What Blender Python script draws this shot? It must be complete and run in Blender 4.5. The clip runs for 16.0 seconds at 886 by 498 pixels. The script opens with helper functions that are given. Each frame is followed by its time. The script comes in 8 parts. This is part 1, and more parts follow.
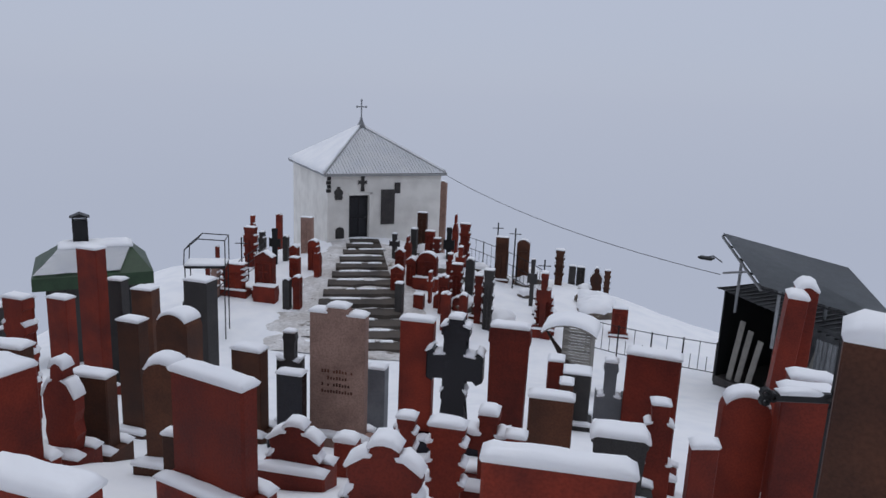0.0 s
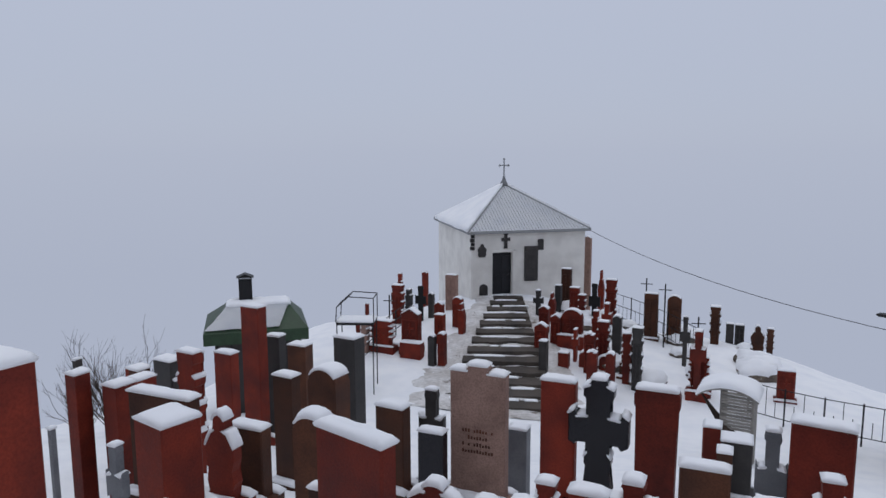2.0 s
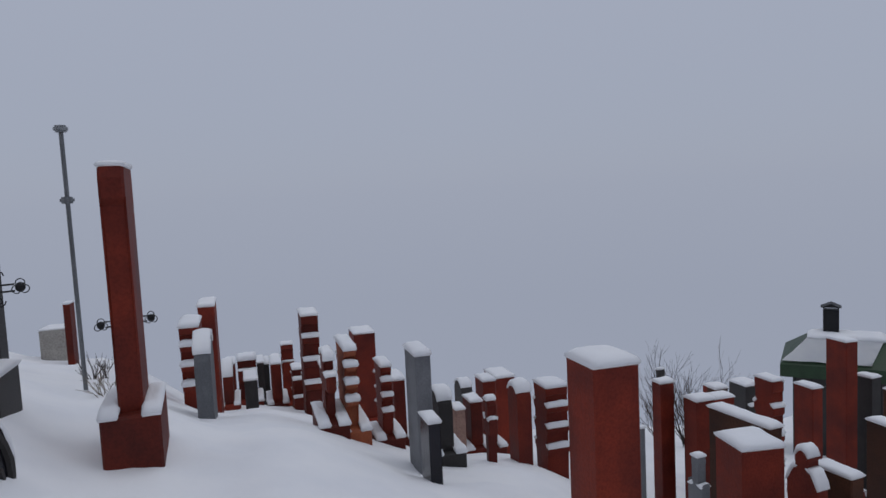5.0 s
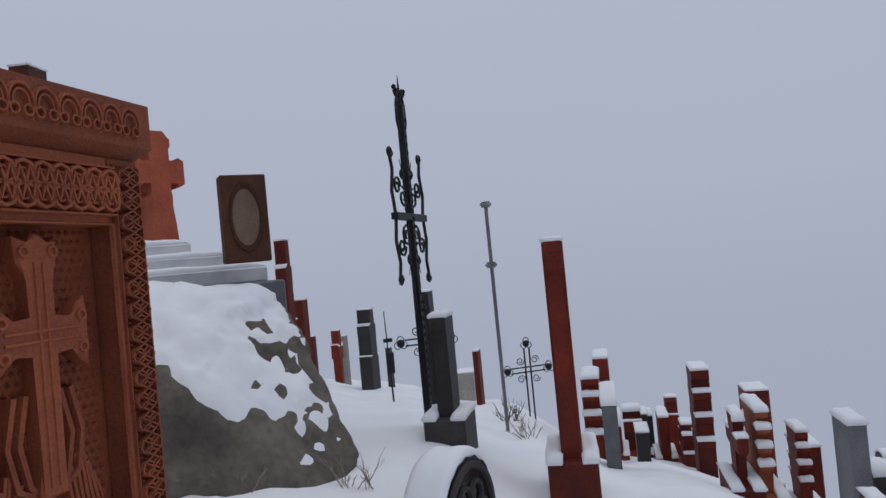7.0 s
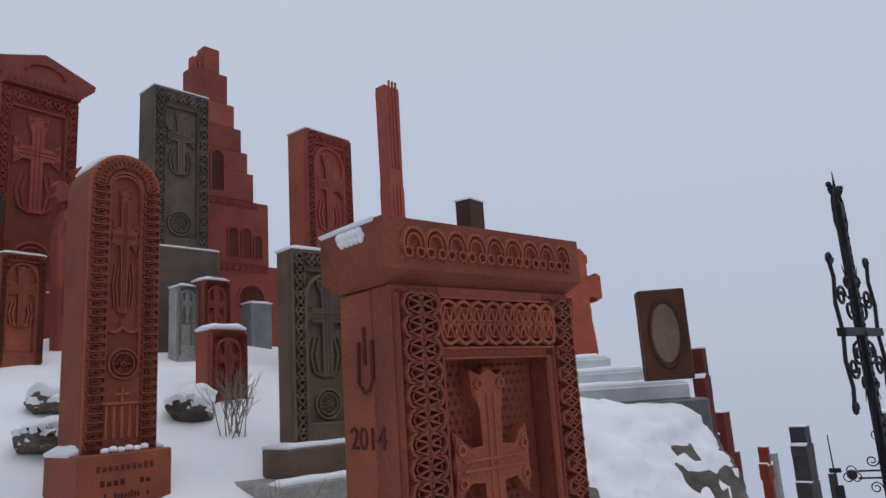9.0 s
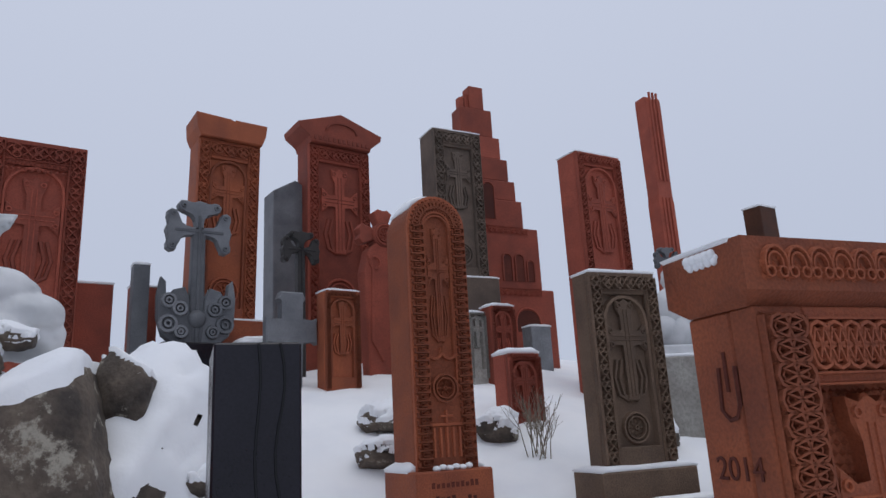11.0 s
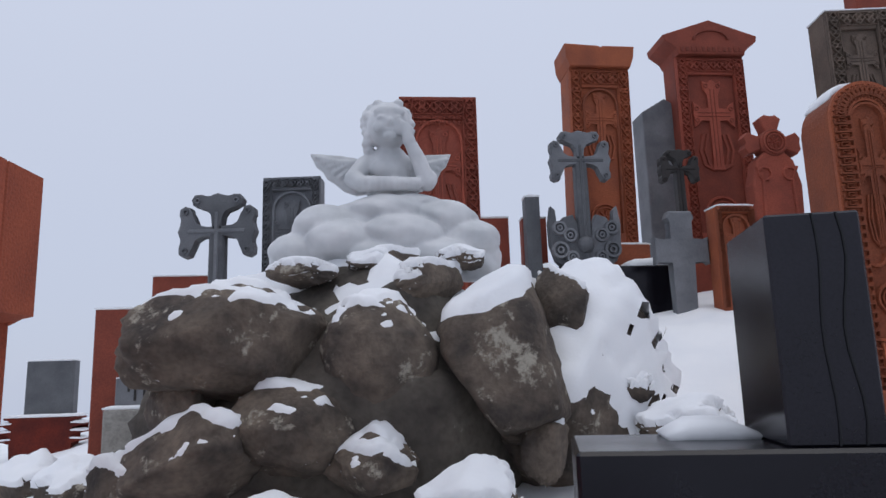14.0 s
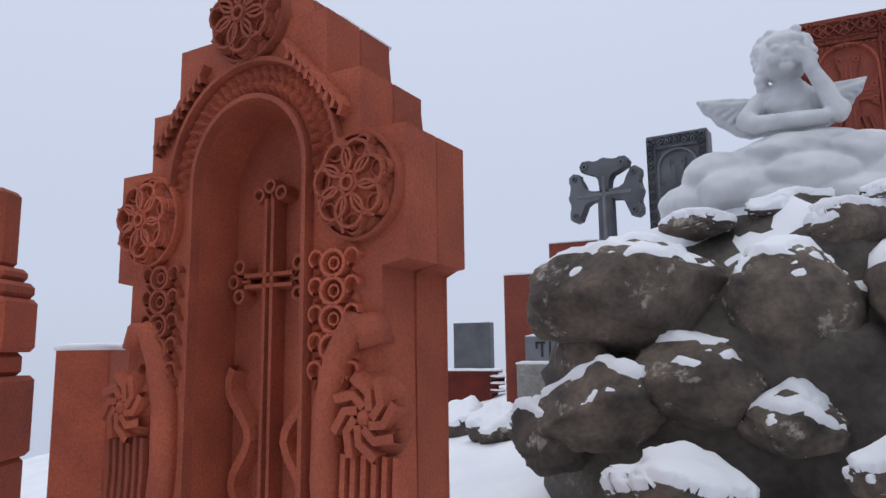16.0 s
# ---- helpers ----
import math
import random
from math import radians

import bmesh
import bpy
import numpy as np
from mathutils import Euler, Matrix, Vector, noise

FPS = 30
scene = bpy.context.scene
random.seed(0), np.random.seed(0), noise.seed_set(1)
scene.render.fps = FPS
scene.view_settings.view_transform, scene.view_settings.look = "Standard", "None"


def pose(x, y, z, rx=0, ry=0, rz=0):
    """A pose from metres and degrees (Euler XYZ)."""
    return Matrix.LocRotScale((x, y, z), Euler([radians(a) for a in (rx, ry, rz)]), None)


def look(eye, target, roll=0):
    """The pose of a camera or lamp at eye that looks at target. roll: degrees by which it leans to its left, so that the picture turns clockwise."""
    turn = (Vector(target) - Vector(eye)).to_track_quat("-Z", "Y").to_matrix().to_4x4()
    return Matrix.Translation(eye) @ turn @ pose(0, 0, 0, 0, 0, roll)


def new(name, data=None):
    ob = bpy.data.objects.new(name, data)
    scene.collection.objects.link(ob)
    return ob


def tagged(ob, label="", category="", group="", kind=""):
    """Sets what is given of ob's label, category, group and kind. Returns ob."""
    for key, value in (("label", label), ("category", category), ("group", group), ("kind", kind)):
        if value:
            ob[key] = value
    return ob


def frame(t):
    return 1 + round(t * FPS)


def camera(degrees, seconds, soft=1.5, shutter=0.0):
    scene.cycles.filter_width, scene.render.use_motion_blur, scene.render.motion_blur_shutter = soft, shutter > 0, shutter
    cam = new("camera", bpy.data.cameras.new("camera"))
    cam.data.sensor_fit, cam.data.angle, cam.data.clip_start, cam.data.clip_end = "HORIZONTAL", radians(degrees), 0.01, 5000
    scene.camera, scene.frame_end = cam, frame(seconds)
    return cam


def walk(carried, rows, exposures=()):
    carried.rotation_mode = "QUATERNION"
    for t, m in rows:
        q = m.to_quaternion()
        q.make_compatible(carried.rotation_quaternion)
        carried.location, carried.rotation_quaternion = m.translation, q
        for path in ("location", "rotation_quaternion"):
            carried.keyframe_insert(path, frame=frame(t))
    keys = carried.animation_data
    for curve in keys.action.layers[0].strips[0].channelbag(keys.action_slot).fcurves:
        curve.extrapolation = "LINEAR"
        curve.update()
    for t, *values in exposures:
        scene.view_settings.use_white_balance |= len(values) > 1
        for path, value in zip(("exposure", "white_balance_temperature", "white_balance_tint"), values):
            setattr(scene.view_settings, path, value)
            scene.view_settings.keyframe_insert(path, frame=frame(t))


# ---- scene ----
# ---------------------------------------------------------------- camera
cam = camera(64.67, 16.0)
PATH = [
    (0, 0.025, 0.020, 0.057, 0.63, -12.28, -2.40),
    (0.5, 0.055, 0.038, 0.052, 2.82, -12.36, -2.26),
    (1, 0.093, 0.053, 0.043, 5.30, -11.53, -1.77),
    (1.5, 0.107, 0.043, 0.058, 8.28, -9.94, -0.78),
    (2, 0.092, 0.026, 0.083, 12.15, -7.89, 0.26),
    (2.5, 0.068, 0.036, 0.080, 17.20, -5.78, 1.17),
    (3, 0.051, 0.031, 0.096, 24.54, -3.85, 1.96),
    (3.5, -0.075, 0.073, 0.022, 32.16, -2.67, 2.78),
    (4, -0.098, 0.018, 0.032, 40.55, -2.90, 2.76),
    (4.2, -0.083, 0.001, 0.048, 44.28, -3.45, 2.60),
    (6.3, 0.201, -0.446, 0.175, 74.72, -2.38, 4.67),
    (6.5, 0.205, -0.499, 0.205, 77.93, -1.45, 4.94),
    (7, 0.211, -0.614, 0.258, 85.59, 1.06, 5.41),
    (7.5, 0.206, -0.731, 0.307, 94.37, 4.21, 5.51),
    (8, 0.201, -0.748, 0.343, 102.83, 7.14, 5.03),
    (8.5, 0.173, -0.722, 0.372, 110.81, 9.61, 4.27),
    (8.7, 0.178, -0.691, 0.396, 114.00, 10.43, 3.97),
    (10.8, 0.390, -0.969, 0.494, 135.50, 14.87, 3.43),
    (11, 0.491, -0.988, 0.479, 138.51, 14.39, 3.02),
    (11.5, 0.588, -1.069, 0.433, 145.29, 13.26, 2.35),
    (12, 0.672, -1.111, 0.412, 151.28, 12.00, 1.97),
    (12.5, 0.757, -1.154, 0.391, 156.23, 10.98, 1.73),
    (13, 0.815, -1.184, 0.377, 159.74, 10.39, 1.69),
    (13.5, 0.867, -1.220, 0.366, 162.95, 10.18, 1.75),
    (14, 0.906, -1.237, 0.357, 166.74, 10.15, 1.68),
    (14.5, 0.883, -1.251, 0.358, 171.84, 10.15, 1.49),
    (15, 0.855, -1.252, 0.338, 179.48, 10.03, 1.16),
    (15.5, 0.884, -1.244, 0.295, 188.12, 9.38, 0.81),
    (16, 0.956, -1.214, 0.273, 197.72, 8.16, 0.69),
]
walk(cam, [(t, pose(x, y, z, 90 + pitch, roll, yaw)) for t, x, y, z, yaw, pitch, roll in PATH], [(0, 0.0), (2, 0.0), (3, -0.2), (4, -0.4), (6.5, -0.25), (8, 0.0), (8.7, 0.05), (11, 0.13), (13.5, 0.24), (16, 0.34)])

# ---------------------------------------------------------------- light
world = bpy.data.worlds.new("foggy_sky")
scene.world = world
world.use_nodes = True
wn, wl = world.node_tree.nodes, world.node_tree.links
wn.clear()
w_out, w_bg, w_mix = wn.new("ShaderNodeOutputWorld"), wn.new("ShaderNodeBackground"), wn.new("ShaderNodeMixRGB")
w_sky, w_geo, w_dot, w_ramp = wn.new("ShaderNodeTexSky"), wn.new("ShaderNodeTexCoord"), wn.new("ShaderNodeVectorMath"), wn.new("ShaderNodeValToRGB")
w_sky.sky_type, w_sky.sun_disc, w_sky.sun_elevation, w_sky.sun_rotation = "NISHITA", False, radians(78), radians(-5)
# fog all round, a little brighter overhead
w_dot.operation = "DOT_PRODUCT"
w_dot.inputs[1].default_value = (0.0, 0.0, 1.0)
w_ramp.color_ramp.elements[0].position, w_ramp.color_ramp.elements[1].position = 0.0, 1.0
w_ramp.color_ramp.elements[0].color = (0.42, 0.465, 0.585, 1)
w_ramp.color_ramp.elements[1].color = (0.56, 0.605, 0.73, 1)
w_map = wn.new("ShaderNodeMapRange")
w_map.inputs["From Min"].default_value, w_map.inputs["From Max"].default_value = -0.15, 0.85
w_scale = wn.new("ShaderNodeVectorMath")
w_scale.operation = "SCALE"
w_scale.inputs["Scale"].default_value = 0.08
wl.new(w_geo.outputs["Generated"], w_dot.inputs[0])
wl.new(w_dot.outputs["Value"], w_map.inputs["Value"])
w_noise = wn.new("ShaderNodeTexNoise")
w_noise.inputs["Scale"].default_value, w_noise.inputs["Detail"].default_value = 1.6, 2.0
w_sum = wn.new("ShaderNodeMath")
w_sum.operation = "MULTIPLY_ADD"
w_sum.inputs[1].default_value = 0.10
wl.new(w_geo.outputs["Generated"], w_noise.inputs["Vector"])
wl.new(w_noise.outputs["Fac"], w_sum.inputs[0])
wl.new(w_map.outputs["Result"], w_sum.inputs[2])
wl.new(w_sum.outputs["Value"], w_ramp.inputs["Fac"])
wl.new(w_sky.outputs["Color"], w_scale.inputs[0])
w_mix.inputs["Fac"].default_value = 0.94
wl.new(w_scale.outputs["Vector"], w_mix.inputs["Color1"])
wl.new(w_ramp.outputs["Color"], w_mix.inputs["Color2"])
wl.new(w_mix.outputs["Color"], w_bg.inputs["Color"])
w_bg.inputs["Strength"].default_value = 1.0
wl.new(w_bg.outputs["Background"], w_out.inputs["Surface"])

sun = new("sun", bpy.data.lights.new("sun", "SUN"))
sun.data.energy, sun.data.angle, sun.data.color = 0.45, radians(40), (1.0, 0.97, 0.93)
sun.matrix_world = look((0, 0, 30), (0.5, -5.3, 5))

# ---------------------------------------------------------------- materials
def stone_mat(name, base, dark, rough=0.75, grain=60.0, patch=3.0, bump=0.35, spots=None, spec=0.35):
    """Stone with patches at two scales, speckles and a fine relief."""
    m = bpy.data.materials.new(name)
    m.use_nodes = True
    n, l = m.node_tree.nodes, m.node_tree.links
    b = n["Principled BSDF"]
    co, info = n.new("ShaderNodeTexCoord"), n.new("ShaderNodeObjectInfo")
    big, fine, ramp_, mix, bm_ = (n.new("ShaderNodeTexNoise"), n.new("ShaderNodeTexNoise"), n.new("ShaderNodeValToRGB"),
                                  n.new("ShaderNodeMixRGB"), n.new("ShaderNodeBump"))
    shift = n.new("ShaderNodeVectorMath")
    l.new(co.outputs["Object"], shift.inputs[0])
    l.new(info.outputs["Random"], shift.inputs[1])
    for t, s, d in ((big, patch, 5.0), (fine, grain, 4.0)):
        t.inputs["Scale"].default_value, t.inputs["Detail"].default_value = s, d
        l.new(shift.outputs["Vector"], t.inputs["Vector"])
    ramp_.color_ramp.elements[0].position, ramp_.color_ramp.elements[1].position = 0.33, 0.68
    ramp_.color_ramp.elements[0].color, ramp_.color_ramp.elements[1].color = (*dark, 1), (*base, 1)
    l.new(big.outputs["Fac"], ramp_.inputs["Fac"])
    mix.blend_type = "MULTIPLY"
    mix.inputs["Fac"].default_value = 0.55
    grey = n.new("ShaderNodeValToRGB")
    grey.color_ramp.elements[0].position, grey.color_ramp.elements[1].position = 0.3, 0.62
    grey.color_ramp.elements[0].color, grey.color_ramp.elements[1].color = (0.5, 0.5, 0.5, 1), (1, 1, 1, 1)
    l.new(fine.outputs["Fac"], grey.inputs["Fac"])
    l.new(ramp_.outputs["Color"], mix.inputs["Color1"])
    l.new(grey.outputs["Color"], mix.inputs["Color2"])
    out = mix.outputs["Color"]
    hue = n.new("ShaderNodeHueSaturation")
    vary = n.new("ShaderNodeMapRange")
    vary.inputs["To Min"].default_value, vary.inputs["To Max"].default_value = 0.72, 1.22
    l.new(info.outputs["Random"], vary.inputs["Value"])
    l.new(vary.outputs["Result"], hue.inputs["Value"])
    l.new(out, hue.inputs["Color"])
    out = hue.outputs["Color"]
    if spots:
        colour, size, amount = spots
        vor, step, over = n.new("ShaderNodeTexNoise"), n.new("ShaderNodeValToRGB"), n.new("ShaderNodeMixRGB")
        vor.inputs["Scale"].default_value, vor.inputs["Detail"].default_value, vor.inputs["Roughness"].default_value = size, 9.0, 0.72
        l.new(shift.outputs["Vector"], vor.inputs["Vector"])
        step.color_ramp.elements[0].position, step.color_ramp.elements[1].position = amount, amount + 0.06
        l.new(vor.outputs["Fac"], step.inputs["Fac"])
        l.new(step.outputs["Color"], over.inputs["Fac"])
        l.new(out, over.inputs["Color1"])
        over.inputs["Color2"].default_value = (*colour, 1)
        out = over.outputs["Color"]
    l.new(out, b.inputs["Base Color"])
    bm_.inputs["Strength"].default_value, bm_.inputs["Distance"].default_value = bump, 0.012
    l.new(fine.outputs["Fac"], bm_.inputs["Height"])
    l.new(bm_.outputs["Normal"], b.inputs["Normal"])
    wet = n.new("ShaderNodeMapRange")
    wet.inputs["To Min"].default_value, wet.inputs["To Max"].default_value = max(0.05, rough - 0.15), min(1.0, rough + 0.15)
    l.new(big.outputs["Fac"], wet.inputs["Value"])
    l.new(wet.outputs["Result"], b.inputs["Roughness"])
    b.inputs["Specular IOR Level"].default_value = spec
    return m


def plain_mat(name, colour, rough=0.6, metal=0.0, bump=0.1, scale=40.0):
    m = stone_mat(name, colour, tuple(c * 0.7 for c in colour), rough, scale, 4.0, bump)
    m.node_tree.nodes["Principled BSDF"].inputs["Metallic"].default_value = metal
    return m


RED = stone_mat("red_tuff", (0.215, 0.029, 0.014), (0.108, 0.015, 0.009), 0.62, 55, 2.5, 0.3, ((0.05, 0.010, 0.008), 9.0, 0.70), spec=0.22)
ORANGE = stone_mat("orange_tuff", (0.37, 0.102, 0.044), (0.255, 0.068, 0.032), 0.75, 70, 3.0, 0.45, ((0.07, 0.018, 0.012), 14.0, 0.69))
ROSE = stone_mat("dry_red_tuff", (0.36, 0.086, 0.052), (0.25, 0.058, 0.036), 0.8, 60, 2.5, 0.4, ((0.09, 0.024, 0.017), 10.0, 0.70))
UMBER = stone_mat("brown_black_basalt", (0.175, 0.128, 0.098), (0.105, 0.078, 0.061), 0.75, 60, 3.0, 0.45)
BROWN = stone_mat("brown_tuff", (0.105, 0.040, 0.021), (0.055, 0.022, 0.013), 0.62, 60, 2.5, 0.35, spec=0.22)
PINK = stone_mat("pink_tuff", (0.39, 0.245, 0.195), (0.27, 0.165, 0.13), 0.85, 45, 4.0, 0.6, ((0.14, 0.08, 0.065), 7.0, 0.62))
GREY = stone_mat("grey_basalt", (0.19, 0.195, 0.205), (0.115, 0.12, 0.13), 0.6, 90, 3.0, 0.25)
DARK = stone_mat("dark_basalt", (0.055, 0.049, 0.046), (0.03, 0.027, 0.026), 0.6, 60, 3.0, 0.4)
OLIVE = stone_mat("grey_brown_basalt", (0.215, 0.142, 0.095), (0.14, 0.092, 0.064), 0.75, 70, 3.0, 0.5)
BLACK = stone_mat("black_granite", (0.014, 0.013, 0.019), (0.008, 0.007, 0.011), 0.22, 160, 2.0, 0.02, spec=0.32)
WETBLACK = plain_mat("wet_black_granite", (0.004, 0.004, 0.006), 0.08, 0.0, 0.0)
MARBLE = bpy.data.materials.new("white_marble")
MARBLE.use_nodes = True
mn, ml = MARBLE.node_tree.nodes, MARBLE.node_tree.links
m_noise, m_ramp, m_co = mn.new("ShaderNodeTexNoise"), mn.new("ShaderNodeValToRGB"), mn.new("ShaderNodeTexCoord")
m_noise.inputs["Scale"].default_value, m_noise.inputs["Detail"].default_value = 3.5, 8.0
m_ramp.color_ramp.elements[0].position, m_ramp.color_ramp.elements[1].position = 0.35, 0.6
m_ramp.color_ramp.elements[0].color, m_ramp.color_ramp.elements[1].color = (0.48, 0.495, 0.505, 1), (0.64, 0.645, 0.65, 1)
ml.new(m_co.outputs["Object"], m_noise.inputs["Vector"])
ml.new(m_noise.outputs["Fac"], m_ramp.inputs["Fac"])
ml.new(m_ramp.outputs["Color"], mn["Principled BSDF"].inputs["Base Color"])
mn["Principled BSDF"].inputs["Roughness"].default_value = 0.55
PALE = stone_mat("pale_limestone", (0.42, 0.40, 0.36), (0.30, 0.28, 0.25), 0.85, 30, 3.0, 0.5)
ROCK = stone_mat("lichen_boulder", (0.185, 0.146, 0.113), (0.060, 0.049, 0.042), 0.9, 26, 4.2, 1.0, ((0.36, 0.33, 0.27), 3.0, 0.575))
IRON = plain_mat("black_iron", (0.018, 0.018, 0.019), 0.5, 0.3, 0.2)
STEEL = plain_mat("weathered_steel", (0.30, 0.31, 0.32), 0.5, 0.6, 0.2)
WOOD = plain_mat("grey_wood", (0.30, 0.28, 0.25), 0.85, 0.0, 0.5)
GREEN = plain_mat("green_sheet_metal", (0.035, 0.075, 0.035), 0.5, 0.0, 0.1)
LIME = MARBLE.copy()
LIME.name = "limewash"
for k, c in ((0, (0.66, 0.635, 0.585, 1)), (1, (0.78, 0.755, 0.70, 1))):
    [q for q in LIME.node_tree.nodes if q.type == "VALTORGB"][0].color_ramp.elements[k].color = c
[q for q in LIME.node_tree.nodes if q.type == "TEX_NOISE"][0].inputs["Scale"].default_value = 1.2
LIME.node_tree.nodes["Principled BSDF"].inputs["Roughness"].default_value = 0.95
DOOR = plain_mat("dark_door", (0.022, 0.022, 0.026), 0.5)
WETSTONE = stone_mat("wet_step_stone", (0.10, 0.082, 0.066), (0.045, 0.038, 0.033), 0.8, 20, 1.2, 0.5, ((0.75, 0.76, 0.78), 2.6, 0.72))
TWIG = plain_mat("bare_twig", (0.07, 0.05, 0.04), 0.9)
GRASS = plain_mat("dry_grass", (0.36, 0.30, 0.23), 0.9)


def snow_mat():
    m = bpy.data.materials.new("snow")
    m.use_nodes = True
    n, l = m.node_tree.nodes, m.node_tree.links
    b = n["Principled BSDF"]
    co, a, c = n.new("ShaderNodeTexCoord"), n.new("ShaderNodeTexNoise"), n.new("ShaderNodeTexNoise")
    a.inputs["Scale"].default_value, a.inputs["Detail"].default_value = 1.3, 6.0
    c.inputs["Scale"].default_value, c.inputs["Detail"].default_value = 38.0, 5.0
    l.new(co.outputs["Object"], a.inputs["Vector"])
    l.new(co.outputs["Object"], c.inputs["Vector"])
    r = n.new("ShaderNodeValToRGB")
    r.color_ramp.elements[0].position, r.color_ramp.elements[1].position = 0.3, 0.6
    r.color_ramp.elements[0].color, r.color_ramp.elements[1].color = (0.80, 0.815, 0.84, 1), (0.88, 0.885, 0.89, 1)
    l.new(a.outputs["Fac"], r.inputs["Fac"])
    l.new(r.outputs["Color"], b.inputs["Base Color"])
    add = n.new("ShaderNodeMath")
    add.operation = "MULTIPLY_ADD"
    add.inputs[1].default_value = 0.3
    l.new(c.outputs["Fac"], add.inputs[0])
    l.new(a.outputs["Fac"], add.inputs[2])
    bump = n.new("ShaderNodeBump")
    bump.inputs["Strength"].default_value, bump.inputs["Distance"].default_value = 0.4, 0.018
    l.new(add.outputs["Value"], bump.inputs["Height"])
    l.new(bump.outputs["Normal"], b.inputs["Normal"])
    b.inputs["Roughness"].default_value = 0.85
    b.inputs["Specular IOR Level"].default_value = 0.2
    return m


SNOW = snow_mat()

# ---------------------------------------------------------------- building blocks
def mesh_of(name, bm, mat, smooth=False):
    bmesh.ops.recalc_face_normals(bm, faces=bm.faces)
    me = bpy.data.meshes.new(name)
    bm.to_mesh(me)
    bm.free()
    if smooth:
        for p in me.polygons:
            p.use_smooth = True
    me.materials.append(mat)
    return me


def part(name, bm, mat, parent, label="", smooth=False, at=None):
    """One mesh object under a thing or under a part."""
    ob = new(name, mesh_of(name, bm, mat, smooth))
    ob.parent = parent
    if at is not None:
        ob.matrix_local = at
    if label:
        ob["label"] = label
    return ob


def thing(name, x, y, z, rz, label, category, group="", kind="", lean=(0.0, 0.0)):
    ob = new(name)
    ob.empty_display_size = 0.1
    ob.matrix_world = pose(x, y, z, lean[0], lean[1], rz)
    return tagged(ob, label, category, group, kind)


def box(bm, x0, x1, y0, y1, z0, z1, bevel=0.0):
    vs = [bm.verts.new(p) for p in ((x0, y0, z0), (x1, y0, z0), (x1, y1, z0), (x0, y1, z0), (x0, y0, z1), (x1, y0, z1), (x1, y1, z1), (x0, y1, z1))]
    fs = [bm.faces.new([vs[i] for i in f]) for f in ((3, 2, 1, 0), (4, 5, 6, 7), (0, 1, 5, 4), (1, 2, 6, 5), (2, 3, 7, 6), (3, 0, 4, 7))]
    if bevel:
        bmesh.ops.bevel(bm, geom=list({e for f in fs for e in f.edges}), offset=bevel, segments=1, affect="EDGES")
    return bm


def cube_bm(*a, bevel=0.008):
    return box(bmesh.new(), *a, bevel=bevel)


def prism(bm, outline, y0, y1, bevel=0.0):
    """Extrudes an outline of (x, z) from y0 (front) to y1 (back)."""
    lo = [bm.verts.new((u, y0, v)) for u, v in outline]
    hi = [bm.verts.new((u, y1, v)) for u, v in outline]
    fs = [bm.faces.new(lo), bm.faces.new(hi[::-1])]
    k = len(outline)
    for i in range(k):
        fs.append(bm.faces.new((lo[i], hi[i], hi[(i + 1) % k], lo[(i + 1) % k])))
    if bevel:
        bmesh.ops.bevel(bm, geom=list({e for e in fs[0].edges} | {e for e in fs[1].edges}), offset=bevel, segments=1, affect="EDGES")
    return bm


def tube(bm, pts, r, sides=6, r2=None):
    """A round bar along points, tapering from r to r2."""
    pts = [Vector(p) for p in pts]
    rings = []
    for i, p in enumerate(pts):
        d = (pts[min(i + 1, len(pts) - 1)] - pts[max(i - 1, 0)]).normalized()
        a = d.orthogonal().normalized()
        b = d.cross(a)
        rr = r if r2 is None else r + (r2 - r) * i / (len(pts) - 1)
        ring = [bm.verts.new(p + (a * math.cos(k * math.tau / sides) + b * math.sin(k * math.tau / sides)) * rr) for k in range(sides)]
        if rings:
            # keep the rings from twisting
            o = rings[-1][0].co - pts[i - 1]
            best = max(range(sides), key=lambda k: (ring[k].co - p).dot(o))
            ring = ring[best:] + ring[:best]
            for k in range(sides):
                bm.faces.new((rings[-1][k], rings[-1][(k + 1) % sides], ring[(k + 1) % sides], ring[k]))
        rings.append(ring)
    bm.faces.new(rings[0][::-1])
    bm.faces.new(rings[-1])
    return bm


def ball(bm, c, r, seg=10, squash=1.0):
    bmesh.ops.create_uvsphere(bm, u_segments=seg, v_segments=max(5, seg // 2 + 1), radius=r,
                              matrix=Matrix.Translation(c) @ Matrix.Diagonal((1, 1, squash, 1)))
    return bm


def arc(cx, cz, r, a0, a1, n=10, rz=None):
    return [(cx + r * math.cos(radians(a0 + (a1 - a0) * i / n)), cz + (rz or r) * math.sin(radians(a0 + (a1 - a0) * i / n))) for i in range(n + 1)]


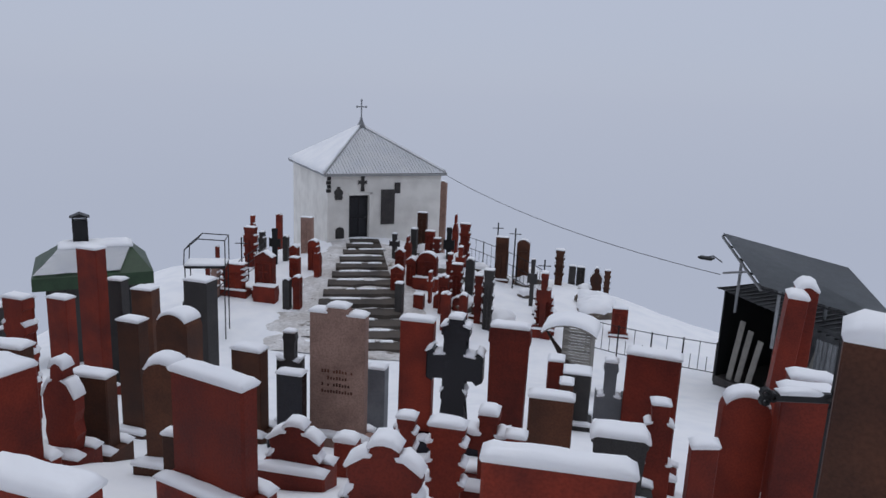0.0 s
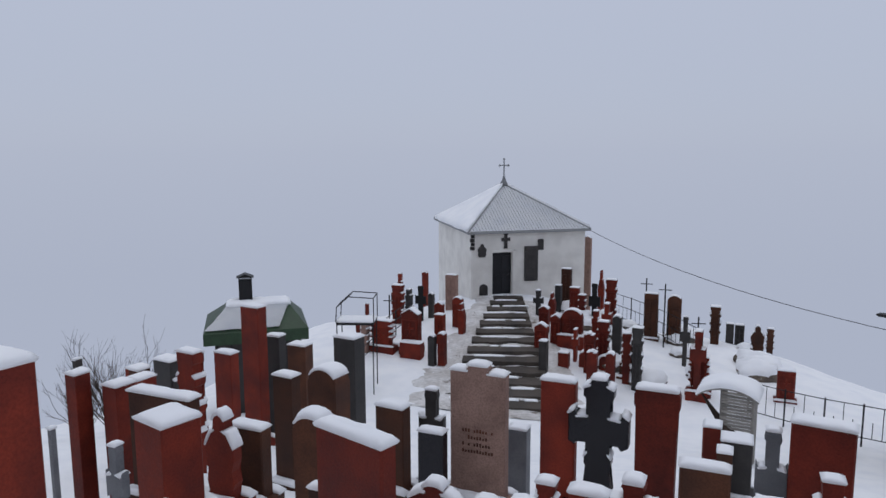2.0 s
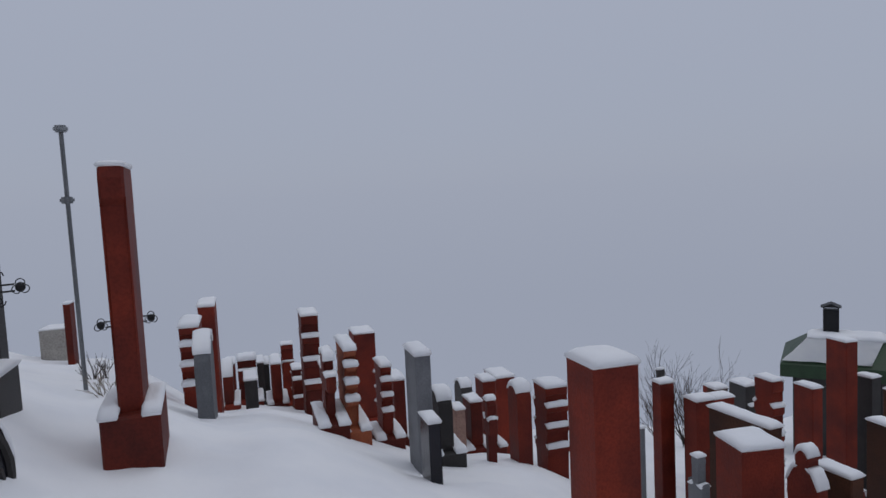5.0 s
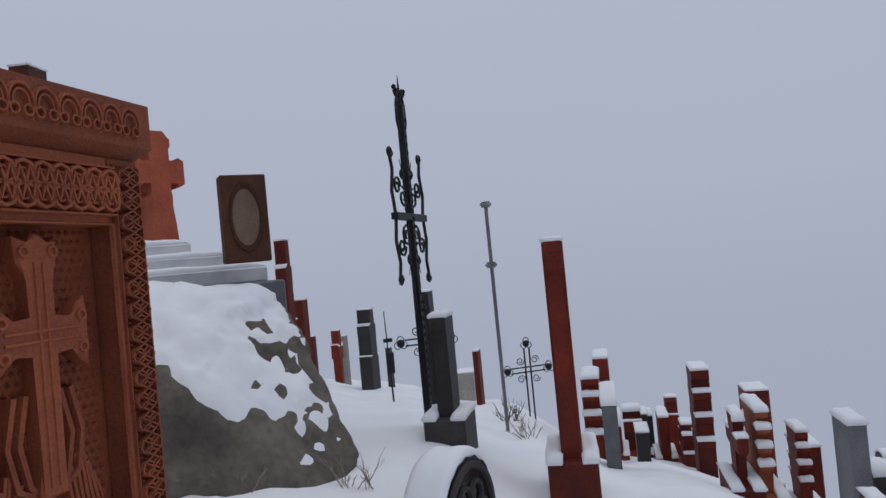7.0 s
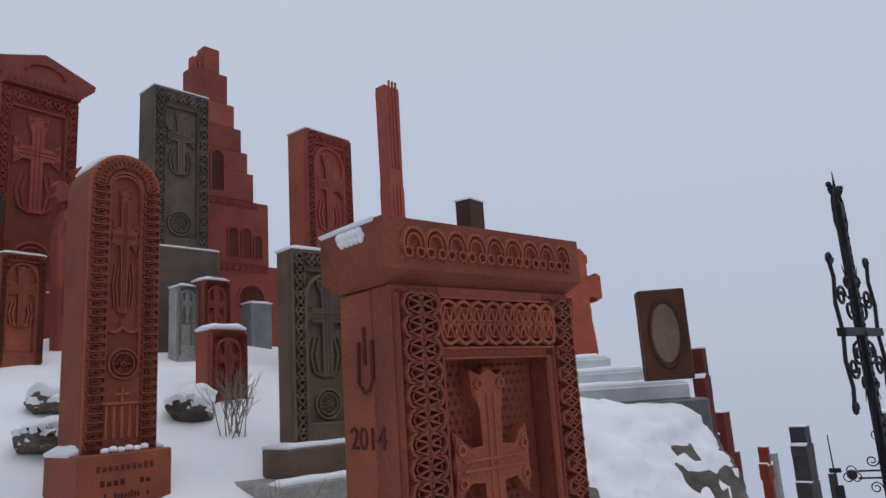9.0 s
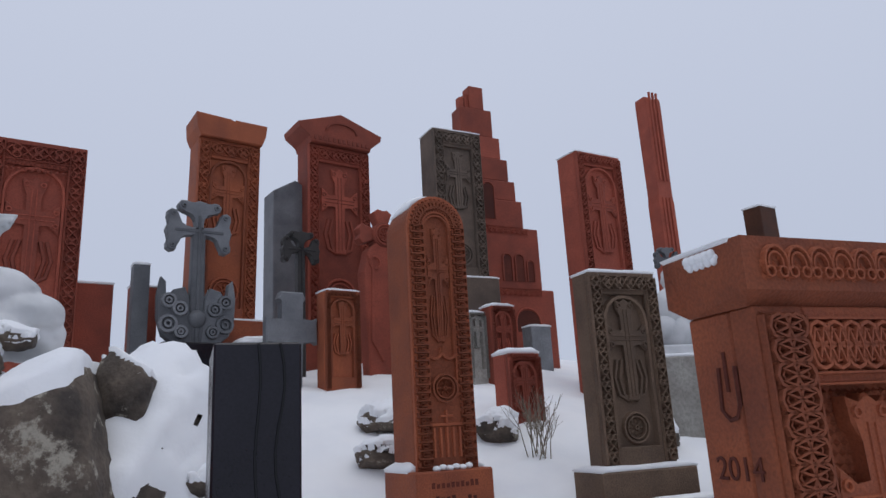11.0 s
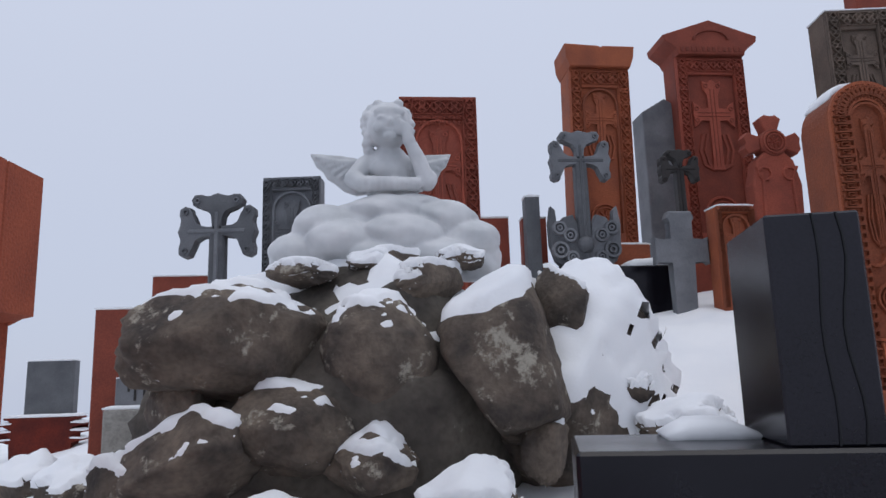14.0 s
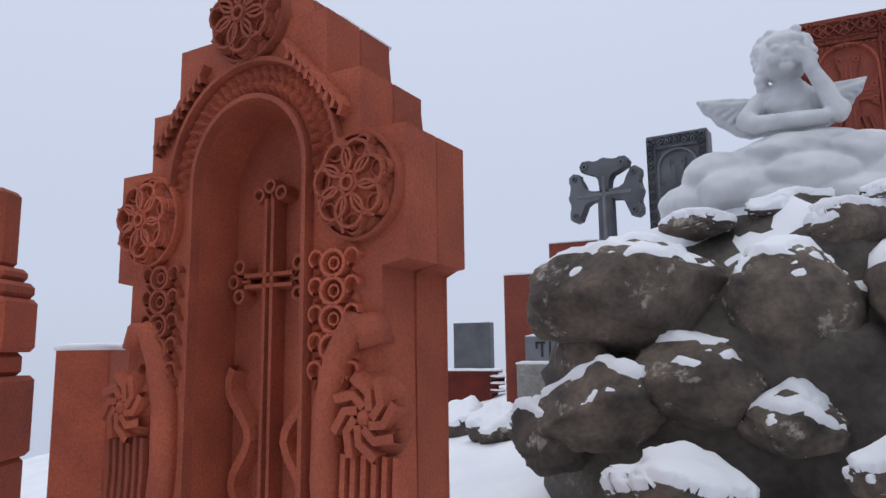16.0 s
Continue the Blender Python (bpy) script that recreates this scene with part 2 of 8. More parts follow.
def snow_bm(bm, line, y0, y1, thick, step=0.05, seed=0.0):
    """A rounded pillow of snow lying along a line of (x, z) between y0 and y1."""
    pts, dist = [Vector((u, 0, v)) for u, v in line], [0.0]
    for a, b in zip(pts, pts[1:]):
        dist.append(dist[-1] + (b - a).length)
    total = dist[-1]
    if total < 0.02:
        return
    n, rows, cross = max(4, min(26, int(total / step))), [], 7
    for i in range(n + 1):
        s = total * i / n
        k = max(j for j in range(len(dist) - 1) if dist[j] <= s + 1e-9)
        p = pts[k].lerp(pts[k + 1], (s - dist[k]) / max(1e-6, dist[k + 1] - dist[k]))
        d = (pts[k + 1] - pts[k]).normalized()
        nor = Vector((-d.z, 0, d.x))
        nor = (nor if nor.z > 0 else -nor) * 0.5 + Vector((0, 0, 0.5))
        q = min(s, total - s) / max(thick * 0.9, 1e-3)
        end = math.sqrt(max(0.0, 1 - (1 - min(q, 1)) ** 2))
        row = []
        for j in range(cross):
            v = -1 + 2 * j / (cross - 1)
            lump = 1 + 0.26 * noise.noise(Vector((p.x * 6 + seed, v * 1.5, p.z * 6 + seed * 3)))
            hgt = thick * (0.35 + 0.65 * end) * (1 - abs(v) ** 7 * 0.42) * lump
            out = 0.012 + 0.01 * noise.noise(Vector((p.x * 9, seed, p.z * 9)))
            over = p + nor * hgt + d * (0.012 * (1 if i == n else -1 if i == 0 else 0))
            row.append(bm.verts.new((over.x, (y0 + y1) / 2 + v * ((y1 - y0) / 2 + out), over.z)))
        row.insert(0, bm.verts.new((p.x, y0 - 0.004, p.z - 0.012)))
        row.append(bm.verts.new((p.x, y1 + 0.004, p.z - 0.012)))
        rows.append(row)
    for a, b in zip(rows, rows[1:]):
        for j in range(len(a) - 1):
            bm.faces.new((a[j], a[j + 1], b[j + 1], b[j]))
        bm.faces.new((a[-1], a[0], b[0], b[-1]))
    bm.faces.new(rows[0][::-1])
    bm.faces.new(rows[-1])


def snow_on(outline, y0, y1, thick, seed, low=0.12):
    """Snow on every part of an outline that faces up; the outline runs counter-clockwise seen from the front."""
    run, k, runs = [], len(outline), []
    for i in range(k):
        (a, b), (c, e) = outline[i], outline[(i + 1) % k]
        length = math.hypot(c - a, e - b)
        up = -(c - a) / max(length, 1e-6)
        if up > 0.45 and max(b, e) > low:
            run = run + [(c, e)] if run else [(a, b), (c, e)]
        else:
            if run:
                runs.append(run)
            run = []
    if run:
        runs.append(run)
    pads = []
    for i, r in enumerate(runs):
        span = math.hypot(r[0][0] - r[-1][0], r[0][1] - r[-1][1])
        one = bmesh.new()
        snow_bm(one, r, y0, y1, min(thick, 0.1 + span * 0.5) if span > 0.15 else min(thick, span * 0.6 + 0.01), seed=seed + i)
        pads.append(one)
    return pads


def outline_of(style, w, h):
    """The front outline of a grave marker, counter-clockwise from its lower left."""
    a = w / 2
    if style == "slant":
        return [(-a, 0), (a, 0), (a, h * 0.965), (-a, h)]
    if style == "arch":
        rise = min(w * 0.42, h * 0.4)
        return [(-a, 0), (a, 0)] + arc(0, h - rise, a, 0, 180, 12, rise)
    if style == "shallow":
        rise = w * 0.16
        return [(-a, 0), (a, 0)] + arc(0, h - rise, a, 0, 180, 10, rise)
    if style == "gable":
        return [(-a, 0), (a, 0), (a, h - w * 0.3), (0, h), (-a, h - w * 0.3)]
    if style == "shoulder":
        return [(-a, 0), (a, 0), (a, h - w * 0.11), (a * 0.36, h - w * 0.11), (a * 0.36, h), (-a * 0.36, h), (-a * 0.36, h - w * 0.13), (-a, h - w * 0.13)]
    if style == "lip":
        return [(-a * 0.86, 0), (a * 0.86, 0), (a * 0.86, h * 0.84), (a, h * 0.87), (a, h * 0.95), (a * 0.9, h), (-a * 0.9, h), (-a, h * 0.95), (-a, h * 0.87), (-a * 0.86, h * 0.84)]
    if style == "finial":
        half = [(a * 0.80, 0), (a * 0.80, h * 0.12), (a, h * 0.2), (a * 0.78, h * 0.33), (a, h * 0.46), (a, h * 0.62), (a * 0.5, h * 0.80), (a * 0.34, h * 0.80), (a * 0.40, h * 0.93), (a * 0.15, h)]
        return [(-half[0][0], 0)] + half + [(-u, v) for u, v in half[:0:-1]]
    if style == "lobed":
        half = [(a * 0.72, 0)]
        for i in range(3):
            z = h * (0.28 + 0.22 * i)
            half += [(a * 0.72, z), (a, z + h * 0.02), (a, z + h * 0.08), (a * 0.72, z + h * 0.10)]
        half += [(a * 0.72, h * 0.90), (a * 0.92, h * 0.92), (a * 0.92, h)]
        return [(-half[0][0], 0)] + half + [(-u, v) for u, v in half[:0:-1]]
    if style == "stepped":
        half = [(a, 0), (a, h * 0.42), (a * 0.72, h * 0.42), (a * 0.72, h * 0.66), (a * 0.9, h * 0.68), (a * 0.9, h * 0.8), (a * 0.5, h * 0.82), (a * 0.6, h)]
        return [(-half[0][0], 0)] + half + [(-u, v) for u, v in half[:0:-1]]
    if style == "cross":
        s = a * 0.36
        half = [(s * 1.15, 0), (s, h * 0.50), (a * 0.82, h * 0.51), (a, h * 0.47), (a, h * 0.74), (a * 0.82, h * 0.70), (s, h * 0.71), (s, h * 0.9), (s * 1.5, h * 0.93), (s * 1.2, h)]
        return [(-half[0][0], 0)] + half + [(-u, v) for u, v in half[:0:-1]]
    if style == "ornate_cross":
        s = a * 0.34
        half = [(a * 0.62, 0), (a * 0.50, h * 0.1), (s, h * 0.3), (a * 0.45, h * 0.34), (a * 0.45, h * 0.40), (s, h * 0.43), (s, h * 0.52), (a * 0.7, h * 0.52), (a * 0.78, h * 0.47), (a, h * 0.50), (a, h * 0.72),
                (a * 0.8, h * 0.75), (a * 0.72, h * 0.70), (s, h * 0.71), (s, h * 0.84), (a * 0.5, h * 0.86), (a * 0.5, h * 0.93), (s * 0.8, h * 0.95), (s * 0.7, h)]
        return [(-half[0][0], 0)] + half + [(-u, v) for u, v in half[:0:-1]]
    return [(-a, 0), (a, 0), (a, h), (-a, h)]


# ---------------------------------------------------------------- carving helpers (front plane at y = 0, relief towards -y)
def ring(bm, cx, cz, r, t, y0, y1, n=10, a0=0.0, a1=360.0, rz=None):
    """A raised ring or arc of width t with steep sides and a flat crest."""
    full = abs(a1 - a0) >= 359.9
    k = n if full else n + 1
    rows = []
    for i in range(k):
        a = radians(a0 + (a1 - a0) * i / n)
        c, s = math.cos(a), math.sin(a)
        q = (rz or r) / r
        rows.append([bm.verts.new((cx + (r + d * t) * c, y, cz + (r + d * t) * s * q)) for d, y in ((-0.5, y1), (-0.3, y0), (0.3, y0), (0.5, y1))])
    for i in range(k if full else k - 1):
        a, b = rows[i], rows[(i + 1) % k]
        for j in range(3):
            bm.faces.new((a[j], a[j + 1], b[j + 1], b[j]))


def stud(bm, cx, cz, rx, rz, y0, y1, turn=0.0):
    """A small raised diamond."""
    c, s = math.cos(turn), math.sin(turn)
    vs = [bm.verts.new((cx + u * c - v * s, y1, cz + u * s + v * c)) for u, v in ((-rx, 0), (0, -rz), (rx, 0), (0, rz))]
    t = bm.verts.new((cx, y0, cz))
    for i in range(4):
        bm.faces.new((vs[i], vs[(i + 1) % 4], t))


def bar(bm, pts, t, y0, y1):
    """A raised band of width t along points (x, z) with steep sides and a flat crest."""
    rows = []
    for i, (u, v) in enumerate(pts):
        p, q = pts[max(i - 1, 0)], pts[min(i + 1, len(pts) - 1)]
        d = math.hypot(q[0] - p[0], q[1] - p[1]) or 1
        nx, nz = -(q[1] - p[1]) / d * t, (q[0] - p[0]) / d * t
        rows.append([bm.verts.new((u + nx * k, y, v + nz * k)) for k, y in ((0.5, y1), (0.28, y0), (-0.28, y0), (-0.5, y1))])
    for a, b in zip(rows, rows[1:]):
        for j in range(3):
            bm.faces.new((a[j], a[j + 1], b[j + 1], b[j]))


def marker(style, x, y, w, deep, h, rz, mat, label, snow=0.06, plinth=0.0, lean=(0.0, 0.0), name="gravestone", base=None, category="gravestone", sink=0.25):
    """A grave marker of one slab with its snow and, where it has one, a plinth; it stands on the ground."""
    z = ground_z(x, y) if base is None else base
    e = thing(name, x, y, z, rz, label, category, "gravestones", lean=lean)
    if not plinth and 3.0 < y < 14.0 and w > 0.3 and style in ("flat", "arch", "lip", "shoulder", "finial", "cross", "ornate_cross"):
        plinth = 0.55
    foot = plinth * 0.35 if plinth else 0.0
    line = outline_of(style, w, h - foot)
    line = [(u, v + foot - (sink if v == 0 and not plinth else 0.0)) for u, v in line]
    part("slab", prism(bmesh.new(), line, -deep / 2, deep / 2, min(0.02, w * 0.03)), mat, e)
    if plinth:
        p = w / 2 + 0.08
        part("plinth", cube_bm(-p, p, -deep / 2 - 0.1, deep / 2 + 0.1, -sink, foot, bevel=0.015), mat, e)
        for y0, y1 in ((-deep / 2 - 0.1, -deep / 2), (deep / 2, deep / 2 + 0.1)):
            bm = bmesh.new()
            snow_bm(bm, [(-p, foot), (p, foot)], y0, y1, 0.05, 0.08, x)
            part("plinth_snow", bm, SNOW, e, "snow on the plinth", True)
    if y > 20.0 and w > 0.32 and h > 0.8 and style in ("flat", "arch", "gable", "shoulder", "stepped", "lobed"):
        bm, k, a, b = bmesh.new(), w * 0.5 * (0.62 if style in ("stepped", "lobed") else 0.8), foot + 0.12, h * (0.86 if style == "flat" else 0.74)
        f, q = deep / 2 + 0.035, deep / 2 - 0.003
        bar(bm, [(-k, a), (-k, b), (k, b), (k, a)], w * 0.09, f, q)
        bar(bm, [(0, a), (0, b - 0.08)], w * 0.12, f, q)
        bar(bm, [(-k * 0.62, a + (b - a) * 0.66), (k * 0.62, a + (b - a) * 0.66)], w * 0.12, f, q)
        ring(bm, 0, a + (b - a) * 0.22, k * 0.42, w * 0.08, f, q, 10)
        tagged(part("carving", bm, mat, e, "carved cross in a raised frame"), kind="stuff")
    if snow:
        for pad in snow_on(line, -deep / 2, deep / 2, snow, x * 3 + y):
            part("snow_cap", pad, SNOW, e, "cap of fresh snow", True)
    return e


# ---------------------------------------------------------------- hillside
# heights of the hillside (metres below or above the first eye) at 0, 5, 10, 20, 34, 60 m, by heading (degrees to the left of the chapel's axis)
RINGS = (0.0, 5.0, 10.0, 20.0, 34.0, 60.0)
SLOPES = {
    -60: (-1.6, -3.3, -5.0, -8.0, -13.0, -30.0),
    -25: (-1.6, -3.1, -5.0, -7.6, -10.5, -30.0),
    -8: (-1.6, -3.05, -4.95, -7.9, -8.6, -26.0),
    7: (-1.6, -3.05, -4.95, -8.0, -6.8, -24.0),
    20: (-1.6, -3.0, -4.8, -7.6, -8.2, -26.0),
    36: (-1.6, -2.8, -4.5, -7.4, -12.0, -32.0),
    56: (-1.6, -2.2, -3.8, -7.0, -13.0, -34.0),
    75: (-1.6, -1.7, -2.9, -5.8, -12.0, -32.0),
    85: (-1.55, -1.5, -2.1, -4.0, -10.0, -28.0),
    95: (-1.5, -1.1, -1.6, -3.0, -7.0, -22.0),
    120: (-1.4, -0.85, 0.4, 1.6, 1.6, -2.0),
    145: (-1.4, -0.75, 1.05, 2.6, 3.0, 3.0),
    165: (-1.4, -0.6, 1.0, 2.2, 2.4, 2.4),
    185: (-1.4, -0.7, -0.3, 0.0, -0.5, -2.0),
    205: (-1.4, -1.1, -0.9, -1.0, -2.0, -8.0),
    250: (-1.5, -1.8, -2.4, -3.6, -6.0, -14.0),
}


def ramp(v, xs, ys):
    """A smooth rise through the given heights (monotone cubic)."""
    if v >= xs[-1]:
        return ys[-1] + (v - xs[-1]) * (ys[-1] - ys[-2]) / (xs[-1] - xs[-2])
    i = max(k for k in range(len(xs) - 1) if xs[k] <= v)
    slope = [(ys[k + 1] - ys[k]) / (xs[k + 1] - xs[k]) for k in range(len(xs) - 1)]
    tang = [slope[0]] + [(slope[k] + slope[k + 1]) / 2 if slope[k] * slope[k + 1] > 0 else 0.0 for k in range(len(slope) - 1)] + [slope[-1]]
    h = xs[i + 1] - xs[i]
    u = (v - xs[i]) / h
    return ((2 * u**3 - 3 * u**2 + 1) * ys[i] + (u**3 - 2 * u**2 + u) * h * tang[i]
            + (3 * u**2 - 2 * u**3) * ys[i + 1] + (u**3 - u**2) * h * tang[i + 1])


def ground_z(x, y):
    r, a = math.hypot(x, y), math.degrees(math.atan2(-x, y))
    a = a + 360 if a < -60 else a
    keys = sorted(SLOPES)
    nexts = keys[1:] + [300]
    for k, n in zip(keys, nexts):
        if k <= a <= n:
            u = (a - k) / (n - k)
            u = u * u * (3 - 2 * u)
            low, high = ramp(r, RINGS, SLOPES[k]), ramp(r, RINGS, SLOPES[n if n < 300 else -60])
            return low + (high - low) * u
    return ramp(r, RINGS, SLOPES[-60])


def hill():
    rings, r = [0.0], 0.0
    while r < 300:
        r += 0.16 if r < 9 else 0.3 if r < 16 else 0.7 if r < 40 else 8.0
        rings.append(r)
    turns, bm = 300, bmesh.new()
    verts = []
    for r in rings:
        row = []
        for k in range(turns):
            a = k * math.tau / turns
            x, y = -r * math.sin(a), r * math.cos(a)
            z = ground_z(x, y)
            if r < 60:
                p = Vector((x, y, 0))
                z += 0.10 * noise.noise(p * 0.55) + 0.045 * noise.noise(p * 1.7) + (0.02 * noise.noise(p * 5.0) if r < 16 else 0)
            row.append(bm.verts.new((x, y, z)))
        verts.append(row)
    for a, b in zip(verts, verts[1:]):
        for k in range(turns):
            q = (k + 1) % turns
            if a is verts[0]:
                continue
            bm.faces.new((a[k], a[q], b[q], b[k]))
    first = verts[0]
    mid = bm.verts.new((0, 0, ground_z(0, 0)))
    for k in range(turns):
        bm.faces.new((mid, verts[1][(k + 1) % turns], verts[1][k]))
    for v in first:
        bm.verts.remove(v)
    ob = new("ground", mesh_of("ground", bm, SNOW, True))
    tagged(ob, "hillside of fresh trodden white snow", "ground", kind="structure")
    return ob


hill()


# ---------------------------------------------------------------- chapel
def chapel():
    W, D, H, T = 5.8, 7.2, 3.1, 0.4
    e = thing("chapel", -2.92, 33.78, -6.8, 25, "small limewashed chapel with a snowy corrugated pyramid roof", "chapel")
    a = W / 2
    # front wall with the doorway
    d0, d1, dh = -1.85, -0.87, 2.1
    bm = box(bmesh.new(), -a, d0, 0, T, -2.0, H)
    box(bm, d1, a, 0, T, -2.0, H)
    box(bm, d0, d1, 0, T, dh, H)
    box(bm, d0, d1, 0, T, -2.0, 0.0)
    part("wall", bm, LIME, e, "uneven limewashed front wall")
    part("wall", box(bmesh.new(), -a, -a + T, T, D - T, -2.5, H), LIME, e)
    part("wall", box(bmesh.new(), a - T, a, T, D - T, -2.5, H), LIME, e)
    part("wall", box(bmesh.new(), -a, a, D - T, D, -2.5, H), LIME, e)
    d = part("door", cube_bm(d0, d1, 0.18, 0.25, 0, dh), DOOR, e, "dark closed door")
    for i in range(4):
        part("door_panel", cube_bm(d0 + 0.1 + 0.42 * (i % 2), d0 + 0.46 + 0.42 * (i % 2), 0.15, 0.19, 0.2 + 0.95 * (i // 2), 0.95 + 0.95 * (i // 2)), DOOR, d)
    bm = bmesh.new()
    ball(bm, (d1 - 0.12, 0.13, 1.0), 0.035, 8)
    part("door_knob", bm, STEEL, d, "small metal knob")
    # limewashed pilaster and hood round the door
    part("doorframe", cube_bm(d1, d1 + 0.16, -0.12, 0.0, 0, dh + 0.1), LIME, e)
    part("lintel", cube_bm(d0 - 0.06, d1 + 0.16, -0.12, 0.0, dh, dh + 0.1), LIME, e)
    part("wall_panel", cube_bm(-0.25, 0.43, -0.1, 0.0, 0.65, 2.35), DARK, e, "dark stone slab set in the wall")
    part("wall_panel", cube_bm(0.43, 0.72, -0.07, 0.0, 2.15, 2.68), DARK, e, "square dark plaque")
    # carved plaques
    bm = prism(bmesh.new(), outline_of("cross", 0.42, 0.72), -0.06, 0.0)
    bmesh.ops.translate(bm, verts=bm.verts, vec=(-1.2, 0, 2.28))
    part("wall_cross", bm, DARK, e, "dark stone cross over the door")
    bm = prism(bmesh.new(), outline_of("finial", 0.42, 0.62), -0.07, 0.0)
    bmesh.ops.translate(bm, verts=bm.verts, vec=(-2.38, 0, 1.9))
    part("wall_plaque", bm, DARK, e)
    bm = bmesh.new()
    for i in range(4):
        box(bm, -2.9 - 0.08 + 0.04 * (i % 2), -2.9 + 0.14, -0.08, 0.0, 2.25 + i * 0.19, 2.41 + i * 0.19)
    part("wall_carving", bm, DARK, e, "carved strip at the corner")
    bm = prism(bmesh.new(), outline_of("arch", 0.42, 0.55), -0.03, 0.0)
    bmesh.ops.translate(bm, verts=bm.verts, vec=(-2.3, 0, 0.02))
    part("niche", bm, DARK, e, "low dark arched niche")
    # roof: four planes with an overhang
    o, top = 0.22, 5.15
    low = H - 0.02
    cs = [(-a - o, -o, low), (a + o, -o, low), (a + o, D + o, low), (-a - o, D + o, low)]
    apex = Vector((-0.15, D / 2, top))
    bm = bmesh.new()
    vs = [bm.verts.new(c) for c in cs] + [bm.verts.new(apex)]
    un = [bm.verts.new((c[0], c[1], c[2] - 0.06)) for c in cs]
    for i in range(4):
        bm.faces.new((vs[i], vs[(i + 1) % 4], vs[4]))
        bm.faces.new((vs[i], un[i], un[(i + 1) % 4], vs[(i + 1) % 4]))
    bm.faces.new(un)
    roof = part("roof", bm, ROOF, e, "grey corrugated iron roof")
    # ribs of the corrugated sheets on the front plane
    l, r = Vector(cs[0]), Vector(cs[1])
    for i in range(1, 40):
        u = i / 40
        foot = l.lerp(r, u)
        mid = l.lerp(r, 0.487)
        # a rib runs straight up the slope until it meets a hip
        k = (u / 0.487) if u < 0.487 else (1 - u) / 0.513
        up = (apex - mid) * k
        nor = Vector((0, -(top - low), D / 2)).normalized() * 0.02
        bm = bmesh.new()
        tube(bm, [foot + nor * 0.4 + Vector((0, -0.02, 0)), foot + up + nor * 0.4], 0.017, 4)
        part("roof_rib", bm, ROOF, roof)
    # snow between the ribs and a full cover on the side planes
    nor = Vector((0, -(top - low), D / 2)).normalized()
    nor = Vector((nor.x, nor.y, abs(nor.z)))
    for i in range(40):
        pts = []
        for u in ((i + 0.05) / 40, (i + 0.95) / 40):
            k = (u / 0.487) if u < 0.487 else (1 - u) / 0.513
            f = l.lerp(r, u)
            pts += [f + (apex - l.lerp(r, 0.487)) * 0.015, f + (apex - l.lerp(r, 0.487)) * k * 0.985]
        bm = bmesh.new()
        q = [bm.verts.new(p + Vector((0, 0, 0.035))) for p in (pts[0], pts[2], pts[3], pts[1])]
        bm.faces.new(q)
        bmesh.ops.solidify(bm, geom=bm.faces[:], thickness=-0.012)
        bmesh.ops.recalc_face_normals(bm, faces=bm.faces[:])
        part("roof_snow", bm, SNOW, roof)
    for i, j in ((3, 0), (1, 2)):
        bm = bmesh.new()
        A, B = Vector(cs[i]), Vector(cs[j])
        n = 14
        grid = []
        for p in range(n + 1):
            s = p / n * 0.97
            base_l, base_r = A.lerp(apex, s), B.lerp(apex, s)
            grid.append([bm.verts.new(base_l.lerp(base_r, 0.02 + q / 16 * 0.96) + Vector((0, 0, 0.19 + 0.05 * noise.noise(Vector((q * 0.4, p * 0.4, i)))))) for q in range(17)])
        for p in range(n):
            for q in range(16):
                bm.faces.new((grid[p][q], grid[p][q + 1], grid[p + 1][q + 1], grid[p + 1][q]))
        low_ = [[bm.verts.new(v.co - Vector((0, 0, 0.16))) for v in row] for row in grid]
        rim = [(0, q) for q in range(16)] + [(p, 16) for p in range(n)] + [(n, q) for q in range(16, 0, -1)] + [(p, 0) for p in range(n, 0, -1)]
        for (p, q), (p2, q2) in zip(rim, rim[1:] + rim[:1]):
            bm.faces.new((grid[p][q], low_[p][q], low_[p2][q2], grid[p2][q2]))
        bmesh.ops.recalc_face_normals(bm, faces=bm.faces[:])
        part("roof_snow", bm, SNOW, roof, "thick snow on the side of the roof", True)
    for c in cs:
        bm = bmesh.new()
        tube(bm, [Vector(c) + Vector((0, 0, 0.04)), apex + Vector((0, 0, 0.04))], 0.04, 6)
        part("hip_cap", bm, ROOF, roof)
    bm = bmesh.new()
    bmesh.ops.create_cone(bm, cap_ends=True, segments=8, radius1=0.24, radius2=0.05, depth=0.42, matrix=Matrix.Translation(apex + Vector((0, 0, 0.2))))
    part("spire_base", bm, ROOF, roof)
    bm = tube(bmesh.new(), [apex + Vector((0, 0, 0.3)), apex + Vector((0, 0, 1.35))], 0.035, 6)
    z = apex.z + 1.02
    tube(bm, [(apex.x - 0.24, apex.y, z), (apex.x + 0.24, apex.y, z)], 0.03, 6)
    for dx, dz in ((-0.24, 0), (0.24, 0), (0, 0.33), (0, 0)):
        ball(bm, (apex.x + dx, apex.y, z + dz), 0.065, 8)
    ball(bm, apex + Vector((0, 0, 0.42)), 0.08, 8)
    part("roof_cross", bm, STEEL, roof, "slender metal cross")
    return e


ROOF = plain_mat("corrugated_iron", (0.30, 0.305, 0.31), 0.5, 0.3, 0.1)
chapel()

